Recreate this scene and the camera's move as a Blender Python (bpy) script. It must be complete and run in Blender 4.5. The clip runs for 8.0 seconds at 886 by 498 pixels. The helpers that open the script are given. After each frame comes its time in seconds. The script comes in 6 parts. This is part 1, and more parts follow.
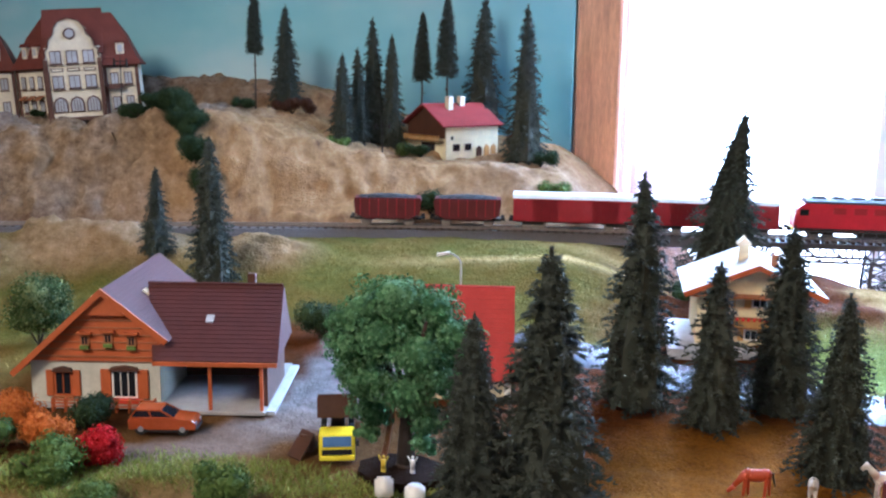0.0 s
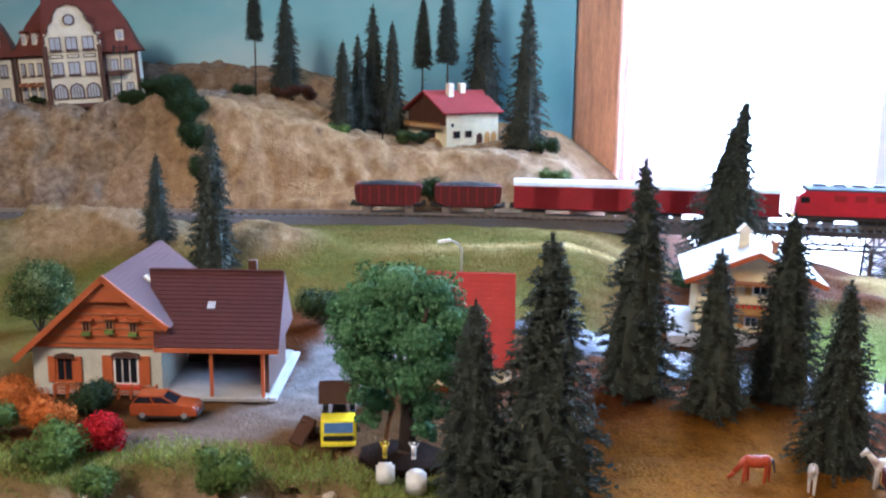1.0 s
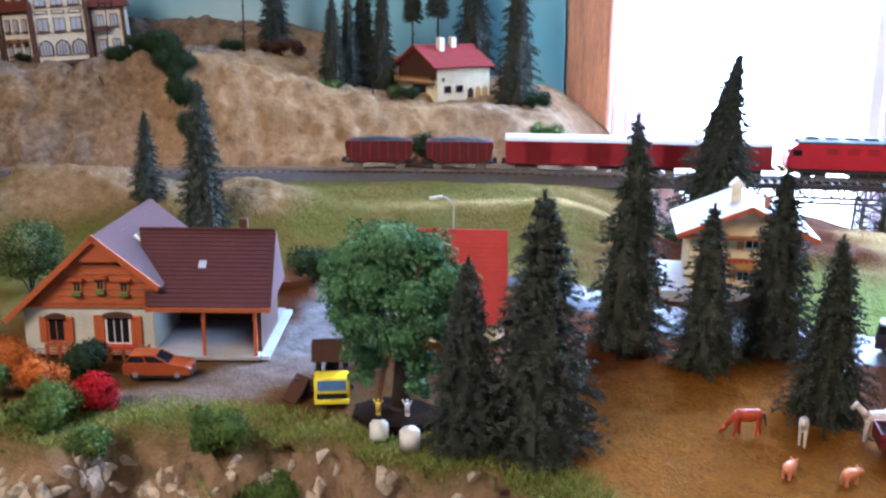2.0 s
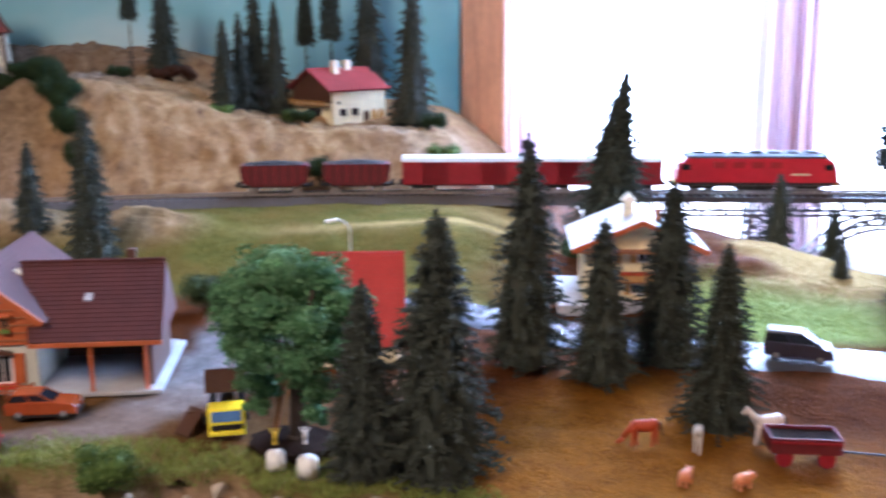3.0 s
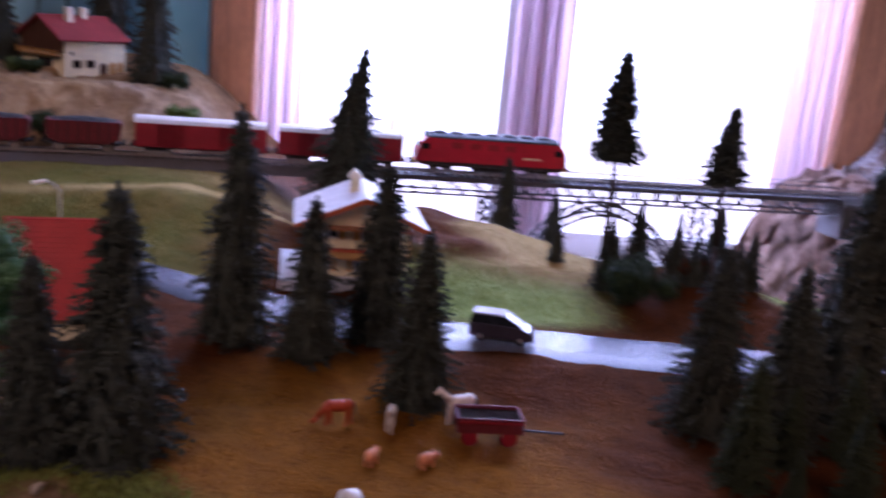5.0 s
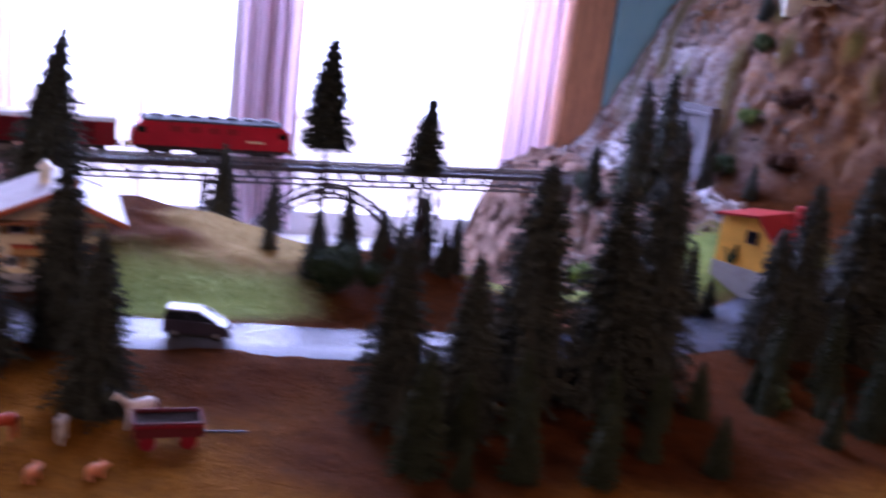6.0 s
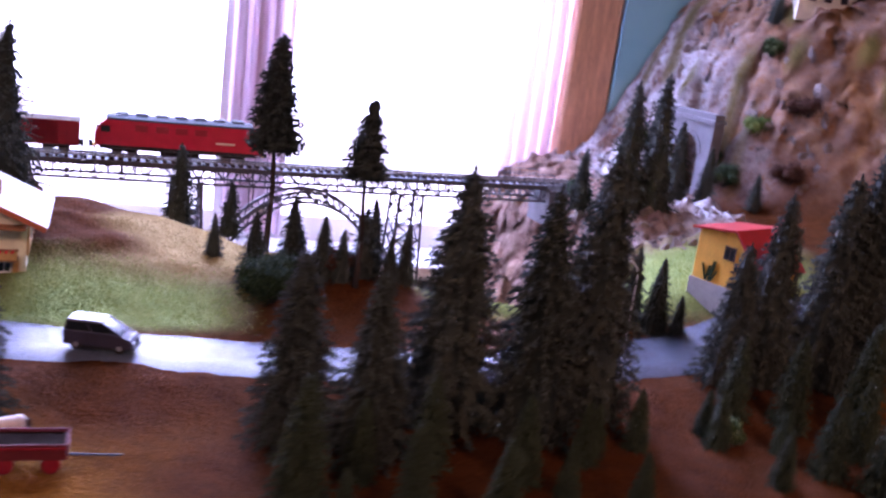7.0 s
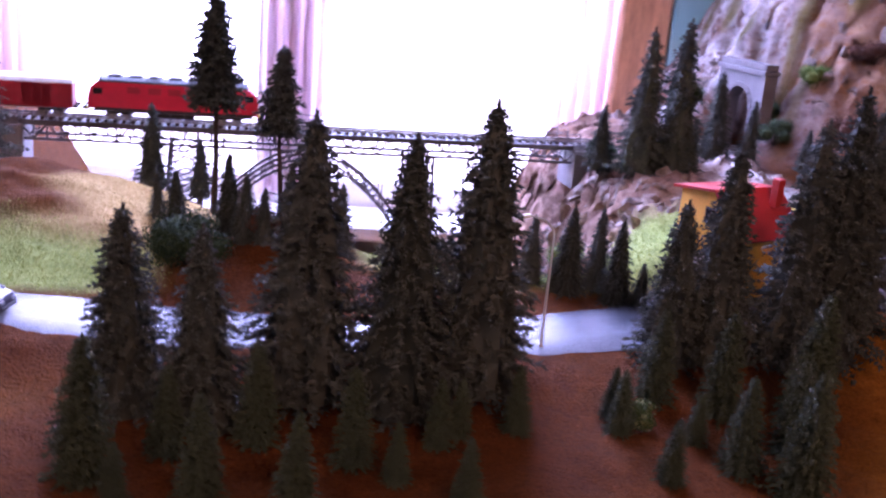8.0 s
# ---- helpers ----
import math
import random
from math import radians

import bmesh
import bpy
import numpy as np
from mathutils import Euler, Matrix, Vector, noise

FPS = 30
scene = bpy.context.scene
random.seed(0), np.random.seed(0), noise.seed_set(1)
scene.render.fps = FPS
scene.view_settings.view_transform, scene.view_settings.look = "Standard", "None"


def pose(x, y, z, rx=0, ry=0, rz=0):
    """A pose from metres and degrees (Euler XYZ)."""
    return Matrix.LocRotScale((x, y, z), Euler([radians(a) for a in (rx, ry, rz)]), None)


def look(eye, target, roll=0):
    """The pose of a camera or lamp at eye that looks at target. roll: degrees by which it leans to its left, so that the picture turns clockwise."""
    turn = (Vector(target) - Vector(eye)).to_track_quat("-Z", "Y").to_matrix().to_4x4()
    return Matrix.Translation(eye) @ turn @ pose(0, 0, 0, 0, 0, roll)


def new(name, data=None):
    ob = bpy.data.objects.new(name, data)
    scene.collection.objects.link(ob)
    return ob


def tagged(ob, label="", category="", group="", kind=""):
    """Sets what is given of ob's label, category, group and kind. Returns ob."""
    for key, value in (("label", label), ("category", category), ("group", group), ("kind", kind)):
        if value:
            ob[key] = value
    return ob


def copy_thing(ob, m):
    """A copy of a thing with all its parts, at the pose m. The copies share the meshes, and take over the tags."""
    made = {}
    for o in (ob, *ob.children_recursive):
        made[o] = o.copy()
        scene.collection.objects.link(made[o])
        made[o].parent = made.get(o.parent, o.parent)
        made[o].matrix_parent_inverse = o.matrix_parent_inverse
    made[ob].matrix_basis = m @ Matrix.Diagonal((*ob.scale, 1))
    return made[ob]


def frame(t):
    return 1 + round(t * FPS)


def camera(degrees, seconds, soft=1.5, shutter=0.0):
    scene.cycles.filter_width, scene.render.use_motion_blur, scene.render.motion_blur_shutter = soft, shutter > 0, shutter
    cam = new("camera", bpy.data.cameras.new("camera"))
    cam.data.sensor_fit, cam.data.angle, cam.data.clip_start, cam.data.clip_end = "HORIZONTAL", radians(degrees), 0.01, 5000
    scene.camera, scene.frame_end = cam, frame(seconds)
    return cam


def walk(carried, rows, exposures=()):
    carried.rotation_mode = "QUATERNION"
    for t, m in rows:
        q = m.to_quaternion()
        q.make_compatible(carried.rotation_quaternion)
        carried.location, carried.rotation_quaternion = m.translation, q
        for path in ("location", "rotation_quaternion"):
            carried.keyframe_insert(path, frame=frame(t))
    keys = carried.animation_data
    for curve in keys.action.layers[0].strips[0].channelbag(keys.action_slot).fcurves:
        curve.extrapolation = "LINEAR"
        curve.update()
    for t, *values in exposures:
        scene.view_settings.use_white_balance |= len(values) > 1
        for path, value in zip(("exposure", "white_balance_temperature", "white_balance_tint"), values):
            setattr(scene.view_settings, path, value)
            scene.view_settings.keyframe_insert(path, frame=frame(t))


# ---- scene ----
from mathutils.bvhtree import BVHTree

cam = camera(48.5, 8.0, soft=2.3, shutter=0.8)
# seconds, eye, target, roll
PATH = [
    (0, (0.1640, 0.1114, 0.2381), (-0.0790, 1.0648, 0.0590), 0.84),
    (0.5, (0.1639, 0.1116, 0.2382), (-0.0774, 1.0638, 0.0512), 0.87),
    (1, (0.1632, 0.1107, 0.2377), (-0.0787, 1.0619, 0.0462), 0.89),
    (2.5, (0.1625, 0.1165, 0.2386), (-0.0467, 1.0623, -0.0096), 0.44),
    (3, (0.1689, 0.1192, 0.2368), (0.0304, 1.0862, 0.0233), -0.14),
    (3.5, (0.1684, 0.1224, 0.2356), (0.1154, 1.0930, 0.0009), 1.65),
    (4, (0.1771, 0.1273, 0.2364), (0.1761, 1.1009, 0.0083), 3.96),
    (4.2, (0.1848, 0.1255, 0.2384), (0.1921, 1.1025, 0.0257), 4.47),
    (5.3, (0.2224, 0.1294, 0.2539), (0.3771, 1.0862, 0.0076), 5.08),
    (5.5, (0.2320, 0.1264, 0.2631), (0.4326, 1.0747, 0.0170), 5.35),
    (5.6, (0.2386, 0.1245, 0.2650), (0.4558, 1.0706, 0.0248), 6.22),
    (5.8, (0.2548, 0.1228, 0.2610), (0.5248, 1.0568, 0.0267), 6.18),
    (6, (0.2683, 0.1201, 0.2691), (0.5835, 1.0372, 0.0253), 7.22),
    (6.2, (0.2821, 0.1182, 0.2643), (0.6265, 1.0250, 0.0212), 7.55),
    (6.5, (0.2979, 0.1323, 0.2685), (0.6578, 1.0281, 0.0076), 8.35),
    (6.8, (0.3365, 0.1414, 0.2747), (0.6350, 1.0567, 0.0043), 7.42),
    (7, (0.3728, 0.1460, 0.2732), (0.6372, 1.0786, 0.0273), 7.61),
    (7.2, (0.4225, 0.1465, 0.2768), (0.6418, 1.0895, 0.0264), 6.88),
    (7.5, (0.5034, 0.1620, 0.2732), (0.6607, 1.1123, 0.0045), 4.92),
    (7.6, (0.5264, 0.1661, 0.2719), (0.6721, 1.1161, -0.0045), 4.48),
    (8, (0.5789, 0.1744, 0.2681), (0.6784, 1.1259, -0.0230), 5.23),
]
# seconds, stops, white balance
EXPOSURES = [(0.0, 0.54, 4950, 16), (1.2, 0.54, 4950, 16), (3.0, 0.47, 5150, 24), (4.0, -0.05, 5450, 32), (5.3, -1.05, 5400, 55), (6.2, -0.95, 5450, 55), (7.0, -0.35, 5500, 60), (8.0, 0.0, 5500, 64)]
walk(cam, [(t, look(eye, target, roll)) for t, eye, target, roll in PATH], EXPOSURES)

# ---- world and light ----
world = bpy.data.worlds.new("daylight")
scene.world = world
world.use_nodes = True
wn = world.node_tree.nodes
sky = wn.new("ShaderNodeTexSky")
sky.sky_type, sky.sun_disc, sky.sun_elevation, sky.sun_rotation = "NISHITA", False, radians(50), radians(0)
wn["Background"].inputs["Strength"].default_value = 0.15
world.node_tree.links.new(sky.outputs[0], wn["Background"].inputs["Color"])


def area_lamp(name, m, sx, sy, power, colour):
    data = bpy.data.lights.new(name, "AREA")
    data.shape, data.size, data.size_y, data.energy, data.color = "RECTANGLE", sx, sy, power, colour
    ob = new(name, data)
    ob.matrix_world = m
    return ob


# daylight that comes in through the window, and two unseen warm fill lamps added
area_lamp("window_daylight", look((0.5, 1.78, 0.55), (0.5, 0.6, -0.1)), 0.86, 1.2, 74.0, (0.62, 0.80, 1.0))
area_lamp("added_room_fill", look((-0.75, -0.45, 1.20), (-0.38, 0.95, 0.0)), 0.7, 0.4, 4.9, (1.0, 0.76, 0.48)).data.spread = radians(75)
area_lamp("added_room_fill", look((1.05, -0.45, 1.20), (0.95, 0.75, 0.0)), 0.7, 0.4, 2.8, (1.0, 0.62, 0.30)).data.spread = radians(75)


# ---- materials ----
class Nodes:
    """Small wrapper that builds one node material."""

    def __init__(self, name):
        self.m = bpy.data.materials.new(name)
        self.m.use_nodes = True
        self.t = self.m.node_tree
        self.b = self.t.nodes["Principled BSDF"]
        self.co = self.add("ShaderNodeTexCoord").outputs["Object"]

    def add(self, kind, **props):
        n = self.t.nodes.new(kind)
        for k, v in props.items():
            setattr(n, k, v)
        return n

    def link(self, a, b):
        self.t.links.new(a, b)

    def noise(self, scale, detail=4, rough=0.6, stretch=None):
        n = self.add("ShaderNodeTexNoise")
        n.inputs["Scale"].default_value, n.inputs["Detail"].default_value, n.inputs["Roughness"].default_value = scale, detail, rough
        src = self.co
        if stretch:
            mp = self.add("ShaderNodeMapping")
            mp.inputs["Scale"].default_value = stretch
            self.link(self.co, mp.inputs[0])
            src = mp.outputs[0]
        self.link(src, n.inputs["Vector"])
        return n.outputs["Fac"]

    def ramp(self, fac, stops):
        r = self.add("ShaderNodeValToRGB")
        el = r.color_ramp.elements
        while len(el) < len(stops):
            el.new(0.5)
        for e, (p, c) in zip(el, stops):
            e.position, e.color = p, (*c, 1)
        self.link(fac, r.inputs[0])
        return r.outputs[0]

    def mix(self, fac, a, b, mode="MIX"):
        n = self.add("ShaderNodeMixRGB", blend_type=mode)
        for s, v in zip(n.inputs, (fac, a, b)):
            if isinstance(v, (int, float)):
                s.default_value = v
            elif isinstance(v, tuple):
                s.default_value = (*v, 1)
            else:
                self.link(v, s)
        return n.outputs[0]

    def bump(self, fac, strength, dist):
        n = self.add("ShaderNodeBump")
        n.inputs["Strength"].default_value, n.inputs["Distance"].default_value = strength, dist
        self.link(fac, n.inputs["Height"])
        self.link(n.outputs[0], self.b.inputs["Normal"])

    def done(self, colour, rough=0.7, metal=0.0, spec=0.5):
        if isinstance(colour, tuple):
            self.b.inputs["Base Color"].default_value = (*colour, 1)
        else:
            self.link(colour, self.b.inputs["Base Color"])
        self.b.inputs["Roughness"].default_value, self.b.inputs["Metallic"].default_value = rough, metal
        self.b.inputs["Specular IOR Level"].default_value = spec
        return self.m


def dim(c, k):
    return tuple(min(1.0, v * k) for v in c)


def paint(name, c, rough=0.55, var=0.18, scale=60, bump=0.15, dist=0.0006, metal=0.0, spec=0.4, per_object=0.0):
    """A plain coloured surface with patchy tone, fine grain and slight relief."""
    n = Nodes(name)
    a = n.noise(scale, 5)
    b = n.noise(scale * 7, 3)
    col = n.ramp(a, [(0.3, dim(c, 1 - var)), (0.7, dim(c, 1 + var))])
    col = n.mix(0.25, col, n.ramp(b, [(0.3, dim(c, 1 - 1.6 * var)), (0.7, dim(c, 1 + var))]))
    if per_object:
        info = n.add("ShaderNodeObjectInfo")
        col = n.mix(per_object, col, n.ramp(info.outputs["Random"], [(0.0, dim(c, 0.55)), (1.0, dim(c, 1.4))]))
    n.bump(b, bump, dist)
    return n.done(col, rough, metal, spec)


def foliage(name, dark, light, tip=None, scale=120):
    """Leaves or needles: every clump has its own tone."""
    n = Nodes(name)
    geo = n.add("ShaderNodeNewGeometry")
    info = n.add("ShaderNodeObjectInfo")
    col = n.ramp(geo.outputs["Random Per Island"], [(0.0, dark), (0.6, light), (1.0, tip or light)])
    col = n.mix(0.3, col, n.ramp(n.noise(scale, 3), [(0.3, dark), (0.7, light)]))
    col = n.mix(0.35, col, n.ramp(info.outputs["Random"], [(0.0, dark), (1.0, light)]))
    return n.done(col, 0.85, 0.0, 0.2)


M = {}
M["fir"] = foliage("fir_needles", (0.019, 0.024, 0.018), (0.052, 0.060, 0.045), (0.100, 0.110, 0.086))
M["fir_green"] = foliage("young_fir_needles", (0.019, 0.027, 0.013), (0.046, 0.060, 0.030), (0.080, 0.094, 0.048))
M["oak"] = foliage("broad_leaves", (0.028, 0.085, 0.038), (0.105, 0.225, 0.085), (0.24, 0.38, 0.19))
M["bush_green"] = foliage("bush_leaves", (0.035, 0.070, 0.015), (0.11, 0.175, 0.035), (0.20, 0.25, 0.06))
M["bush_dark"] = foliage("dark_bush_leaves", (0.010, 0.022, 0.010), (0.03, 0.055, 0.02), (0.06, 0.09, 0.03))
M["bush_flower"] = foliage("flowering_bush_leaves", (0.015, 0.035, 0.010), (0.05, 0.085, 0.02), (0.32, 0.33, 0.14))
M["bush_red"] = foliage("red_bush", (0.25, 0.004, 0.006), (0.62, 0.012, 0.02), (0.75, 0.03, 0.03))
M["bush_orange"] = foliage("orange_bush", (0.22, 0.05, 0.008), (0.62, 0.17, 0.02), (0.75, 0.28, 0.06))
M["bush_brown"] = foliage("dry_bush", (0.030, 0.013, 0.009), (0.085, 0.036, 0.020), (0.13, 0.062, 0.034))
M["turf"] = foliage("turf_fibres", (0.11, 0.15, 0.03), (0.25, 0.30, 0.06), (0.36, 0.37, 0.11))
M["bark"] = paint("bark", (0.045, 0.03, 0.022), 0.9, 0.35, 150, 0.5, 0.001)


def ground_material():
    """Scenic ground: rock, turf, ochre field, brown soil and pale sand, each laid where the layout has it."""
    n = Nodes("scenic_ground")
    fine, mid, big = n.noise(420, 3), n.noise(70, 6, 0.65), n.noise(11, 4)
    za = n.add("ShaderNodeVertexColor", layer_name="zone_a").outputs[0]
    zb = n.add("ShaderNodeVertexColor", layer_name="zone_b").outputs[0]
    sa, sb = n.add("ShaderNodeSeparateColor"), n.add("ShaderNodeSeparateColor")
    n.link(za, sa.inputs[0])
    n.link(zb, sb.inputs[0])

    def two(stops_a, stops_b, k=0.5):
        return n.mix(k, n.ramp(mid, stops_a), n.ramp(fine, stops_b))

    soil = two([(0.3, (0.037, 0.010, 0.003)), (0.7, (0.095, 0.027, 0.005))], [(0.3, (0.028, 0.009, 0.003)), (0.7, (0.112, 0.039, 0.010))], 0.45)
    rock_a = n.ramp(mid, [(0.30, (0.045, 0.031, 0.020)), (0.42, (0.155, 0.100, 0.054)), (0.58, (0.28, 0.192, 0.105)), (0.75, (0.43, 0.33, 0.21))])
    rock_a = n.mix(n.ramp(n.noise(5.5, 5, 0.6), [(0.42, (0, 0, 0)), (0.60, (0.75, 0.75, 0.75))]), rock_a, n.ramp(mid, [(0.32, (0.05, 0.042, 0.040)), (0.48, (0.19, 0.16, 0.145)), (0.70, (0.46, 0.41, 0.37))]))
    rock_a = n.mix(n.ramp(n.noise(3.1, 3, 0.5), [(0.5, (0, 0, 0)), (0.68, (0.5, 0.5, 0.5))]), rock_a, (0.40, 0.235, 0.10))
    rock = n.mix(0.32, rock_a, n.ramp(n.noise(150, 5, 0.7), [(0.34, (0.085, 0.058, 0.036)), (0.66, (0.40, 0.30, 0.20))]))
    # pale plaster on the mountain's ribs, whitened further to stand in for window light
    where = n.add("ShaderNodeSeparateXYZ")
    n.link(n.co, where.inputs[0])
    east = n.add("ShaderNodeMapRange", interpolation_type="SMOOTHSTEP")
    east.inputs["From Min"].default_value, east.inputs["From Max"].default_value = 0.70, 0.86
    n.link(where.outputs[0], east.inputs["Value"])
    ribs = n.ramp(n.noise(13, 5, 0.62, (1.0, 1.0, 0.45)), [(0.36, (0, 0, 0)), (0.50, (1, 1, 1))])
    grain = n.ramp(n.noise(85, 5, 0.7), [(0.30, (0, 0, 0)), (0.50, (1, 1, 1))])
    # both tones are lightened to carry the window's glare in the colour
    earth = n.ramp(mid, [(0.3, (0.08, 0.045, 0.032)), (0.5, (0.20, 0.115, 0.08)), (0.75, (0.32, 0.21, 0.15))])
    lit_plaster = n.ramp(mid, [(0.3, (0.34, 0.32, 0.33)), (0.5, (0.66, 0.64, 0.65)), (0.7, (0.82, 0.81, 0.81))])
    beyond = n.add("ShaderNodeMapRange", interpolation_type="SMOOTHSTEP")
    beyond.inputs["From Min"].default_value, beyond.inputs["From Max"].default_value = 1.09, 1.18
    n.link(where.outputs[0], beyond.inputs["Value"])
    near = n.add("ShaderNodeMapRange", interpolation_type="SMOOTHSTEP")
    near.inputs["From Min"].default_value, near.inputs["From Max"].default_value = 0.93, 1.02
    n.link(where.outputs[0], near.inputs["Value"])
    ribs = n.mix(near.outputs[0], n.mix(1.0, ribs, (0.05, 0.05, 0.05), "MULTIPLY"), ribs)
    ribs = n.mix(beyond.outputs[0], ribs, n.mix(1.0, ribs, (0.16, 0.16, 0.16), "MULTIPLY"))
    earth = n.mix(beyond.outputs[0], earth, n.ramp(n.noise(30, 5, 0.6), [(0.3, (0.12, 0.050, 0.018)), (0.5, (0.28, 0.125, 0.044)), (0.72, (0.40, 0.21, 0.075))]))
    crag = n.mix(n.mix(1.0, ribs, grain, "MULTIPLY"), earth, lit_plaster)
    sandy = n.add("ShaderNodeMapRange", interpolation_type="SMOOTHSTEP")
    sandy.inputs["From Min"].default_value, sandy.inputs["From Max"].default_value = -0.54, -0.47
    n.link(where.outputs[0], sandy.inputs["Value"])
    dune = n.ramp(n.noise(48, 8, 0.72, (1, 1, 0.7)), [(0.30, (0.10, 0.056, 0.026)), (0.42, (0.25, 0.145, 0.064)), (0.56, (0.38, 0.235, 0.105)), (0.72, (0.52, 0.39, 0.23))])
    less = n.ramp(n.noise(3.4, 3, 0.5), [(0.42, (0.80, 0.80, 0.80)), (0.62, (0.35, 0.35, 0.35))])
    rock = n.mix(n.mix(1.0, sandy.outputs[0], less, "MULTIPLY"), rock, dune)
    rock = n.mix(east.outputs[0], rock, crag)
    turf = two([(0.3, (0.050, 0.056, 0.010)), (0.7, (0.125, 0.105, 0.020))], [(0.3, (0.04, 0.046, 0.008)), (0.75, (0.17, 0.145, 0.03))])
    turf = n.mix(n.ramp(big, [(0.45, (0, 0, 0)), (0.7, (0.55, 0.55, 0.55))]), turf, (0.15, 0.082, 0.022))
    field = two([(0.3, (0.105, 0.033, 0.003)), (0.7, (0.25, 0.094, 0.006))], [(0.3, (0.07, 0.024, 0.003)), (0.75, (0.31, 0.135, 0.014))], 0.4)
    green = two([(0.3, (0.10, 0.16, 0.035)), (0.7, (0.26, 0.32, 0.09))], [(0.3, (0.10, 0.15, 0.03)), (0.75, (0.33, 0.38, 0.14))])
    sand = two([(0.3, (0.24, 0.16, 0.055)), (0.7, (0.42, 0.31, 0.12))], [(0.3, (0.21, 0.14, 0.055)), (0.75, (0.48, 0.37, 0.17))])
    col = soil
    for fac, c in ((sb.outputs[0], field), (sa.outputs[1], turf), (sb.outputs[1], green), (sb.outputs[2], sand), (sa.outputs[0], rock)):
        col = n.mix(fac, col, c)
    dusty = n.mix(sa.outputs[2], col, n.ramp(mid, [(0.3, (0.13, 0.115, 0.105)), (0.7, (0.27, 0.24, 0.225))]))
    n.bump(n.mix(0.5, mid, fine), 0.9, 0.005)
    return n.done(dusty, 0.95, 0.0, 0.04)


M["ground"] = ground_material()


def gravel_material(name, c, rough):
    n = Nodes(name)
    fine, mid = n.noise(650, 3, 0.7), n.noise(40, 5)
    col = n.mix(0.55, n.ramp(mid, [(0.3, dim(c, 0.75)), (0.7, dim(c, 1.2))]), n.ramp(fine, [(0.3, dim(c, 0.55)), (0.7, dim(c, 1.5))]))
    n.bump(fine, 0.4, 0.0015)
    return n.done(col, rough, 0.0, 0.5)


M["asphalt"] = gravel_material("smooth_asphalt", (0.09, 0.10, 0.125), 0.25)
M["gravel"] = gravel_material("grey_gravel", (0.20, 0.185, 0.18), 0.75)
M["ballast"] = gravel_material("dark_ballast", (0.075, 0.065, 0.06), 0.85)


def backdrop_material():
    n = Nodes("painted_sky_backdrop")
    big, mid = n.noise(1.6, 4, 0.55, (1, 1, 2.2)), n.noise(9, 5)
    col = n.ramp(big, [(0.3, (0.17, 0.50, 0.66)), (0.55, (0.34, 0.68, 0.76)), (0.75, (0.66, 0.80, 0.83))])
    col = n.mix(0.2, col, n.ramp(mid, [(0.3, (0.12, 0.36, 0.46)), (0.7, (0.40, 0.57, 0.62))]))
    return n.done(col, 0.8, 0.0, 0.2)


M["backdrop"] = backdrop_material()


def wood_material(name, c, stretch=(9, 9, 1), scale=14, rough=0.5):
    n = Nodes(name)
    grain, fine = n.noise(scale, 6, 0.6, stretch), n.noise(scale * 6, 4, 0.6, stretch)
    col = n.mix(0.4, n.ramp(grain, [(0.3, dim(c, 0.6)), (0.7, dim(c, 1.25))]), n.ramp(fine, [(0.3, dim(c, 0.5)), (0.7, dim(c, 1.3))]))
    n.bump(fine, 0.2, 0.001)
    return n.done(col, rough)


M["pine_wood"] = wood_material("varnished_pine", (0.68, 0.36, 0.20))
M["white_wall"] = paint("room_wall_paint", (0.42, 0.36, 0.30), 0.9, 0.05, 6, 0.1, 0.002)
M["carpet"] = paint("floor_covering", (0.20, 0.17, 0.15), 0.95, 0.2, 30, 0.3, 0.003)
M["fascia"] = wood_material("fascia_board", (0.22, 0.13, 0.07), (1, 9, 9))
M["sill"] = paint("white_lacquer", (0.8, 0.8, 0.8), 0.35, 0.05, 20)


M["glass"] = Nodes("window_glass").done((1, 1, 1), 0.0)
M["glass"].node_tree.nodes["Principled BSDF"].inputs["Transmission Weight"].default_value = 1.0
M["glass"].node_tree.nodes["Principled BSDF"].inputs["IOR"].default_value = 1.02


def curtain_material():
    n = Nodes("thin_curtain_cloth")
    tr = n.add("ShaderNodeBsdfTranslucent")
    tr.inputs[0].default_value = (0.86, 0.74, 0.78, 1)
    mx = n.add("ShaderNodeMixShader")
    mx.inputs[0].default_value = 0.75
    m = n.done(n.ramp(n.noise(90, 3, 0.5, (6, 6, 0.4)), [(0.3, (0.66, 0.58, 0.60)), (0.7, (0.80, 0.73, 0.75))]), 0.9)
    n.link(n.b.outputs[0], mx.inputs[1])
    n.link(tr.outputs[0], mx.inputs[2])
    n.link(mx.outputs[0], n.t.nodes["Material Output"].inputs[0])
    return m


M["curtain"] = curtain_material()


def glow_material(name, colour, strength):
    n = Nodes(name)
    n.b.inputs["Emission Color"].default_value = (*colour, 1)
    n.b.inputs["Emission Strength"].default_value = strength
    return n.done((0.8, 0.8, 0.8), 1.0)


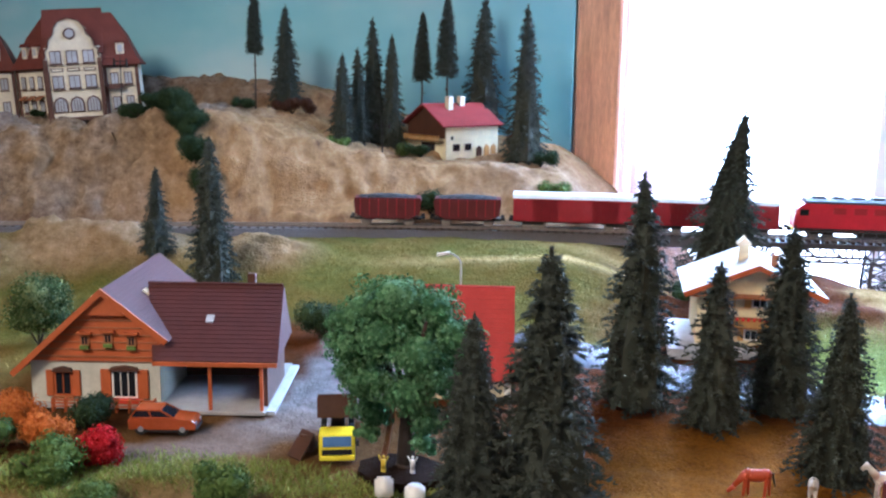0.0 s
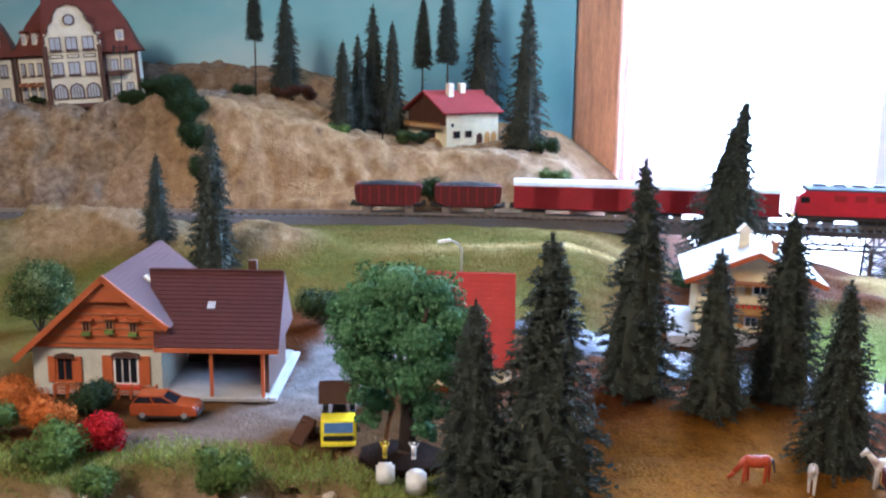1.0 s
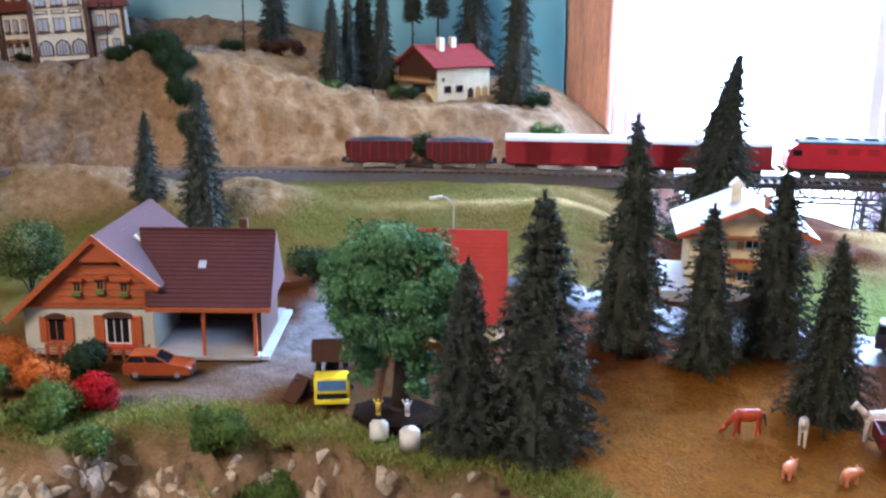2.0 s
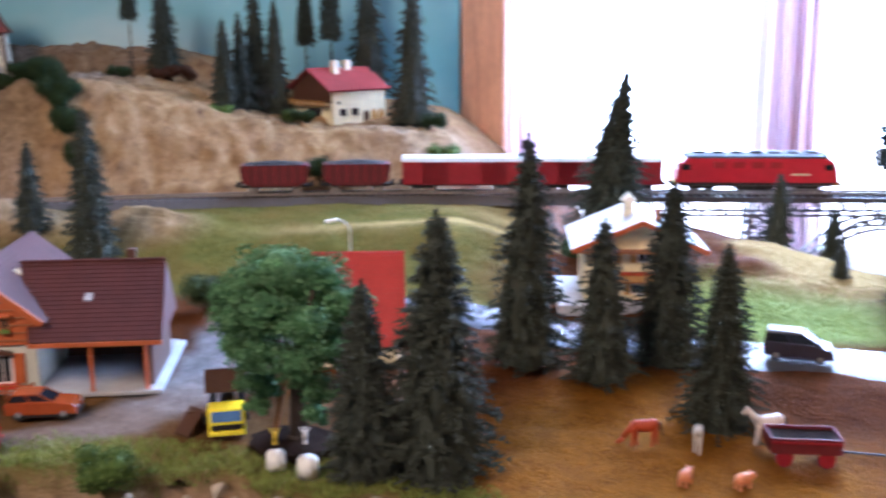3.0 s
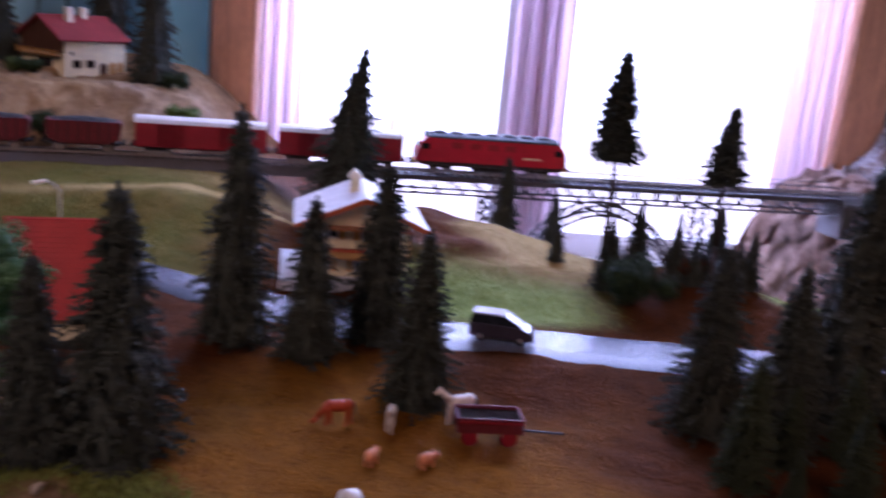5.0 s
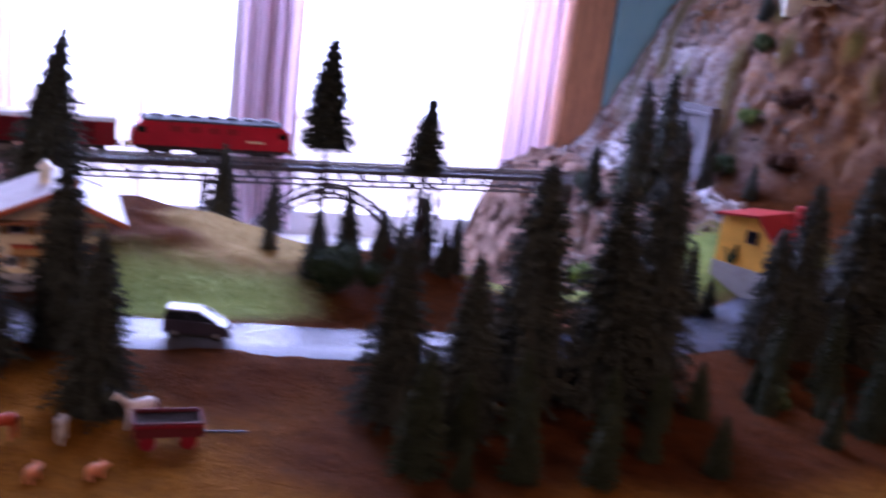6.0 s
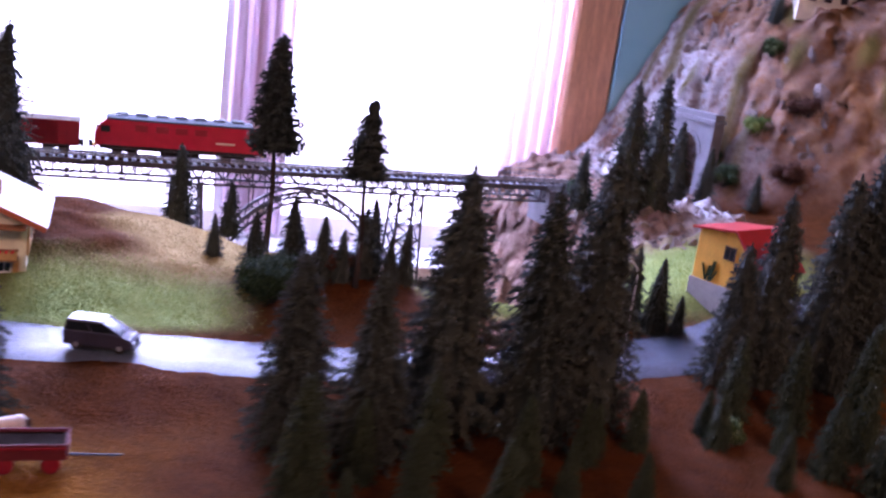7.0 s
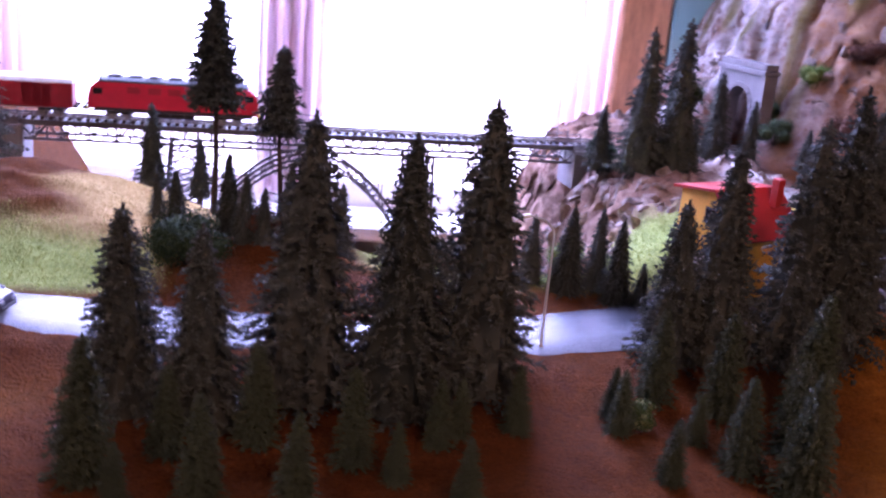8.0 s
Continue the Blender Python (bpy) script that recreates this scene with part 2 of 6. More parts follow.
M["outdoor_white"] = glow_material("overcast_distance", (0.95, 0.98, 1.0), 4.0)
# the outdoor post glows only to look washed out by haze
M["haze_glow"] = glow_material("hazed_post_glow", (0.9, 0.94, 1.0), 1.6)
for key, c, r in (("rail_steel", (0.22, 0.19, 0.17), 0.35), ("sleeper", (0.05, 0.037, 0.03), 0.9), ("bridge_steel", (0.075, 0.072, 0.085), 0.55), ("stone_grey", (0.15, 0.14, 0.145), 0.85),
                  ("loco_red", (0.48, 0.010, 0.030), 0.4), ("loco_red_dark", (0.28, 0.012, 0.02), 0.45), ("roof_dark", (0.022, 0.024, 0.03), 0.7), ("wagon_red", (0.27, 0.010, 0.020), 0.5), ("wagon_red_dark", (0.24, 0.010, 0.018), 0.5),
                  ("wagon_roof", (0.52, 0.48, 0.44), 0.6), ("hopper_red", (0.095, 0.009, 0.012), 0.6), ("under_black", (0.014, 0.013, 0.013), 0.6), ("dark_glass", (0.012, 0.014, 0.018), 0.08), ("yellow_plastic", (0.85, 0.62, 0.02), 0.35), ("cream", (0.78, 0.70, 0.52), 0.5),
                  ("brown_tile", (0.066, 0.017, 0.014), 0.55), ("orange_wood", (0.40, 0.095, 0.022), 0.55), ("grey_render", (0.50, 0.49, 0.40), 0.85), ("red_tile", (0.40, 0.026, 0.018), 0.5), ("white_render", (0.78, 0.76, 0.70), 0.8), ("cream_wall", (0.78, 0.70, 0.45), 0.75),
                  ("dark_wood", (0.07, 0.028, 0.014), 0.6), ("mid_wood", (0.28, 0.11, 0.04), 0.6), ("yellow_wall", (0.80, 0.40, 0.04), 0.6), ("concrete", (0.36, 0.35, 0.34), 0.8), ("pale_slab", (0.46, 0.48, 0.52), 0.7), ("ochre_wood", (0.55, 0.30, 0.09), 0.6),
                  ("grey_roof", (0.50, 0.48, 0.47), 0.55), ("villa_tile", (0.27, 0.03, 0.025), 0.55), ("hotel_tile", (0.15, 0.036, 0.024), 0.65), ("hotel_trim", (0.10, 0.045, 0.03), 0.6), ("hotel_wall", (0.80, 0.74, 0.58), 0.75),
                  # the cart's red is darkened for the shade it stands in
                  ("car_orange", (0.30, 0.060, 0.014), 0.22), ("van_dark", (0.045, 0.042, 0.062), 0.18), ("truck_yellow", (0.85, 0.72, 0.02), 0.25), ("tyre", (0.012, 0.012, 0.012), 0.8), ("chrome", (0.22, 0.22, 0.23), 0.3), ("shaded_cart_red", (0.12, 0.010, 0.014), 0.75),
                  ("horse_brown", (0.42, 0.065, 0.018), 0.5), ("horse_white", (0.72, 0.68, 0.62), 0.6), ("black_hair", (0.02, 0.015, 0.012), 0.7), ("pig_pink", (0.75, 0.30, 0.14), 0.5), ("bale_white", (0.80, 0.78, 0.72), 0.35), ("lamp_grey", (0.45, 0.44, 0.42), 0.4),
                  ("figure_yellow", (0.75, 0.55, 0.03), 0.6), ("figure_white", (0.75, 0.72, 0.68), 0.6), ("shadow_soil", (0.014, 0.009, 0.007), 0.95), ("blue_glass", (0.10, 0.20, 0.42), 0.1), ("red_flower", (0.70, 0.02, 0.02), 0.6), ("tan_board", (0.35, 0.27, 0.18), 0.7)):
    M[key] = paint(key, c, r)

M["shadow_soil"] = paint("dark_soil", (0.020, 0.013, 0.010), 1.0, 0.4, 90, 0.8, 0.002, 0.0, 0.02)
M["grass_light"] = foliage("meadow_fibres", (0.17, 0.25, 0.05), (0.33, 0.41, 0.10), (0.46, 0.52, 0.20))
M["grass_dry"] = foliage("straw_fibres", (0.25, 0.175, 0.06), (0.40, 0.30, 0.115), (0.52, 0.43, 0.20))
M["grass_olive"] = foliage("olive_fibres", (0.045, 0.05, 0.010), (0.11, 0.10, 0.02), (0.18, 0.15, 0.035))

M["cliff_rock"] = paint("cliff_plaster_rock", (0.54, 0.45, 0.33), 0.9, 0.55, 110, 0.6, 0.002)
M["mountain_rock"] = paint("mountain_plaster_rock", (0.20, 0.15, 0.125), 0.8, 0.7, 70, 0.7, 0.003)


# ---- mesh helpers ----
def mesh_object(name, bm, material, smooth=False):
    me = bpy.data.meshes.new(name)
    bm.normal_update()
    bm.to_mesh(me)
    bm.free()
    if material:
        me.materials.append(M[material] if isinstance(material, str) else material)
    if smooth:
        me.polygons.foreach_set("use_smooth", [True] * len(me.polygons))
    return new(name, me)


def part(name, bm, material, parent, label="", smooth=False):
    ob = mesh_object(name, bm, material, smooth)
    ob.parent = parent
    return tagged(ob, label)


def thing(name, m, label, category, group="", kind=""):
    ob = new(name)
    ob.empty_display_size = 0.01
    ob.matrix_world = m
    return tagged(ob, label, category, group, kind)


def box(bm, x0, x1, y0, y1, z0, z1, m=None, bevel=0.0):
    """A box between those limits, its edges bevelled on request."""
    g = bmesh.ops.create_cube(bm, size=1.0)
    vs = g["verts"]
    t = Matrix.Translation(((x0 + x1) / 2, (y0 + y1) / 2, (z0 + z1) / 2)) @ Matrix.Diagonal((abs(x1 - x0), abs(y1 - y0), abs(z1 - z0), 1))
    bmesh.ops.transform(bm, matrix=(m @ t) if m else t, verts=vs)
    if bevel:
        es = list({e for v in vs for e in v.link_edges})
        bmesh.ops.bevel(bm, geom=es, offset=bevel, segments=1, affect="EDGES", profile=0.5)
    return bm


def rod(bm, p0, p1, r0, r1=None, n=8):
    """A round bar from p0 to p1."""
    p0, p1 = Vector(p0), Vector(p1)
    r1 = r0 if r1 is None else r1
    m = Matrix.Translation((p0 + p1) / 2) @ (p1 - p0).to_track_quat("Z", "Y").to_matrix().to_4x4()
    bmesh.ops.create_cone(bm, cap_ends=True, segments=n, radius1=r0, radius2=max(r1, 1e-5), depth=(p1 - p0).length, matrix=m)
    return bm


def bar(bm, p0, p1, w, d=None):
    """A square bar from p0 to p1."""
    p0, p1 = Vector(p0), Vector(p1)
    d = w if d is None else d
    m = Matrix.Translation((p0 + p1) / 2) @ (p1 - p0).to_track_quat("Z", "Y").to_matrix().to_4x4()
    g = bmesh.ops.create_cube(bm, size=1.0)
    bmesh.ops.transform(bm, matrix=m @ Matrix.Diagonal((w, d, (p1 - p0).length, 1)), verts=g["verts"])
    return bm


def prism(bm, pts, axis, a, b):
    """A closed outline (pairs) pushed along an axis from a to b. axis 'y': pairs are x, z; 'x': y, z; 'z': x, y."""
    def at(p, h):
        return {"y": (p[0], h, p[1]), "x": (h, p[0], p[1]), "z": (p[0], p[1], h)}[axis]
    lo, hi = [bm.verts.new(at(p, a)) for p in pts], [bm.verts.new(at(p, b)) for p in pts]
    fs = [bm.faces.new(lo), bm.faces.new(hi[::-1])]
    for i in range(len(pts)):
        j = (i + 1) % len(pts)
        fs.append(bm.faces.new((lo[j], lo[i], hi[i], hi[j])))
    bmesh.ops.recalc_face_normals(bm, faces=fs)
    return bm


def slab(bm, corners, thick):
    """A flat plate with four or three corners, thickened downwards along its normal."""
    c = [Vector(p) for p in corners]
    n = (c[1] - c[0]).cross(c[2] - c[0]).normalized()
    if n.z < 0:
        n = -n
    top, low = [bm.verts.new(p) for p in c], [bm.verts.new(p - n * thick) for p in c]
    fs = [bm.faces.new(top), bm.faces.new(low[::-1])]
    for i in range(len(c)):
        j = (i + 1) % len(c)
        fs.append(bm.faces.new((top[j], top[i], low[i], low[j])))
    bmesh.ops.recalc_face_normals(bm, faces=fs)
    return bm


def B():
    return bmesh.new()


# ---- the lie of the land ----
def smooth(a, b, v):
    t = np.clip((np.asarray(v, float) - a) / (b - a), 0, 1)
    return t * t * (3 - 2 * t)


def bump2(x, y, cx, cy, rx, ry, turn=0.0):
    c, s = math.cos(turn), math.sin(turn)
    u, v = ((x - cx) * c + (y - cy) * s) / rx, (-(x - cx) * s + (y - cy) * c) / ry
    return np.exp(-(u * u + v * v))


RAIL_X = (-1.2, -0.9, -0.65, -0.45, -0.22, 0.01, 0.22, 0.50, 0.85, 1.05, 1.3)
RAIL_Y = (0.93, 1.035, 1.112, 1.175, 1.255, 1.302, 1.325, 1.352, 1.400, 1.432, 1.47)
RAIL_Z = 0.050


def rail_y(x):
    """The middle of the track, a gentle curve."""
    x = np.asarray(x, float)
    return sum(np.interp(x + d, RAIL_X, RAIL_Y) for d in (-0.12, -0.06, 0, 0.06, 0.12)) / 5


def rough_rock(x, y):
    """Ragged height for rock, in parts of one."""
    out = np.zeros(np.shape(x))
    for i, (xi, yi) in enumerate(zip(np.ravel(x), np.ravel(y))):
        p = Vector((xi * 24, yi * 24, 0.3))
        out.flat[i] = noise.turbulence(p, 4, True) - 0.45 + 0.35 * noise.noise(Vector((xi * 7, yi * 7, 2)))
    return out


def land(x, y):
    """Height of the scenery, and the weights of its surfaces."""
    x, y = np.asarray(x, float), np.asarray(y, float)
    ry = rail_y(x)
    west = 1 - smooth(0.02, 0.16, x)
    # farmyard and fields
    z = -0.012 * smooth(0.12, 0.3, x) * (1 - smooth(0.72, 0.80, y))
    # bank between the yard and the track
    bank = smooth(0.0, 1.0, (y - 0.96) / np.maximum(ry - 0.07 - 0.96, 0.02))
    z = z + west * bank * 0.040
    mound = 0.030 * bump2(x, y, -0.47, 1.06, 0.10, 0.045, 0.25) + 0.022 * bump2(x, y, -0.29, 1.095, 0.06, 0.04, 0.3)
    mound = mound + 0.03 * bump2(x, y, -0.72, 0.93, 0.14, 0.07, 0.3)
    z = z + mound
    terrace = 0.012 * bump2(x, y, 0.03, 1.13, 0.16, 0.04, 0.25)
    z = z + terrace
    # rocky hill behind the track
    behind = smooth(0.035, 0.14, y - ry)
    edge = 1 - smooth(-0.06, 0.11, x)
    top = np.interp(x, (-1.3, -0.64, -0.53, -0.42, -0.28, -0.18, 0.0, 0.10), (0.152, 0.150, 0.186, 0.175, 0.126, 0.118, 0.112, 0.05))
    back = np.interp(x, (-1.3, -0.7, -0.45, -0.33, -0.2, 0.05), (0.20, 0.222, 0.218, 0.185, 0.15, 0.12))
    hill = behind * (top - 0.045) + smooth(1.50, 1.58, y) * (back - top)
    hill = np.where(x < -0.62, np.maximum(behind * (top - 0.045), hill), hill)
    z = z + edge * hill
    # meadow beside the chalet, its earth bank and the wooded knoll
    meadow = smooth(0.875, 1.06, y) * smooth(0.15, 0.27, x) * (1 - smooth(0.47, 0.60, x))
    z = z + meadow * (0.044 - 0.046 * smooth(0.27, 0.50, x))
    z = z + meadow * 0.0045 * np.sin(x * 33 + 2.2 * np.sin(y * 47)) * np.sin(y * 58 + 1.5 * np.sin(x * 29))
    z = z + 0.030 * bump2(x, y, 0.52, 0.965, 0.085, 0.06)
    # gorge under the bridge
    gorge = smooth(1.12, 1.24, y) * smooth(0.13, 0.26, x) * (1 - smooth(0.76, 0.88, x))
    gorge2 = smooth(0.98, 1.14, y) * smooth(0.56, 0.66, x) * (1 - smooth(0.74, 0.88, x))
    z = z - 0.20 * np.maximum(gorge, gorge2)
    # mountain over the tunnel
    pu, pv = 0.53 * (x - 1.08) - 0.85 * (y - 1.432), 0.85 * (x - 1.08) + 0.53 * (y - 1.432)
    mountain = smooth(-0.055, 0.14, pv - 0.25 * np.maximum(pu - 0.10, 0) - 0.35 * np.maximum(y - 1.46, 0))
    mu, mv = 0.292 * (x - 1.08) - 0.956 * (y - 1.432), 0.956 * (x - 1.08) + 0.292 * (y - 1.432)
    mouth = (1 - smooth(0.030, 0.060, np.abs(mu))) * (1 - smooth(0.045, 0.060, mv))
    mountain = mountain * (1 - mouth)
    z = z + 0.032 * bump2(x, y, 0.905, 1.005, 0.085, 0.055)
    z = z + 0.045 * smooth(0.80, 0.95, x) * smooth(0.95, 1.1, y) * (1 - 0.6 * bump2(x, y, 0.905, 1.005, 0.085, 0.055)) + 0.285 * mountain
    slope_east = smooth(1.08, 1.85, x) * smooth(0.55, 0.95, y)
    z = z + 0.16 * smooth(0.88, 1.45, x) * (1 - smooth(0.80, 0.95, y))
    z = z + 0.22 * slope_east * (1 - 0.6 * mountain)
    # the cut for the track
    bed = 1 - smooth(0.030, 0.055, np.abs(y - ry))
    cut = bed * np.maximum(west, smooth(0.86, 0.93, x)) * (1 - smooth(1.06, 1.07, x))
    z = z * (1 - cut) + cut * (RAIL_Z - 0.012)
    # rock face along the front edge
    lip = np.interp(x, (-1.3, -0.19, -0.13, -0.076, 0.0, 0.06, 0.115, 0.2, 0.4), (0.50, 0.555, 0.585, 0.590, 0.585, 0.578, 0.555, 0.50, 0.44))
    drop = np.clip((lip + 0.004 - y - 0.010 * np.sin(x * 61) - 0.006 * np.sin(x * 143 + 1)) / 0.105, 0, 1)
    z = z - 0.17 * drop * (1 - 0.5 * smooth(0.15, 0.45, x))
    # weights
    rock = np.clip(drop * 9.0 * (1 - smooth(0.10, 0.22, x)), 0, 1)
    rock = np.maximum(rock, edge * smooth(0.03, 0.06, y - ry) * (1 - 0.35 * smooth(1.47, 1.53, y)))
    rock = np.maximum(rock, 0.75 * np.clip(mound / 0.012 - 0.35, 0, 1))
    patch = np.sin(x * 47 + 3 * np.sin(y * 29)) * np.sin(y * 53 + 2 * np.sin(x * 37))
    rock = np.maximum(rock, np.clip(mountain * 3, 0, 1) * np.clip(0.62 + 0.55 * patch, 0, 1))
    rock = np.maximum(rock, np.maximum(gorge, gorge2) * smooth(0.74, 0.80, x))
    rock = np.maximum(rock, 0.9 * smooth(0.74, 0.82, x) * smooth(1.08, 1.16, y) * (1 - smooth(1.0, 1.1, x)))
    turf = west * smooth(0.93, 0.99, y) * (1 - smooth(-0.02, 0.03, y - ry))
    turf = np.maximum(turf, (1 - smooth(0.012, 0.05, np.abs(y - lip - 0.014))) * (1 - smooth(0.10, 0.2, x)))
    turf = np.maximum(turf, (1 - smooth(-0.36, -0.30, x + 0.0 * y)) * smooth(0.5, 0.7, y) * (1 - smooth(-0.02, 0.03, y - ry)))
    turf = np.maximum(turf, 0.75 * np.clip(mountain * 3, 0, 1) * smooth(0.25, 0.6, -patch))
    field = smooth(0.08, 0.15, x) * (1 - smooth(0.70, 0.80, y + 0.05 * np.sin(x * 23)))
    field = field * (1 - smooth(0.33, 0.41, x + 0.02 * np.sin(y * 40)) * smooth(0.575, 0.625, y + 0.012 * np.sin(x * 31)) * (1 - smooth(0.86, 0.93, x)))
    field = np.maximum(field, np.maximum(slope_east, smooth(0.90, 0.97, x) * (1 - smooth(0.86, 0.92, y))) * (1 - mountain))
    green = smooth(0.87, 0.90, y) * (1 - smooth(0.93, 1.02, y)) * smooth(0.22, 0.26, x) * (1 - smooth(0.38, 0.46, x))
    green = np.maximum(green, smooth(0.93, 0.99, y) * smooth(0.57, 0.62, x) * (1 - smooth(1.0, 1.1, x)) * (1 - smooth(1.12, 1.2, y)))
    green = np.maximum(green, west * bump2(x, y, 0.09, 0.95, 0.06, 0.02) * 0.8)
    sand = smooth(0.95, 1.03, y) * smooth(0.30, 0.36, x + 0.02 * np.sin(y * 60)) * (1 - smooth(0.44, 0.50, x)) * (1 - smooth(1.15, 1.2, y))
    sand = np.maximum(sand, np.clip(bump2(x, y, 0.05, 1.165, 0.17, 0.016, 0.22) * 1.3, 0, 1))
    sand = np.maximum(sand, 0.7 * bump2(x, y, 0.08, 1.25, 0.10, 0.03, 0.1))
    sand = np.maximum(sand, 0.16 * (1 - smooth(0.02, 0.10, x)) * (1 - smooth(0.70, 0.80, y)))
    dust = np.zeros(np.shape(x))
    lane = ((-0.175, 0.612, 0.020), (-0.115, 0.665, 0.030), (-0.082, 0.745, 0.040), (-0.088, 0.860, 0.050), (-0.130, 0.985, 0.030))
    for (xa, ya, wa), (xb, yb, wb) in zip(lane, lane[1:]):
        u = np.clip(((x - xa) * (xb - xa) + (y - ya) * (yb - ya)) / ((xb - xa) ** 2 + (yb - ya) ** 2), 0, 1)
        away = np.hypot(x - xa - u * (xb - xa), y - ya - u * (yb - ya)) + 0.004 * np.sin(x * 190 + y * 140)
        wide = wa + u * (wb - wa)
        dust = np.maximum(dust, (1 - smooth(0.65, 1.15, away / wide)) * (0.34 + 0.66 * smooth(0.66, 0.74, y)))
    dust = np.maximum(dust, 0.15 * np.clip(drop * 9, 0, 1) * (1 - smooth(0.10, 0.2, x)))
    return z, (rock, turf, dust), (field, green, sand)


def ground_z(x, y):
    return float(land(x, y)[0])


X0, X1, Y0, Y1 = -1.35, 2.1, 0.40, 1.635
NX, NY = 640, 260


GROUND = []


def surf(x, y):
    """Height of the finished, ragged surface."""
    hit = GROUND[0].ray_cast(Vector((x, y, 2.0)), Vector((0, 0, -1)))[0]
    return hit.z if hit else ground_z(x, y)


def build_ground():
    gx, gy = np.meshgrid(np.linspace(X0, X1, NX), np.linspace(Y0, Y1, NY))
    z, a, b = land(gx, gy)
    gx, gy = gx.copy(), gy.copy()
    ragged = rough_rock(gx, gy)
    z = z + a[0] * ragged * np.where((gx < 0.3) & (gx > -0.53) & (gy > 0.9), 0.017, 0.030) + (1 - a[0]) * ragged * 0.0035
    # crags: rock is pushed about in all directions
    for k in np.flatnonzero(a[0].ravel() > 0.05):
        j, i = divmod(int(k), NX)
        if 0 < j < NY - 1 and 0 < i < NX - 1:
            p = Vector((gx[j, i], gy[j, i], z[j, i]))
            steep = min(1.0, abs(z[j, i + 1] - z[j, i - 1]) * 60 + abs(z[j + 1, i] - z[j - 1, i]) * 60)
            far_east = gx[j, i] > 0.7
            push = noise.turbulence_vector(p * (30 if far_east else 17), 5, True) * ((0.026 if far_east else 0.020 if gy[j, i] < 0.62 or gx[j, i] < -0.54 else 0.011) * a[0][j, i] * steep)
            z[j, i] += push.z * 0.7
            gx[j, i] += push.x
            gy[j, i] += push.y
    verts = np.stack([gx.ravel(), gy.ravel(), z.ravel()], 1)
    i = (np.arange(NY - 1)[:, None] * NX + np.arange(NX - 1)).ravel()
    faces = np.stack([i, i + 1, i + NX + 1, i + NX], 1)
    me = bpy.data.meshes.new("ground")
    me.from_pydata(verts.tolist(), [], faces.tolist())
    for name, zone in (("zone_a", a), ("zone_b", b)):
        col = me.color_attributes.new(name, "FLOAT_COLOR", "POINT")
        data = np.ones((len(verts), 4))
        for k in range(3):
            data[:, k] = zone[k].ravel()
        col.data.foreach_set("color", data.ravel())
    me.materials.append(M["ground"])
    me.polygons.foreach_set("use_smooth", [True] * len(me.polygons))
    GROUND.append(BVHTree.FromPolygons(verts.tolist(), faces.tolist()))
    return tagged(new("ground", me), "model scenery ground of rock, turf, brown soil and ochre field", "ground", kind="structure")


build_ground()


def strip(name, pts, widths, material, lift, label, rows=6):
    """A way that follows the land: its middle line, its widths, and how far it lies above the ground."""
    px, py = [p[0] for p in pts], [p[1] for p in pts]
    s = np.r_[0, np.cumsum(np.hypot(np.diff(px), np.diff(py)))]
    k = np.linspace(0, s[-1], int(s[-1] / 0.012) + 2)
    cx, cy, w = np.interp(k, s, px), np.interp(k, s, py), np.interp(k, s, widths)
    for _ in range(6):
        cx[1:-1], cy[1:-1] = (cx[:-2] + 2 * cx[1:-1] + cx[2:]) / 4, (cy[:-2] + 2 * cy[1:-1] + cy[2:]) / 4
    tx, ty = np.gradient(cx), np.gradient(cy)
    ln = np.hypot(tx, ty)
    bm, grid = B(), []
    for i in range(len(k)):
        nx, ny = -ty[i] / ln[i], tx[i] / ln[i]
        row = []
        wob = 0.10 * w[i] * noise.noise(Vector((cx[i] * 25, cy[i] * 25, 5)))
        for j in range(rows + 1):
            o = (j / rows - 0.5) * (w[i] + wob)
            x, y = cx[i] + nx * o, cy[i] + ny * o
            fall = 0.004 if j in (0, rows) else 0
            row.append(bm.verts.new((x, y, ground_z(x, y) + lift - fall)))
        grid.append(row)
    for a, b in zip(grid, grid[1:]):
        for j in range(rows):
            bm.faces.new((a[j], b[j], b[j + 1], a[j + 1]))
    bmesh.ops.recalc_face_normals(bm, faces=bm.faces)
    if bm.faces[0].normal.z < 0:
        bmesh.ops.reverse_faces(bm, faces=bm.faces)
    return tagged(mesh_object(name, bm, material, True), label, "road", kind="structure")


strip("road", [(0.02, 0.97), (0.12, 0.905), (0.22, 0.86), (0.34, 0.842), (0.45, 0.828), (0.60, 0.822), (0.70, 0.838), (0.80, 0.872), (0.93, 0.935), (1.10, 1.01), (1.35, 1.13)], [0.05, 0.06, 0.068, 0.07, 0.068, 0.06, 0.07, 0.08, 0.07, 0.07, 0.08], "asphalt", 0.004, "smooth grey asphalt model road that mirrors the window")

# ---- the room round the layout ----
def wall_box(name, lim, material, label, holes=()):
    return tagged(mesh_object(name, box(B(), *lim), material), label, "wall", kind="structure")


wall_box("floor", (-2.4, 3.2, -2.2, 1.95, -0.95, -0.90), "carpet", "plain dark floor covering of the room")
wall_box("ceiling", (-2.4, 3.2, -2.2, 1.95, 1.60, 1.65), "white_wall", "plain white ceiling of the room")
wall_box("wall_south", (-2.4, 3.2, -2.25, -2.2, -0.9, 1.6), "white_wall", "plain light painted room wall")
wall_box("wall_west", (-2.45, -2.4, -2.2, 1.95, -0.9, 1.6), "white_wall", "plain light painted room wall")
wall_box("wall_east", (3.2, 3.25, -2.2, 1.95, -0.9, 1.6), "white_wall", "plain light painted room wall")
WIN_L, WIN_R, WIN_B, WIN_T = 0.045, 0.985, -0.145, 1.15
north = B()
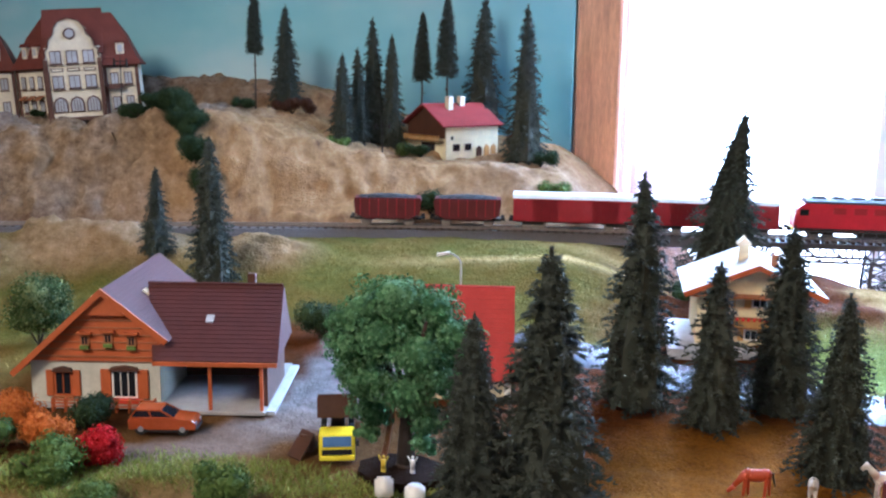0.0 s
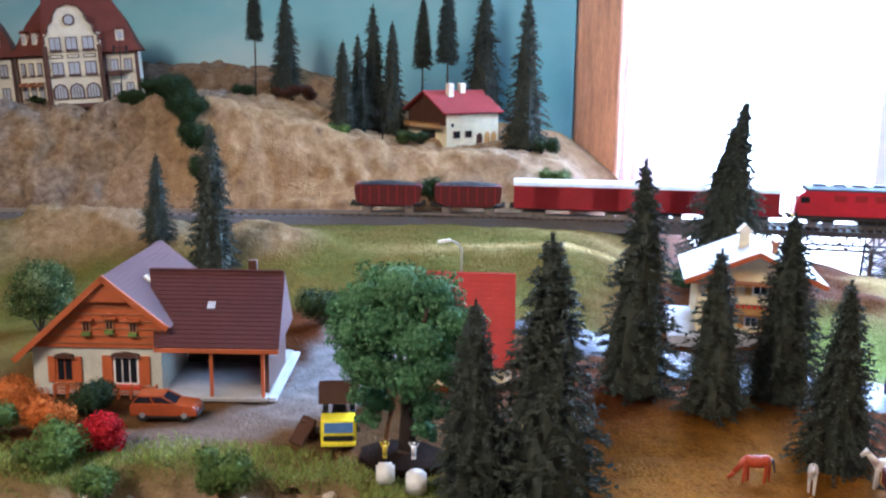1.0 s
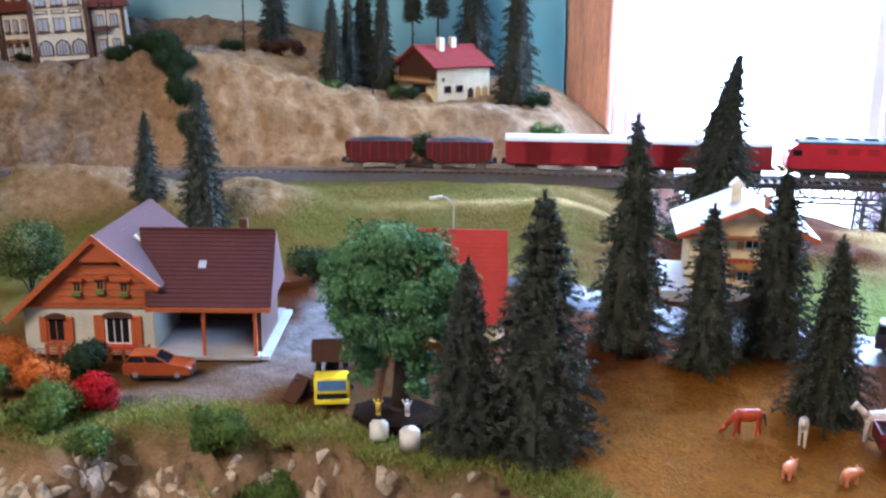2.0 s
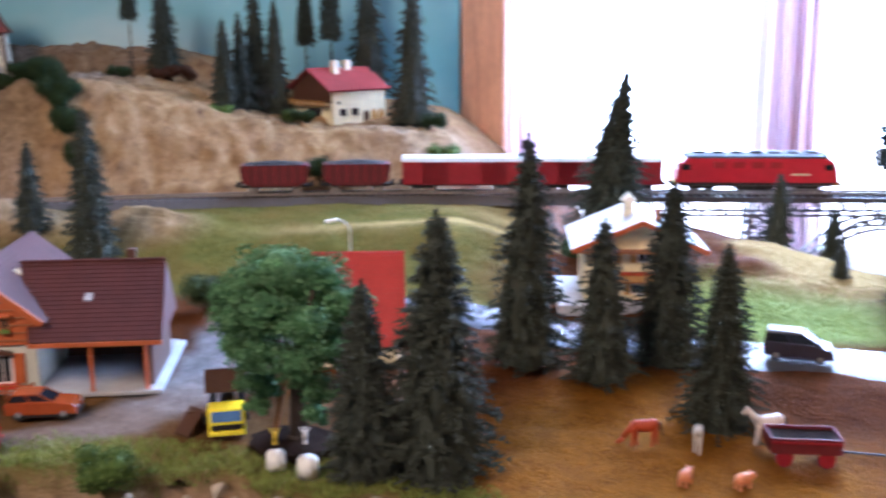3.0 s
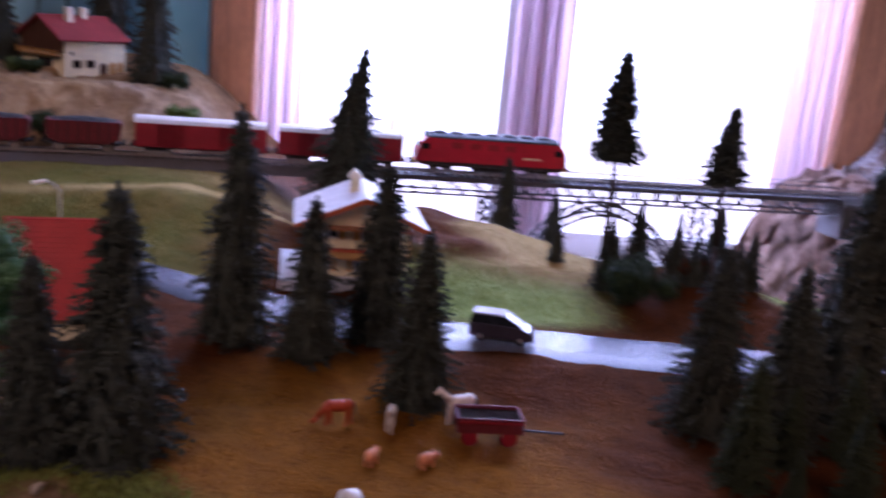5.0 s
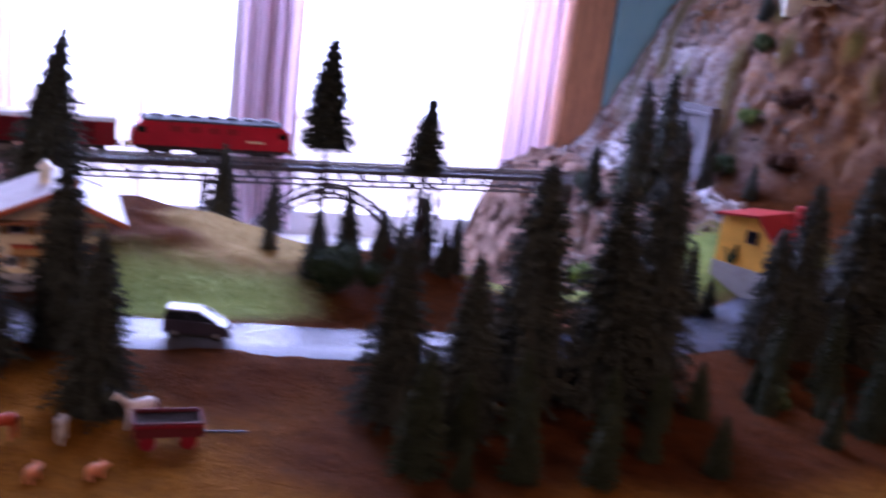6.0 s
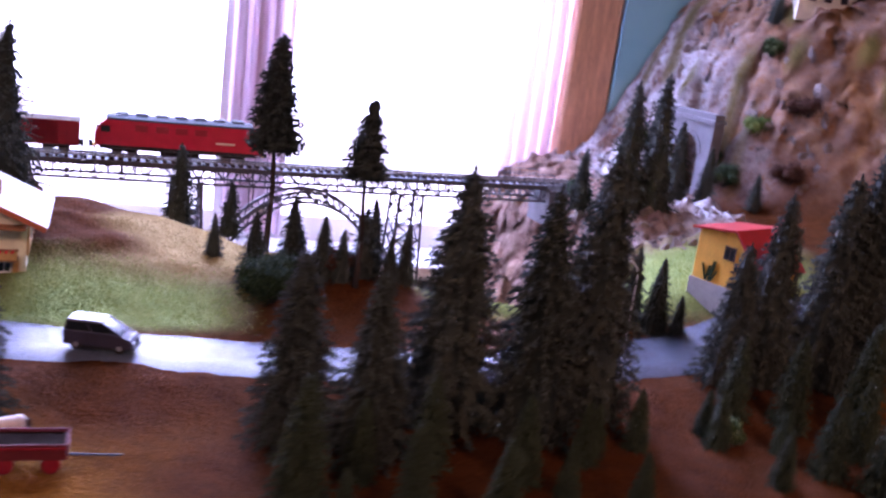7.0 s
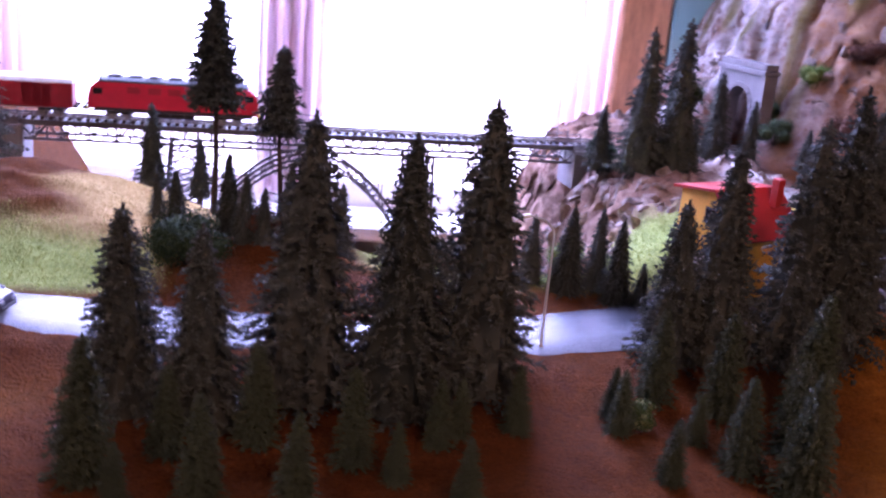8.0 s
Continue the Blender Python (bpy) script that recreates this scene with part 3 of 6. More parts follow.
for lim in ((-2.4, WIN_L, 1.70, 1.80, -0.9, 1.6), (WIN_R, 3.2, 1.70, 1.80, -0.9, 1.6), (WIN_L, WIN_R, 1.70, 1.80, -0.9, WIN_B), (WIN_L, WIN_R, 1.70, 1.80, WIN_T, 1.6)):
    box(north, *lim)
tagged(mesh_object("wall_north", north, "white_wall"), "light painted outer wall with a wide window opening", "wall", kind="structure")
tagged(mesh_object("backdrop", box(B(), -2.3, -0.024, 1.640, 1.648, -0.3, 1.3), "backdrop"), "flat board painted as a hazy blue sky", "backdrop", kind="structure")
tagged(mesh_object("backdrop", box(B(), 1.045, 3.1, 1.640, 1.648, -0.3, 1.3), "backdrop"), "flat board painted as a hazy blue sky", "backdrop", kind="structure")
# window: pine lining, white middle post, sashes, panes
window = thing("window_1", pose(0, 0, 0), "wide bright window with varnished pine surround", "window", kind="structure")
part("window_frame", box(B(), -0.022, 0.047, 1.645, 1.70, -0.30, 1.22, bevel=0.004), "pine_wood", window, "varnished pine board")
part("window_frame", box(B(), 0.967, 1.043, 1.645, 1.70, -0.30, 1.22, bevel=0.004), "pine_wood", window, "varnished pine board")
part("window_frame", box(B(), 0.047, 0.967, 1.645, 1.70, 1.15, 1.22, bevel=0.004), "pine_wood", window, "varnished pine board")
part("window_sill", box(B(), 0.047, 0.967, 1.60, 1.80, -0.165, -0.140, bevel=0.004), "sill", window, "white lacquered sill")
part("mullion", box(B(), 0.452, 0.512, 1.70, 1.76, -0.14, 1.15, bevel=0.005), "sill", window, "white painted middle post")
for a, b in ((0.047, 0.452), (0.512, 0.967)):
    sash = B()
    for lim in ((a, a + 0.022, 1.715, 1.75, -0.14, 1.15), (b - 0.022, b, 1.715, 1.75, -0.14, 1.15), (a + 0.022, b - 0.022, 1.715, 1.75, -0.14, -0.10), (a + 0.022, b - 0.022, 1.715, 1.75, 1.11, 1.15)):
        box(sash, *lim)
    part("sash", sash, "sill", window)
    pane = part("pane", box(B(), a + 0.022, b - 0.022, 1.73, 1.734, -0.10, 1.11), "glass", window, "clear glass pane")
    pane.visible_shadow = False


def curtain(x0, x1, folds, seed):
    """A thin hanging curtain with soft vertical folds."""
    rng = random.Random(seed)
    bm, cols = B(), []
    n = folds * 8
    for i in range(n + 1):
        u = i / n
        x = x0 + (x1 - x0) * u
        d = 0.010 * math.sin(u * folds * 2 * math.pi) + 0.003 * math.sin(u * 17 + seed)
        cols.append([bm.verts.new((x + 0.004 * math.sin(3 * z + seed), 1.672 + d * (1 - 0.25 * z), z)) for z in (-0.12, 0.2, 0.6, 1.14)])
    for a, b in zip(cols, cols[1:]):
        for k in range(3):
            bm.faces.new((a[k], b[k], b[k + 1], a[k + 1]))
    ob = mesh_object("curtain", bm, "curtain", True)
    sol = ob.modifiers.new("thickness", "SOLIDIFY")
    sol.thickness = 0.0012
    return tagged(ob, "thin pinkish white curtain in narrow folds at the window", "curtain", "window curtains")


curtain(0.050, 0.115, 3, 1)
curtain(0.438, 0.530, 4, 2)
curtain(0.880, 0.965, 4, 3)
outside = mesh_object("backdrop", box(B(), -6, 7, 6.0, 6.02, -3, 6), "outdoor_white")
tagged(outside, "bright overcast white distance outside the window", "backdrop", kind="structure")
pole = thing("street_lamp", pose(0.34, 4.2, -2.0), "pale thin lamp post outdoors, made to glow as if in haze", "street lamp")
part("pole", rod(B(), (0, 0, 0), (0, 0, 2.42), 0.02, 0.015), "haze_glow", pole)
part("arm", bar(B(), (-0.18, 0, 2.40), (0.06, 0, 2.40), 0.02), "haze_glow", pole)
# board edge of the layout
tagged(mesh_object("fascia", box(B(), X0, X1, Y0 - 0.02, Y0, -0.9, -0.155), "fascia"), "brown board along the front of the layout table", "fascia", kind="structure")
tagged(mesh_object("table_top", box(B(), X0, X1, Y0, 1.60, -0.27, -0.25), "fascia"), "wooden board under the model scenery", "table", kind="structure")


# ---- railway ----
def along(x):
    """Place and heading of the track at x."""
    y0, y1 = float(rail_y(x - 0.01)), float(rail_y(x + 0.01))
    return Vector((x, float(rail_y(x)), RAIL_Z)), math.atan2(y1 - y0, 0.02)


def sweep(bm, offs, x0, x1, step=0.02):
    """A profile of (sideways, up) pairs carried along the track."""
    prev = None
    n = max(2, int((x1 - x0) / step))
    for i in range(n + 1):
        p, a = along(x0 + (x1 - x0) * i / n)
        ring = [bm.verts.new((p.x - math.sin(a) * o, p.y + math.cos(a) * o, p.z + u)) for o, u in offs]
        if prev:
            for k in range(len(ring)):
                j = (k + 1) % len(ring)
                bm.faces.new((prev[k], prev[j], ring[j], ring[k]))
        else:
            bm.faces.new(ring)
        prev = ring
    bm.faces.new(prev[::-1])
    bmesh.ops.recalc_face_normals(bm, faces=bm.faces)
    return bm


track = thing("railway_track", pose(0, 0, 0), "single model railway track on dark ballast", "railway track", kind="structure")
part("ballast", sweep(B(), [(-0.030, -0.014), (-0.019, -0.0035), (0.019, -0.0035), (0.030, -0.014)], -1.3, 0.205), "ballast", track, "dark grey ballast bed")
part("ballast", sweep(B(), [(-0.030, -0.014), (-0.019, -0.0035), (0.019, -0.0035), (0.030, -0.014)], 0.855, 1.25), "ballast", track, "dark grey ballast bed")
for side in (-1, 1):
    o = side * 0.00825
    part("rail", sweep(B(), [(o - 0.0007, -0.0025), (o - 0.0007, 0.0), (o + 0.0007, 0.0), (o + 0.0007, -0.0025)], -1.3, 1.25), "rail_steel", track, "worn steel rail")
ties = B()
for i in range(260):
    x = -1.29 + i * 0.0098
    p, a = along(x)
    box(ties, -0.0018, 0.0018, -0.015, 0.015, -0.0055, -0.0022, Matrix.Translation(p) @ Matrix.Rotation(a, 4, "Z"))
tagged(part("sleepers", ties, "sleeper", track), kind="stuff")


def steel_bridge():
    b = thing("railway_bridge", pose(0, 0, 0), "grey steel lattice arch bridge carrying the railway track", "bridge", kind="")
    xa, xb = 0.205, 0.862
    w = 0.017
    part("deck", sweep(B(), [(-w - 0.004, -0.0090), (-w - 0.004, -0.0050), (w + 0.004, -0.0050), (w + 0.004, -0.0090)], xa, xb), "bridge_steel", b)

    def at(x, o, z):
        p, a = along(x)
        return (p.x - math.sin(a) * o, p.y + math.cos(a) * o, z)

    zt, zb = RAIL_Z - 0.009, RAIL_Z - 0.027
    n = 44
    xs = [xa + (xb - xa) * i / n for i in range(n + 1)]
    for o in (-w, w):
        for z in (zt - 0.001, zb):
            u = z - RAIL_Z
            part("chord", sweep(B(), [(o - 0.0014, u - 0.0014), (o - 0.0014, u + 0.0014), (o + 0.0014, u + 0.0014), (o + 0.0014, u - 0.0014)], xa, xb), "bridge_steel", b)
        lace = B()
        for i, (p, q) in enumerate(zip(xs, xs[1:])):
            bar(lace, at(p, o, zb), at(p, o, zt), 0.0016)
            bar(lace, at(p, o, zb if i % 2 else zt), at(q, o, zt if i % 2 else zb), 0.0016)
        tagged(part("lattice", lace, "bridge_steel", b), kind="stuff")
        r = o * 1.28
        for u in (0.0045, 0.010):
            part("handrail", sweep(B(), [(r - 0.0004, u - 0.0004), (r - 0.0004, u + 0.0004), (r + 0.0004, u + 0.0004), (r + 0.0004, u - 0.0004)], xa, xb), "bridge_steel", b, "thin grey railing")
        posts = B()
        for p in xs:
            bar(posts, at(p, r, RAIL_Z - 0.006), at(p, r, RAIL_Z + 0.010), 0.0008)
        tagged(part("railing_post", posts, "bridge_steel", b), kind="stuff")
    # arch ribs
    xl, xr, crown, foot = 0.405, 0.652, zb - 0.004, -0.078
    for o in (-w * 0.8, w * 0.8):
        rib = B()
        steps = 22
        up, lo = [], []
        for i in range(steps + 1):
            u = i / steps * 2 - 1
            x = (xl + xr) / 2 + (xr - xl) / 2 * u
            z = crown - (crown - foot) * abs(u) ** 2.1
            up.append((x, z))
            xi = (xl + xr) / 2 + (xr - xl) / 2 * u * 0.93
            lo.append((xi, crown - 0.013 - (crown - foot - 0.010) * abs(u) ** 2.1))
        for k in (up, lo):
            for p, q in zip(k, k[1:]):
                bar(rib, at(p[0], o, p[1]), at(q[0], o, q[1]), 0.0028, 0.0030)
        for i in range(steps):
            bar(rib, at(up[i][0], o, up[i][1]), at(lo[i][0], o, lo[i][1]), 0.0016)
            p, q = (up[i], lo[i + 1]) if i % 2 else (lo[i], up[i + 1])
            bar(rib, at(p[0], o, p[1]), at(q[0], o, q[1]), 0.0016)
        for i in (3, 5, 7, 15, 17, 19):
            bar(rib, at(up[i][0], o, up[i][1]), at(up[i][0], o, zb), 0.0013)
        part("arch_rib", rib, "bridge_steel", b)
    # lattice piers
    for cx, zf in ((0.384, -0.06), (0.663, -0.10)):
        pier = B()
        legs = [(cx + sx * 0.0155, o) for sx in (-1, 1) for o in (-w, w)]
        for x, o in legs:
            bar(pier, at(x + (x - cx) * 0.35, o * 1.2, zf - 0.03), at(x, o, zb), 0.0030)
        levels = [zf + (zb - zf) * i / 6 for i in range(7)]
        for z0, z1 in zip(levels, levels[1:]):
            for o in (-w, w):
                bar(pier, at(cx - 0.0155, o, z0), at(cx + 0.0155, o, z1), 0.0016)
                bar(pier, at(cx + 0.0155, o, z0), at(cx - 0.0155, o, z1), 0.0016)
                bar(pier, at(cx - 0.0155, o, z1), at(cx + 0.0155, o, z1), 0.0012)
            for sx in (-1, 1):
                bar(pier, at(cx + sx * 0.0155, -w, z0), at(cx + sx * 0.0155, w, z1), 0.0016)
        part("pier", pier, "bridge_steel", b)
        part("pier_foot", box(B(), cx - 0.028, cx + 0.028, float(rail_y(cx)) - 0.03, float(rail_y(cx)) + 0.03, ground_z(cx, float(rail_y(cx))) - 0.03, zf - 0.025, bevel=0.002), "stone_grey", b, "grey stone footing")
    # abutment blocks
    for x, low in ((0.198, -0.10), (0.868, -0.06)):
        p, a = along(x)
        part("abutment", box(B(), -0.012, 0.012, -0.028, 0.028, low, -0.010, Matrix.Translation(p) @ Matrix.Rotation(a, 4, "Z"), 0.001), "stone_grey", b, "grey stone abutment")
    return b


steel_bridge()


# ---- train ----
def wheelset(bm, x, r=0.0058):
    for s in (-1, 1):
        rod(bm, (x, s * 0.0072, r), (x, s * 0.0095, r), r, r, 14)
        rod(bm, (x, s * 0.0062, r), (x, s * 0.0072, r), r * 1.15, r * 1.15, 14)
    rod(bm, (x, -0.007, r), (x, 0.007, r), 0.0012, 0.0012, 6)
    return bm


def bogie(parent, x, r=0.0058, gap=0.013):
    f = B()
    for s in (-1, 1):
        box(f, x - gap, x + gap, s * 0.0100 - 0.0012, s * 0.0100 + 0.0012, 0.0045, 0.0085, bevel=0.0005)
    box(f, x - 0.003, x + 0.003, -0.010, 0.010, 0.005, 0.009)
    bg = part("bogie", f, "under_black", parent, "black bogie frame")
    for d in (-0.0085, 0.0085):
        part("wheels", wheelset(B(), x + d, r), "rail_steel", bg, "dull steel wheel pair")
    return bg


def place_on_track(x):
    p, a = along(x)
    return Matrix.Translation(p) @ Matrix.Rotation(a, 4, "Z")


def locomotive(x):
    L, W = 0.095, 0.0165
    t = thing("diesel_locomotive", place_on_track(x), "bright red model diesel locomotive with a dark roof on the track", "locomotive")
    prof = [(-L, 0.011), (-L, 0.026), (-L + 0.004, 0.036), (-L + 0.011, 0.0415), (L - 0.011, 0.0415), (L - 0.004, 0.036), (L, 0.026), (L, 0.011)]
    body = part("body", prism(B(), prof, "y", -W, W), "loco_red", t, "glossy red painted body")
    part("skirt", box(B(), -L + 0.006, L - 0.006, -W + 0.001, W - 0.001, 0.0075, 0.0110), "under_black", t, "black frame below the body")
    roof = [(-W, 0.0405), (-W * 0.93, 0.0440), (-W * 0.5, 0.0465), (W * 0.5, 0.0465), (W * 0.93, 0.0440), (W, 0.0405)]
    part("roof", prism(B(), roof, "x", -L + 0.012, L - 0.012), "roof_dark", t, "dark grey roof")
    for k in range(-3, 4):
        part("roof_fan", box(B(), k * 0.022 - 0.007, k * 0.022 + 0.007, -0.007, 0.007, 0.0455, 0.0490, bevel=0.0008), "under_black", t)
    for sx in (-1, 1):
        part("windscreen", box(B(), sx * (L - 0.0052), sx * (L - 0.0012), -0.011, 0.011, 0.0285, 0.0350), "dark_glass", t, "dark cab window")
        part("buffer_beam", box(B(), sx * L, sx * (L + 0.002), -0.014, 0.014, 0.008, 0.013, bevel=0.0004), "yellow_plastic", t, "yellow buffer beam")
        for sy in (-1, 1):
            part("buffer", rod(B(), (sx * (L + 0.002), sy * 0.0095, 0.0108), (sx * (L + 0.0065), sy * 0.0095, 0.0108), 0.0022, 0.0026, 10), "under_black", t)
            part("headlight", rod(B(), (sx * (L - 0.0005), sy * 0.011, 0.018), (sx * (L + 0.0008), sy * 0.011, 0.018), 0.0014, 0.0014, 10), "cream", t, "small round lamp")
    for sy in (-1, 1):
        for xx in (-0.084, 0.084):
            part("cab_window", box(B(), xx - 0.005, xx + 0.005, sy * W - 0.0004, sy * W + 0.0005, 0.0275, 0.0345), "dark_glass", t)
        for xx in (-0.045, -0.022, 0.0, 0.022):
            part("grille", box(B(), xx - 0.007, xx + 0.007, sy * W - 0.0004, sy * W + 0.0004, 0.030, 0.0375), "loco_red_dark", t)
        part("lettering_bar", box(B(), 0.040, 0.062, sy * W - 0.0003, sy * W + 0.0004, 0.0215, 0.0235), "cream", t, "small pale line of unreadable lettering")
        part("stripe", box(B(), -L + 0.002, L - 0.002, sy * W - 0.0003, sy * W + 0.0003, 0.0112, 0.0128), "roof_dark", t, "thin dark stripe")
    part("fuel_tank", box(B(), -0.022, 0.022, -0.012, 0.012, 0.0025, 0.0080, bevel=0.001), "under_black", t)
    bogie(t, -0.062), bogie(t, 0.062)
    return t


def boxcar():
    L, W = 0.0745, 0.0158
    t = thing("covered_wagon", pose(0, 0, 0), "long dark red covered freight wagon with a pale grey roof", "railway wagon", "red freight wagons")
    part("body", box(B(), -L, L, -W, W, 0.0095, 0.0375, bevel=0.0006), "wagon_red", t)
    roof = [(-W - 0.0008, 0.0370), (-W * 0.85, 0.0410), (-W * 0.4, 0.0435), (W * 0.4, 0.0435), (W * 0.85, 0.0410), (W + 0.0008, 0.0370)]
    part("roof", prism(B(), roof, "x", -L - 0.0008, L + 0.0008), "wagon_roof", t, "pale grey curved roof")
    for sy in (-1, 1):
        ribs = B()
        for k in range(15):
            xx = -L + 0.0035 + k * (2 * L - 0.007) / 14
            box(ribs, xx - 0.0006, xx + 0.0006, sy * W - 0.0004, sy * W + 0.0008, 0.0100, 0.0372)
        part("side_ribs", ribs, "wagon_red_dark", t)
        for c in (-0.036, 0.036):
            part("sliding_door", box(B(), c - 0.016, c + 0.016, sy * W, sy * W + 0.0010, 0.0110, 0.0362), "wagon_red", t)
    part("underframe", box(B(), -L + 0.002, L - 0.002, -0.010, 0.010, 0.0075, 0.0098), "under_black", t)
    for sx in (-1, 1):
        for sy in (-1, 1):
            part("buffer", rod(B(), (sx * L, sy * 0.0095, 0.0108), (sx * (L + 0.0050), sy * 0.0095, 0.0108), 0.0018, 0.0024, 8), "under_black", t)
    bogie(t, -0.050), bogie(t, 0.050)
    return t


def hopper():
    L, W = 0.041, 0.0150
    t = thing("hopper_wagon", pose(0, 0, 0), "short dark red open hopper wagon with a black load", "railway wagon", "short hopper wagons")
    prof = [(-L, 0.0300), (-L + 0.0012, 0.0345), (L - 0.0012, 0.0345), (L, 0.0300), (L - 0.002, 0.015), (L - 0.014, 0.0095), (-L + 0.014, 0.0095), (-L + 0.002, 0.015)]
    part("body", prism(B(), prof, "y", -W, W), "hopper_red", t)
    load = B()
    bmesh.ops.create_grid(load, x_segments=16, y_segments=7, size=1.0)
    for v in load.verts:
        v.co = Vector((v.co.x * (L - 0.006), v.co.y * (W - 0.002), 0.0352 + 0.0035 * (1 - v.co.x ** 2) * (1 - v.co.y ** 2) + 0.0012 * noise.noise(v.co * 9)))
    part("load", load, "under_black", t, "black coal load")
    for sy in (-1, 1):
        ribs = B()
        for k in range(7):
            xx = -L + 0.008 + k * (2 * L - 0.016) / 6
            box(ribs, xx - 0.0007, xx + 0.0007, sy * W - 0.0003, sy * W + 0.0010, 0.013, 0.0342)
        part("side_ribs", ribs, "wagon_red_dark", t)
    part("underframe", box(B(), -L, L, -0.0095, 0.0095, 0.0075, 0.0100), "under_black", t)
    for d in (-0.026, 0.026):
        part("wheels", wheelset(B(), d), "rail_steel", t, "dull steel wheel pair")
    for sx in (-1, 1):
        for sy in (-1, 1):
            part("buffer", rod(B(), (sx * L, sy * 0.0095, 0.0108), (sx * (L + 0.0045), sy * 0.0095, 0.0108), 0.0018, 0.0024, 8), "under_black", t)
    return t


TRAIN_NOSE = 0.470
locomotive(TRAIN_NOSE - 0.097)
car = boxcar()
car.matrix_world = place_on_track(TRAIN_NOSE - 0.282)
copy_thing(car, place_on_track(TRAIN_NOSE - 0.444))
hop = hopper()
hop.matrix_world = place_on_track(TRAIN_NOSE - 0.573)
copy_thing(hop, place_on_track(TRAIN_NOSE - 0.668))


# ---- trees ----
def tuft(bm, p, d, length, width, droop=0.0):
    """One small spray of needles: a thin three-sided spike."""
    d = d.normalized()
    side = d.cross(Vector((0, 0, 1)))
    side = side.normalized() if side.length > 1e-4 else Vector((1, 0, 0))
    up = side.cross(d)
    tip = bm.verts.new(p + d * length + Vector((0, 0, -droop * length)))
    a, b, c = bm.verts.new(p + side * width), bm.verts.new(p - side * width), bm.verts.new(p + up * width)
    bm.faces.new((a, tip, c)), bm.faces.new((c, tip, b)), bm.faces.new((b, tip, a))


def conifer(name, label, seed, bare=0.04, radius=0.17, count=1500, needles="fir", ragged=0.25, taper=0.85, lean=0.0, stem=0.016):
    """A fir one metre high, to be scaled: tapered trunk, drooping sprays in whorls, a ragged outline."""
    rng = random.Random(seed)
    t = thing(name, pose(0, 0, 0), label, "tree", "model fir trees")
    tr = B()
    knots = [Vector((lean * k * k + 0.008 * rng.uniform(-1, 1), 0.008 * rng.uniform(-1, 1), k)) for k in (0, 0.25, 0.5, 0.75, 0.97)]
    knots[0] = Vector((0, 0, -0.02))
    for i in range(4):
        rod(tr, knots[i], knots[i + 1], stem * (1 - i * 0.2), stem * (1 - (i + 1) * 0.2), 7)
    part("trunk", tr, "bark", t, smooth=True)
    bm = B()

    def axis(h):
        k = min(3, int(h * 4))
        return knots[k].lerp(knots[k + 1], h * 4 - k)

    # whorls of drooping boughs, each a row of needle clumps
    whorls = 24
    per = max(5, count // 190)
    for w in range(whorls):
        for k in range(per):
            h = bare + (1 - bare) * ((w + rng.uniform(0.1, 0.9)) / whorls) ** 1.12 * 0.97
            ang = 2 * math.pi * (k + rng.uniform(-0.5, 0.5)) / per + w * 2.4
            reach = radius * ((1 - h) / (1 - bare)) ** taper * rng.uniform(1 - 1.4 * ragged, 1 + 0.7 * ragged) + 0.008
            if h < bare + 0.05:
                reach *= 0.65 + 0.35 * (h - bare) / 0.05
            out = Vector((math.cos(ang), math.sin(ang), 0))
            side = Vector((-out.y, out.x, 0))
            fall = rng.uniform(0.05, 0.38)
            steps = max(2, int(reach / 0.019))
            for i in range(steps):
                u = (i + 0.7) / steps
                if u < 0.30:
                    continue
                p = axis(min(h, 0.985)) + out * (reach * u) + Vector((0, 0, -fall * reach * u * u))
                size = (0.022 + 0.013 * (1 - u)) * rng.uniform(0.75, 1.25) * (0.55 + 0.45 * min(1.0, reach / 0.07))
                for j in range(4):
                    d = out * rng.uniform(0.2, 1.0) + side * rng.uniform(-0.9, 0.9) + Vector((0, 0, rng.uniform(-0.5, 0.55)))
                    tuft(bm, p + side * rng.uniform(-0.006, 0.006), d, size * rng.uniform(0.8, 1.3), size * 0.30, rng.uniform(-0.1, 0.25))
    for k in range(14):
        tuft(bm, axis(0.95) + Vector((0, 0, 0.002 * k)), Vector((rng.uniform(-0.5, 0.5), rng.uniform(-0.5, 0.5), 1)), 0.032, 0.006)
    if bare > 0.3:
        # a few dead twigs with leftover needles on the bare trunk
        for k in range(11):
            h = bare * rng.uniform(0.25, 0.97)
            ang = rng.uniform(0, 2 * math.pi)
            out = Vector((math.cos(ang), math.sin(ang), rng.uniform(-0.2, 0.2)))
            far = rng.uniform(0.012, 0.045)
            rod(bm, axis(h), axis(h) + out * far, 0.0020, 0.0012, 5)
            for _ in range(12):
                tuft(bm, axis(h) + out * far * rng.uniform(0.5, 1.1), out + Vector((rng.uniform(-1, 1), rng.uniform(-1, 1), rng.uniform(-0.8, 0.6))), rng.uniform(0.010, 0.020), 0.004)
    core = []
    for i in range(9):
        h = bare + 0.01 + (0.93 - bare) * i / 8
        r = radius * (0.42 if needles == "fir_green" else 0.58) * ((1 - h) / (1 - bare)) ** taper + 0.003
        core.append([bm.verts.new(axis(min(h, 0.96)) + Vector((math.cos(a) * r, math.sin(a) * r, 0)) * (1 + 0.2 * math.sin(5 * a + i))) for a in [k * math.pi / 5 for k in range(10)]])
    for a, b in zip(core, core[1:]):
        for k in range(10):
            bm.faces.new((a[k], a[(k + 1) % 10], b[(k + 1) % 10], b[k]))
    part("crown", bm, needles, t)
    return t


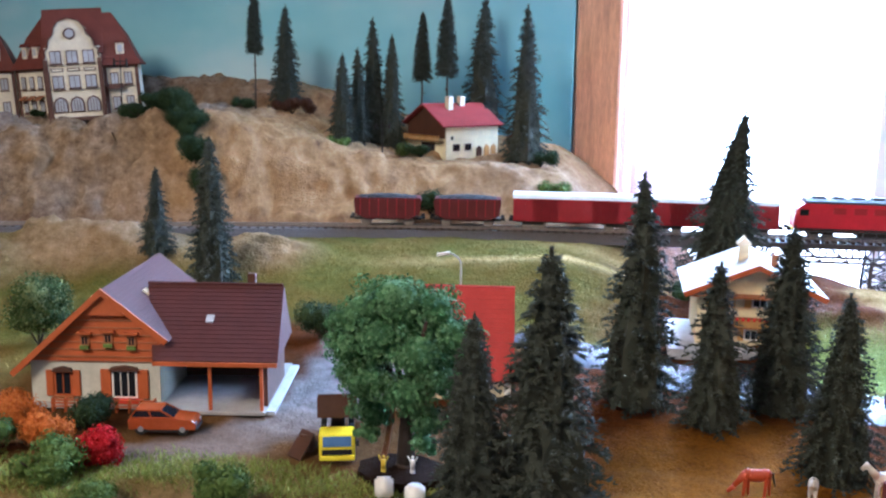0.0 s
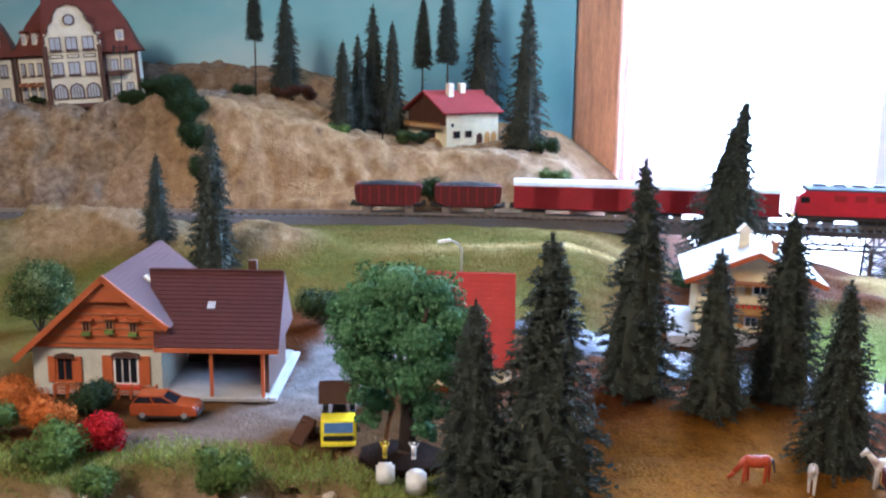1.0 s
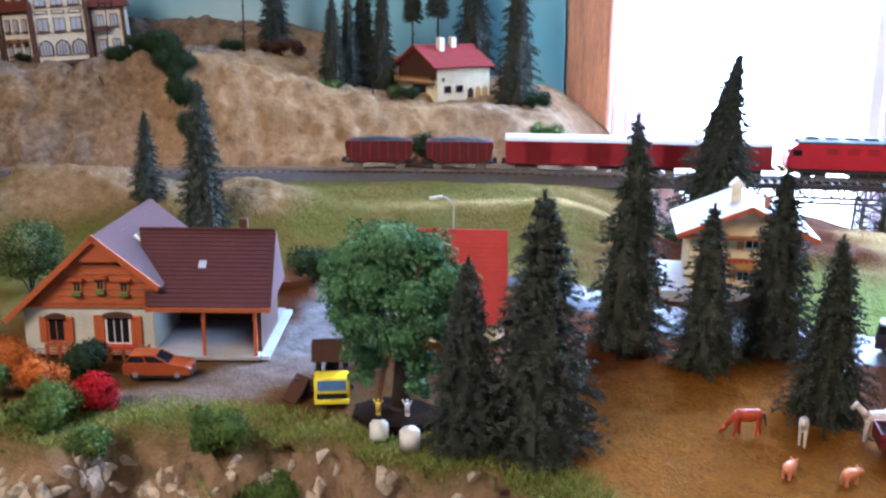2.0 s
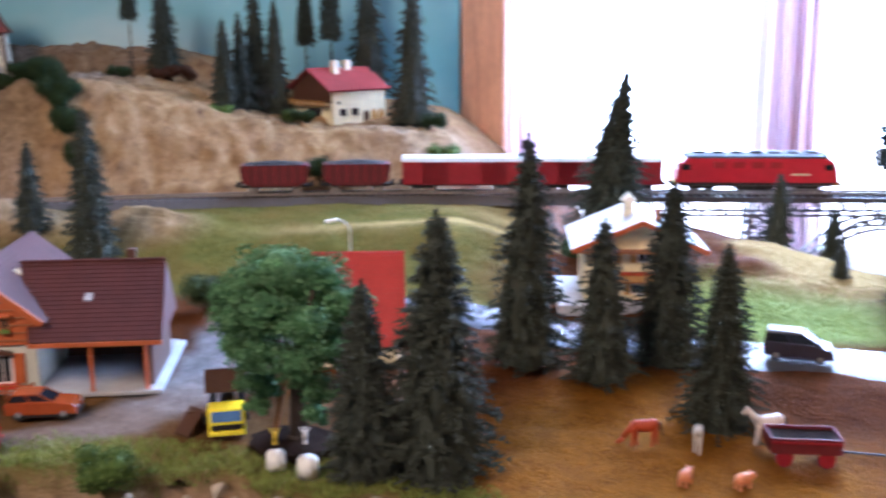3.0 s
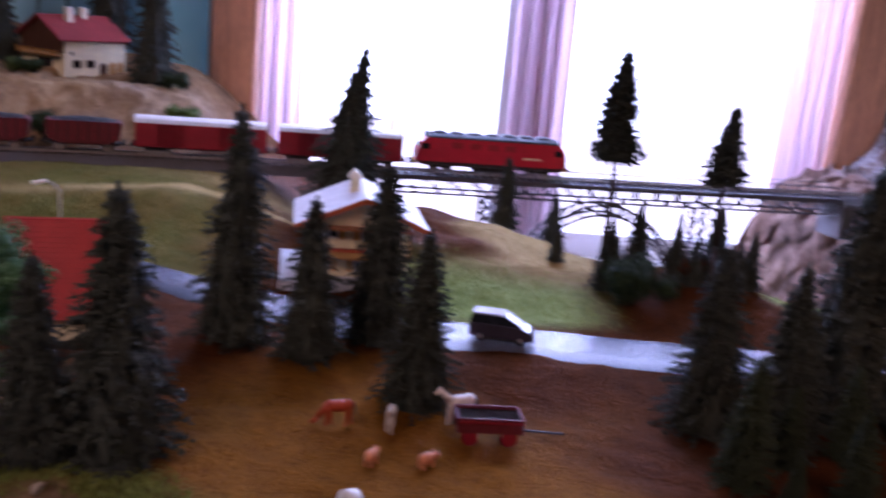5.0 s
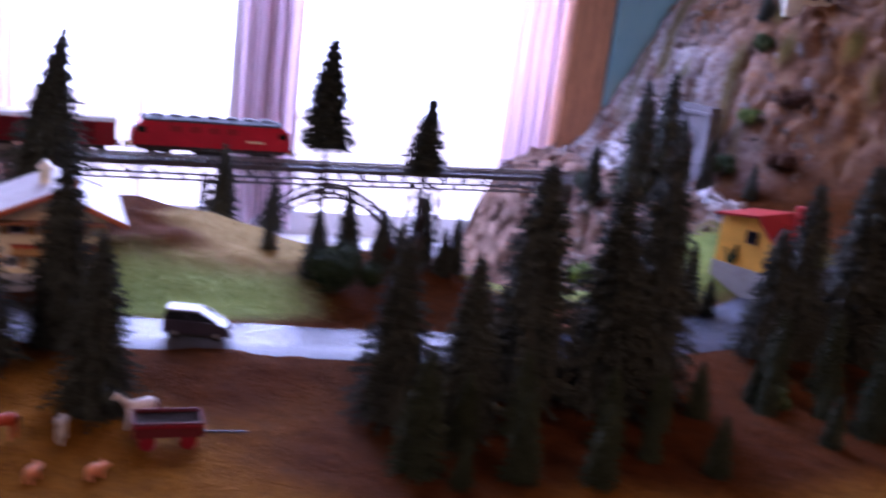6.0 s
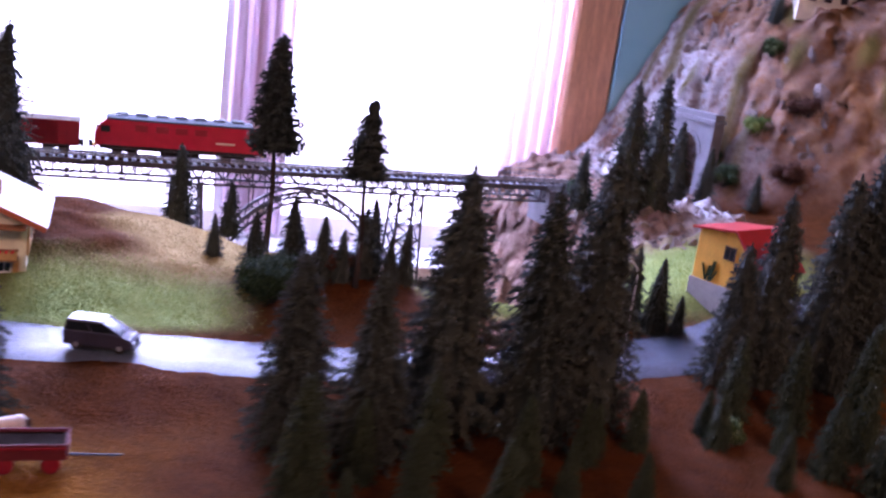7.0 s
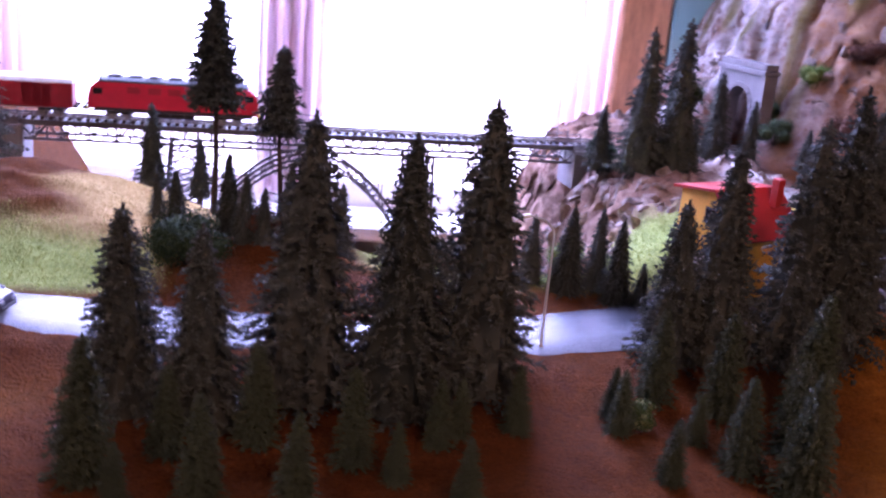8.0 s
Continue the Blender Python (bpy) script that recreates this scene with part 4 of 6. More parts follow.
TREES = {
    "full": conifer("fir_tree", "dense dark grey-green bottle-brush fir tree", 3, 0.03, 0.212, 3400, "fir", 0.20, 0.80),
    "slim": conifer("fir_tree", "slim dark fir tree with ragged drooping branches", 5, 0.05, 0.192, 3000, "fir", 0.34, 0.85),
    "wide": conifer("fir_tree", "broad dark grey-green fir tree with a pointed top", 8, 0.02, 0.270, 3600, "fir", 0.24, 0.90),
    "pine": conifer("pine_tree", "tall pine with a bare trunk and a dense dark crown", 11, 0.46, 0.118, 3000, "fir", 0.16, 0.72, 0.0, 0.014),
    "bare": conifer("pine_tree", "thin bare-trunked pine with a small sparse crown", 13, 0.57, 0.090, 2200, "fir", 0.24, 0.80, 0.0, 0.013),
    "young": conifer("young_fir_tree", "small young green fir tree", 17, 0.02, 0.205, 3600, "fir_green", 0.22, 0.75),
    "lean": conifer("fir_tree", "large dark fir tree leaning to one side", 19, 0.02, 0.330, 3800, "fir", 0.25, 0.95, 0.10),
}
used = set()


def plant(kind, x, y, height, wide=1.0, lift=None, turn=None, lean=0.0):
    """Sets one fir of that kind on the ground."""
    rng = random.Random(int((x * 917 + y * 331) * 1000))
    z = (surf(x, y) if lift is None else lift) - 0.003
    m = pose(x, y, z, 0, lean, rng.uniform(0, 360) if turn is None else turn) @ Matrix.Diagonal((height * wide, height * wide, height, 1))
    if kind in used:
        k = TREES[kind].matrix_world.to_scale()
        return copy_thing(TREES[kind], m @ Matrix.Diagonal((1 / k.x, 1 / k.y, 1 / k.z, 1)))
    used.add(kind)
    TREES[kind].matrix_world = m
    return TREES[kind]


# beside the farm and the pasture
plant("full", 0.094, 0.620, 0.154, 1.15)
plant("full", 0.055, 0.612, 0.118, 1.05)
plant("slim", 0.132, 0.804, 0.178, 1.0)
plant("slim", 0.185, 0.785, 0.122, 1.25)
plant("full", 0.234, 0.832, 0.142, 1.1)
plant("wide", 0.260, 0.735, 0.125, 0.95)
plant("lean", 0.198, 1.170, 0.180, 0.9, 0.030, 0)
# below the track, behind the farmhouse
plant("slim", -0.397, 1.055, 0.100, 1.1)
plant("full", -0.314, 1.020, 0.165, 0.85)
# in front of the bridge
plant("pine", 0.4575, 1.058, 0.206, 1.12, 0.026)
plant("bare", 0.5249, 0.941, 0.169, 1.25, 0.026)
plant("slim", 0.3765, 1.190, 0.096, 1.2, 0.004)
plant("slim", 0.4290, 1.172, 0.062, 1.35, 0.004)
for kind, x, y, h, w in (("wide", 0.477, 1.010, 0.082, 0.9), ("slim", 0.487, 1.034, 0.055, 1.2), ("slim", 0.513, 0.950, 0.05, 1.3), ("slim", 0.409, 1.050, 0.045, 1.2), ("wide", 0.44, 0.965, 0.07, 1.0), ("slim", 0.545, 0.985, 0.075, 1.1), ("slim", 0.575, 0.975, 0.06, 1.2), ("wide", 0.497, 0.958, 0.062, 0.9), ("slim", 0.533, 0.962, 0.068, 1.2), ("wide", 0.556, 0.955, 0.050, 0.9),
                         ("wide", 0.766, 0.945, 0.080, 1.0), ("wide", 0.803, 0.925, 0.078, 0.9), ("slim", 0.793, 0.955, 0.078, 1.0), ("slim", 0.739, 0.969, 0.066, 1.2), ("slim", 0.821, 0.914, 0.045, 1.3)):
    plant(kind, x, y, h, w)
# the dark wood in the foreground
for kind, x, y, h, w in (("full", 0.453, 0.726, 0.134, 1.19), ("wide", 0.500, 0.711, 0.130, 1.02), ("full", 0.5575, 0.748, 0.188, 1.10), ("wide", 0.618, 0.741, 0.182, 0.96), ("full", 0.668, 0.766, 0.197, 1.07),
                         ("full", 0.812, 0.810, 0.126, 1.1), ("wide", 0.858, 0.837, 0.118, 1.0), ("full", 0.845, 0.818, 0.168, 0.95), ("full", 0.905, 0.822, 0.186, 1.0), ("wide", 0.930, 0.825, 0.21, 0.85), ("full", 0.975, 0.876, 0.19, 1.0), ("slim", 0.903, 0.80, 0.07, 1.3)):
    plant(kind, x, y, h, w)
for x, y, h in ((0.471, 0.621, 0.038), (0.512, 0.630, 0.064), (0.562, 0.618, 0.060), (0.614, 0.649, 0.042), (0.654, 0.704, 0.042), (0.650, 0.623, 0.048), (0.757, 0.720, 0.048), (0.772, 0.660, 0.045),
                (0.819, 0.677, 0.068), (0.844, 0.647, 0.085), (0.803, 0.710, 0.040), (0.450, 0.645, 0.088), (0.756, 0.738, 0.04)):
    plant("young", x, y, h, 1.15)
for x, y, h in ((0.590, 0.668, 0.065), (0.488, 0.672, 0.060), (0.535, 0.690, 0.070), (0.640, 0.690, 0.05), (0.690, 0.715, 0.050), (0.86, 0.70, 0.07), (0.885, 0.735, 0.10), (0.83, 0.745, 0.08), (0.79, 0.76, 0.07)):
    plant("young", x, y, h, 1.1)
# under the mountain
for kind, x, y, h, w, z in (("slim", 0.872, 1.300, 0.085, 1.2, 0.034), ("slim", 1.022, 1.340, 0.115, 1.1, 0.048), ("slim", 0.975, 1.280, 0.07, 1.2, 0.043), ("slim", 1.060, 1.320, 0.085, 1.1, 0.048), ("slim", 1.124, 1.300, 0.055, 1.3, 0.050),
                            ("slim", 0.901, 1.240, 0.172, 1.0, 0.043), ("slim", 0.942, 1.250, 0.188, 1.0, 0.040)):
    plant(kind, x, y, h, w, z)
plant("slim", 1.194, 1.45, 0.07, 1.2)
# on the hill before the painted sky
for kind, x, y, top, w in (("pine", -0.477, 1.480, 0.367, 0.7), ("full", -0.445, 1.520, 0.338, 1.0), ("full", -0.317, 1.420, 0.266, 1.0), ("slim", -0.309, 1.460, 0.275, 1.0), ("slim", -0.300, 1.500, 0.320, 0.95), ("full", -0.270, 1.500, 0.296, 0.8),
                           ("pine", -0.236, 1.540, 0.330, 0.8), ("pine", -0.198, 1.540, 0.356, 0.8), ("slim", -0.152, 1.585, 0.356, 1.1), ("slim", -0.072, 1.500, 0.339, 0.95)):
    plant(kind, x, y, top - surf(x, y), w * 0.84)


# ---- buildings ----
def tf(bm, m):
    bmesh.ops.transform(bm, matrix=m, verts=bm.verts)
    return bm


def face(x=0.0, y=0.0, z=0.0, turn=0.0):
    """Where a piece sits on its wall: the wall's outside looks along -y before the turn."""
    return pose(x, y, z, 0, 0, turn)


def window_unit(parent, m, w, h, frame="white_render", glass="dark_glass", shutters=None, sill=None, bars=1, name="window"):
    """A small window: frame, pane, glazing bar, and shutters if it has them."""
    win = part(name, tf(box(B(), -w / 2, w / 2, -0.0010, 0.0006, 0, h), m), frame, parent)
    k = (w - 0.0018) / (bars + 1)
    for i in range(bars + 1):
        x0 = -w / 2 + 0.0013 + i * k
        part("pane", tf(box(B(), x0, x0 + k - 0.0008, -0.0012, 0.0002, 0.0014, h - 0.0014), m), glass, win)
    if shutters:
        for s in (-1, 1):
            sh = B()
            c = s * (w / 2 + w * 0.24)
            box(sh, c - w * 0.22, c + w * 0.22, -0.0014, 0.0002, -0.0004, h + 0.0004, bevel=0.0004)
            part("shutter", tf(sh, m), shutters, win)
    if sill:
        part("sill", tf(box(B(), -w / 2 - 0.001, w / 2 + 0.001, -0.003, 0.0006, -0.0016, -0.0002), m), sill, win)
    return win


def roof_courses(parent, corners, material, rows, overlap=0.00035, name="tile_course"):
    """Rows of tiles on a roof plane: low eave left, low eave right, ridge right, ridge left."""
    a, b, c, d = [Vector(p) for p in corners]
    n = (b - a).cross(c - a).normalized()
    n = -n if n.z < 0 else n
    for k in range(rows):
        bm = B()
        u0, u1 = k / rows, (k + 1) / rows
        p, q, r, s = a.lerp(d, u0), b.lerp(c, u0), b.lerp(c, u1), a.lerp(d, u1)
        lo = [bm.verts.new(v + n * overlap) for v in (p, q)]
        hi = [bm.verts.new(v) for v in (r, s)]
        bt = [bm.verts.new(v - n * 0.0003) for v in (p, q)]
        bm.faces.new((lo[0], lo[1], hi[0], hi[1]))
        bm.faces.new((bt[0], bt[1], lo[1], lo[0]))
        part(name, bm, material, parent)


def farmhouse():
    t = thing("farmhouse", pose(-0.279, 0.679, 0.001, 0, 0, 14), "farmhouse model with orange timber gable, pale walls and brown tiled roof", "house")
    W, D = 0.0925, 0.130
    ax, az, ez = 0.0555, 0.0862, 0.0340
    walls = B()
    prism(walls, [(0.002, 0), (W, 0), (W, ez), (0.002, ez)], "y", 0.002, D)
    part("wall", walls, "grey_render", t, "pale grey-green rendered wall")
    gable = B()
    prism(gable, [(0.001, ez), (W + 0.001, ez), (W + 0.001, 0.053), (ax, az - 0.004), (0.001, ez + 0.003)], "y", 0.0005, D - 0.001)
    part("gable", gable, "orange_wood", t, "orange boarded timber gable")
    boards = B()
    for k in range(9):
        z = ez + 0.003 + k * 0.0052
        half = (az - 0.008 - z) / (az - 0.008 - ez)
        box(boards, max(0.004, ax - 0.053 * half), min(W - 0.001, ax + 0.055 * half), -0.0002, 0.0008, z, z + 0.0008)
    tagged(part("board_lines", boards, "mid_wood", t), kind="stuff")
    part("plinth", box(B(), 0.0, W + 0.002, -0.001, 0.004, 0, 0.0035), "concrete", t)
    # roof of the gabled part
    lo_l, lo_r, top = (-0.010, 0.0255), (0.1005, 0.0500), (ax, az)
    for a, b in ((lo_l, top), (top, lo_r)):
        part("roof", slab(B(), [(a[0], -0.004, a[1]), (b[0], -0.004, b[1]), (b[0], D + 0.004, b[1]), (a[0], D + 0.004, a[1])], 0.0025), "brown_tile", t, "dark brown tiled roof")
        lo, hi = (a, b) if a[1] < b[1] else (b, a)
        roof_courses(t, [(lo[0], -0.004, lo[1]), (lo[0], D + 0.004, lo[1]), (hi[0], D + 0.004, hi[1]), (hi[0], -0.004, hi[1])], "brown_tile", 16)
        part("bargeboard", slab(B(), [(a[0], -0.0058, a[1] + 0.001), (b[0], -0.0058, b[1] + 0.001), (b[0], -0.0038, b[1] + 0.001), (a[0], -0.0038, a[1] + 0.001)], 0.0040), "orange_wood", t, "orange bargeboard")
    part("gable_panel", prism(B(), [(ax - 0.016, az - 0.0185), (ax + 0.015, az - 0.0185), (ax, az - 0.003)], "y", -0.0032, -0.0012), "orange_wood", t, "small boarded gable top")
    part("roof_window", tf(box(B(), -0.003, 0.003, -0.004, 0.004, 0, 0.001), Matrix.Translation((0.072, 0.045, 0.0738)) @ Matrix.Rotation(radians(38.5), 4, "Y")), "cream", t)
    # windows of the front
    window_unit(t, face(0.0245, 0.002, 0.0085), 0.0125, 0.0180, "orange_wood", "dark_glass", "orange_wood", "mid_wood")
    window_unit(t, face(0.0675, 0.002, 0.0072), 0.0175, 0.0205, "white_render", "dark_glass", "orange_wood", "mid_wood", 2)
    for x, w, z in ((0.0245, 0.0145, 0.0272), (0.0675, 0.0215, 0.0285)):
        arch = [(x - w / 2, z - 0.001), (x + w / 2, z - 0.001), (x + w * 0.42, z + 0.0012), (x, z + 0.0026), (x - w * 0.42, z + 0.0012)]
        part("lintel", prism(B(), arch, "y", -0.0014, 0.003), "dark_wood", t, "dark arched lintel")
    for x, z in ((0.0415, 0.0450), (0.0577, 0.0465), (0.0740, 0.0450)):
        window_unit(t, face(x, 0.0005, z), 0.0062, 0.0080, "mid_wood", "dark_glass")
        part("hood", tf(box(B(), -0.0050, 0.0050, -0.0035, 0.0005, 0.0088, 0.0102), face(x, 0.0005, z)), "orange_wood", t)
        part("flower_box", tf(box(B(), -0.0030, 0.0030, -0.0030, -0.0006, -0.0020, 0.0006), face(x, 0.0005, z)), "bush_green", t, "small window plants")
    rail = B()
    for z in (0.0045, 0.0068, 0.0090):
        box(rail, 0.020, W - 0.001, -0.0115, -0.0105, z, z + 0.0009)
    for k in range(9):
        x = 0.0205 + k * (W - 0.022) / 8
        box(rail, x - 0.0006, x + 0.0006, -0.0058, -0.0102, 0, 0.0100)
    part("fence", rail, "orange_wood", t, "low orange terrace fence")
    part("flower_box", box(B(), 0.060, 0.078, -0.0025, 0.0015, 0.0048, 0.0070), "red_flower", t, "red window flowers")
    # wing with the open shed
    x0, x1, yb = W, 0.1660, 0.100
    part("floor_slab", box(B(), W + 0.0005, 0.1685, -0.0125, yb + 0.004, 0.0005, 0.0032, bevel=0.0004), "concrete", t, "grey concrete floor slab")
    part("edge_slab", box(B(), 0.1690, 0.1745, -0.010, yb, 0.0003, 0.0030), "pale_slab", t, "pale side slab")
    inner = B()
    box(inner, x0 + 0.0005, x1, 0.068, 0.070, 0.0034, 0.040)
    box(inner, x1 - 0.002, x1, 0.000, 0.0675, 0.0034, 0.034)
    # dark brown puts the unlit interior's shade into the walls' colour
    part("wall", inner, "dark_wood", t, "boarded shed wall, coloured dark for the shade inside")
    part("side_cladding", box(B(), x1 + 0.0002, x1 + 0.0022, -0.001, 0.069, 0.0034, 0.036), "dark_wood", t, "dark brown boarded shed side")
    ridge_y, ridge_z, eave_z = 0.050, 0.0790, 0.0385
    plane = [(0.0915, -0.011, eave_z), (0.1765, -0.011, eave_z), (0.1715, ridge_y, ridge_z), (0.0720, ridge_y, ridge_z)]
    part("roof", slab(B(), plane, 0.0022), "brown_tile", t, "large dark red-brown tiled shed roof")
    roof_courses(t, plane, "brown_tile", 18)
    part("roof", slab(B(), [(0.1770, -0.011, eave_z), (0.1740, 0.070, eave_z), (0.1720, ridge_y, ridge_z)], 0.0022), "brown_tile", t, "tiled hip end")
    part("roof", slab(B(), [(0.0720, ridge_y + 0.0005, ridge_z), (0.1715, ridge_y + 0.0005, ridge_z), (0.1560, 0.108, eave_z), (0.0720, 0.108, eave_z)], 0.0022), "brown_tile", t)
    part("ridge_tiles", rod(B(), (0.072, ridge_y, ridge_z + 0.0004), (0.171, ridge_y, ridge_z + 0.0004), 0.0014, None, 6), "brown_tile", t)
    part("gutter", box(B(), 0.0915, 0.1770, -0.0128, -0.0112, eave_z - 0.0032, eave_z - 0.0004), "orange_wood", t, "orange eaves board")
    part("chimney", box(B(), 0.144, 0.150, 0.054, 0.060, 0.070, 0.0865, bevel=0.0005), "dark_wood", t, "small dark chimney")
    part("roof_window", tf(box(B(), -0.0026, 0.0026, -0.0034, 0.0034, 0, 0.0010), Matrix.Translation((0.124, 0.0205, 0.0602)) @ Matrix.Rotation(radians(33.5), 4, "X")), "pale_slab", t, "small skylight")
    for x in (0.130, 0.1655):
        part("post", bar(B(), (x, -0.009, 0.0032), (x, -0.009, eave_z - 0.002), 0.0022), "orange_wood", t, "orange timber post")
    return t


farmhouse()


def barn():
    t = thing("barn", pose(0.042, 0.790, 0.0, 0, 0, 12), "small barn with a bright red roof beside the broad tree", "barn")
    part("wall", box(B(), -0.060, -0.003, 0.0, 0.050, 0, 0.022), "cream_wall", t)
    part("corner_post", box(B(), -0.0035, 0.0, -0.001, 0.002, 0, 0.022), "white_render", t)
    plane = [(-0.064, -0.006, 0.0170), (0.0035, -0.006, 0.0170), (0.0035, 0.030, 0.0800), (-0.064, 0.030, 0.0800)]
    part("roof", slab(B(), plane, 0.002), "red_tile", t, "bright red tiled roof")
    roof_courses(t, plane, "red_tile", 20)
    part("roof", slab(B(), [(-0.064, 0.066, 0.017), (0.0035, 0.066, 0.017), (0.0035, 0.0305, 0.080), (-0.064, 0.0305, 0.080)], 0.002), "red_tile", t)
    part("gable", prism(B(), [(0.002, 0.022), (0.048, 0.022), (0.030, 0.073)], "x", -0.005, -0.0035), "mid_wood", t)
    part("downpipe", rod(B(), (0.0008, -0.003, 0), (0.0008, -0.003, 0.018), 0.0006, None, 6), "white_render", t)
    return t


barn()


def chalet():
    t = thing("chalet", pose(0.162, 0.955, 0.010, 0, 0, 4), "cream alpine chalet with pale roof, balcony and brown shutters", "house")
    W, D, ez, az, ax = 0.098, 0.085, 0.050, 0.0735, 0.0580
    part("wall", prism(B(), [(0.011, -0.006), (W, -0.006), (W, ez - 0.002), (ax, az - 0.004), (0.011, ez - 0.001)], "y", 0, D), "cream_wall", t, "cream rendered wall")
    part("side_cladding", box(B(), W + 0.0002, W + 0.0015, 0.001, D - 0.001, 0.020, 0.048), "ochre_wood", t, "ochre timber side wall")
    for a, b in (((-0.002, 0.0475), (ax, az)), ((ax, az), (0.114, 0.0475))):
        pl = [(a[0], -0.014, a[1]), (b[0], -0.014, b[1]), (b[0], D + 0.008, b[1]), (a[0], D + 0.008, a[1])]
        part("roof", slab(B(), pl, 0.0022), "grey_roof", t, "pale glossy grey roof")
        lo, hi = (a, b) if a[1] < b[1] else (b, a)
        roof_courses(t, [(lo[0], -0.014, lo[1]), (lo[0], D + 0.008, lo[1]), (hi[0], D + 0.008, hi[1]), (hi[0], -0.014, hi[1])], "grey_roof", 14, 0.0004)
        part("bargeboard", slab(B(), [(a[0], -0.0160, a[1] + 0.0006), (b[0], -0.0160, b[1] + 0.0006), (b[0], -0.0142, b[1] + 0.0006), (a[0], -0.0142, a[1] + 0.0006)], 0.0042), "orange_wood", t, "red-brown bargeboard")
    part("purlin", box(B(), 0.004, W, -0.0135, 0.0, 0.0445, 0.0460), "mid_wood", t)
    bal = part("balcony", box(B(), 0.026, 0.092, -0.0125, 0.0, 0.0185, 0.0200), "mid_wood", t, "orange-brown timber balcony")
    part("balcony_board", box(B(), 0.026, 0.092, -0.0132, -0.0120, 0.0200, 0.0275), "ochre_wood", bal)
    part("balcony_rail", box(B(), 0.025, 0.093, -0.0142, -0.0112, 0.0276, 0.0288), "mid_wood", bal)
    flowers = B()
    for k in range(14):
        bmesh.ops.create_icosphere(flowers, subdivisions=1, radius=0.0016, matrix=Matrix.Translation((0.029 + k * 0.0046, -0.0140, 0.0270)))
    tagged(part("flowers", flowers, "red_flower", bal, "row of red balcony flowers"), kind="stuff")
    for x in (0.030, 0.062):
        window_unit(t, face(x, 0, 0.0345), 0.0130, 0.0105, "white_render", "dark_glass", "ochre_wood")
    for x in (0.026, 0.056, 0.082):
        window_unit(t, face(x, 0, 0.0060), 0.0110, 0.0100, "white_render", "dark_glass", "ochre_wood")
    for y in (0.022, 0.055):
        window_unit(t, face(W + 0.0017, y, 0.030, 90), 0.010, 0.010, "white_render", "dark_glass")
    tower = part("bell_turret", box(B(), ax - 0.012, ax - 0.004, 0.030, 0.038, az - 0.008, az + 0.010), "cream_wall", t, "small bell turret")
    part("turret_roof", prism(B(), [(ax - 0.0145, az + 0.0095), (ax - 0.0015, az + 0.0095), (ax - 0.008, az + 0.0165)], "y", 0.0275, 0.0405), "cream", tower)
    part("chimney", box(B(), ax + 0.014, ax + 0.019, 0.018, 0.024, az - 0.010, az + 0.004, bevel=0.0004), "mid_wood", t, "brick-red chimney")
    part("terrace", box(B(), -0.012, 0.108, -0.022, D, -0.008, 0.0008), "pale_slab", t, "pale terrace slab")
    return t


chalet()


def villa():
    t = thing("villa", pose(-0.176, 1.456, 0.113, 0, 0, 54), "small yellow villa with red roof, timber gable balcony, two chimneys", "house")
    Lx, Wy, ez, az = 0.098, 0.088, 0.050, 0.078
    part("wall", prism(B(), [(0, 0), (Wy, 0), (Wy, ez), (Wy / 2, az - 0.003), (0, ez)], "x", 0, Lx), "cream_wall", t, "pale yellow rendered wall")
    part("gable", prism(B(), [(0.002, 0.030), (Wy - 0.002, 0.030), (Wy - 0.002, ez), (Wy / 2, az - 0.003), (0.002, ez)], "x", -0.0015, -0.0002), "dark_wood", t, "dark timber gable")
    for s in (0, 1):
        y0 = -0.006 if s == 0 else Wy + 0.006
        pl = [(-0.010, y0, ez - 0.0025), (Lx + 0.006, y0, ez - 0.0025), (Lx + 0.006, Wy / 2, az), (-0.010, Wy / 2, az)]
        part("roof", slab(B(), pl, 0.002), "villa_tile", t, "dark red tiled roof")
        roof_courses(t, pl, "villa_tile", 14)
    bal = part("balcony", box(B(), -0.011, -0.0016, 0.004, Wy - 0.004, 0.0250, 0.0262), "dark_wood", t, "brown timber balcony")
    for k in range(16):
        y = 0.005 + k * (Wy - 0.010) / 15
        part("baluster", box(B(), -0.0112, -0.0104, y - 0.0010, y + 0.0010, 0.0262, 0.0338), "ochre_wood", bal)
    part("handrail", box(B(), -0.0118, -0.0098, 0.003, Wy - 0.003, 0.0339, 0.0350), "dark_wood", bal)
    window_unit(t, face(-0.0002, 0.040, 0.0100, -90), 0.030, 0.0120, "dark_wood", "dark_glass", None, None, 3)
    for x in (0.018, 0.040):
        window_unit(t, face(x, 0, 0.0120), 0.0120, 0.0100, "dark_wood", "dark_glass", None, None, 1)
    part("door", prism(B(), [(0.056, 0), (0.066, 0), (0.066, 0.015), (0.061, 0.0185), (0.056, 0.015)], "y", -0.0012, 0.001), "dark_wood", t, "dark arched door")
    for x in (0.076, 0.089):
        part("door", prism(B(), [(x - 0.0045, 0.001), (x + 0.0045, 0.001), (x + 0.0045, 0.016), (x, 0.020), (x - 0.0045, 0.016)], "y", -0.0012, 0.001), "ochre_wood", t, "pale arched panel")
    part("hatch", box(B(), 0.008, 0.012, -0.0008, 0.001, 0.028, 0.033), "dark_glass", t)
    for x, y in ((0.026, 0.028), (0.055, 0.036)):
        part("chimney", box(B(), x, x + 0.010, y, y + 0.008, 0.060, 0.0880, bevel=0.0006), "cream", t, "cream chimney stack")
    return t


villa()


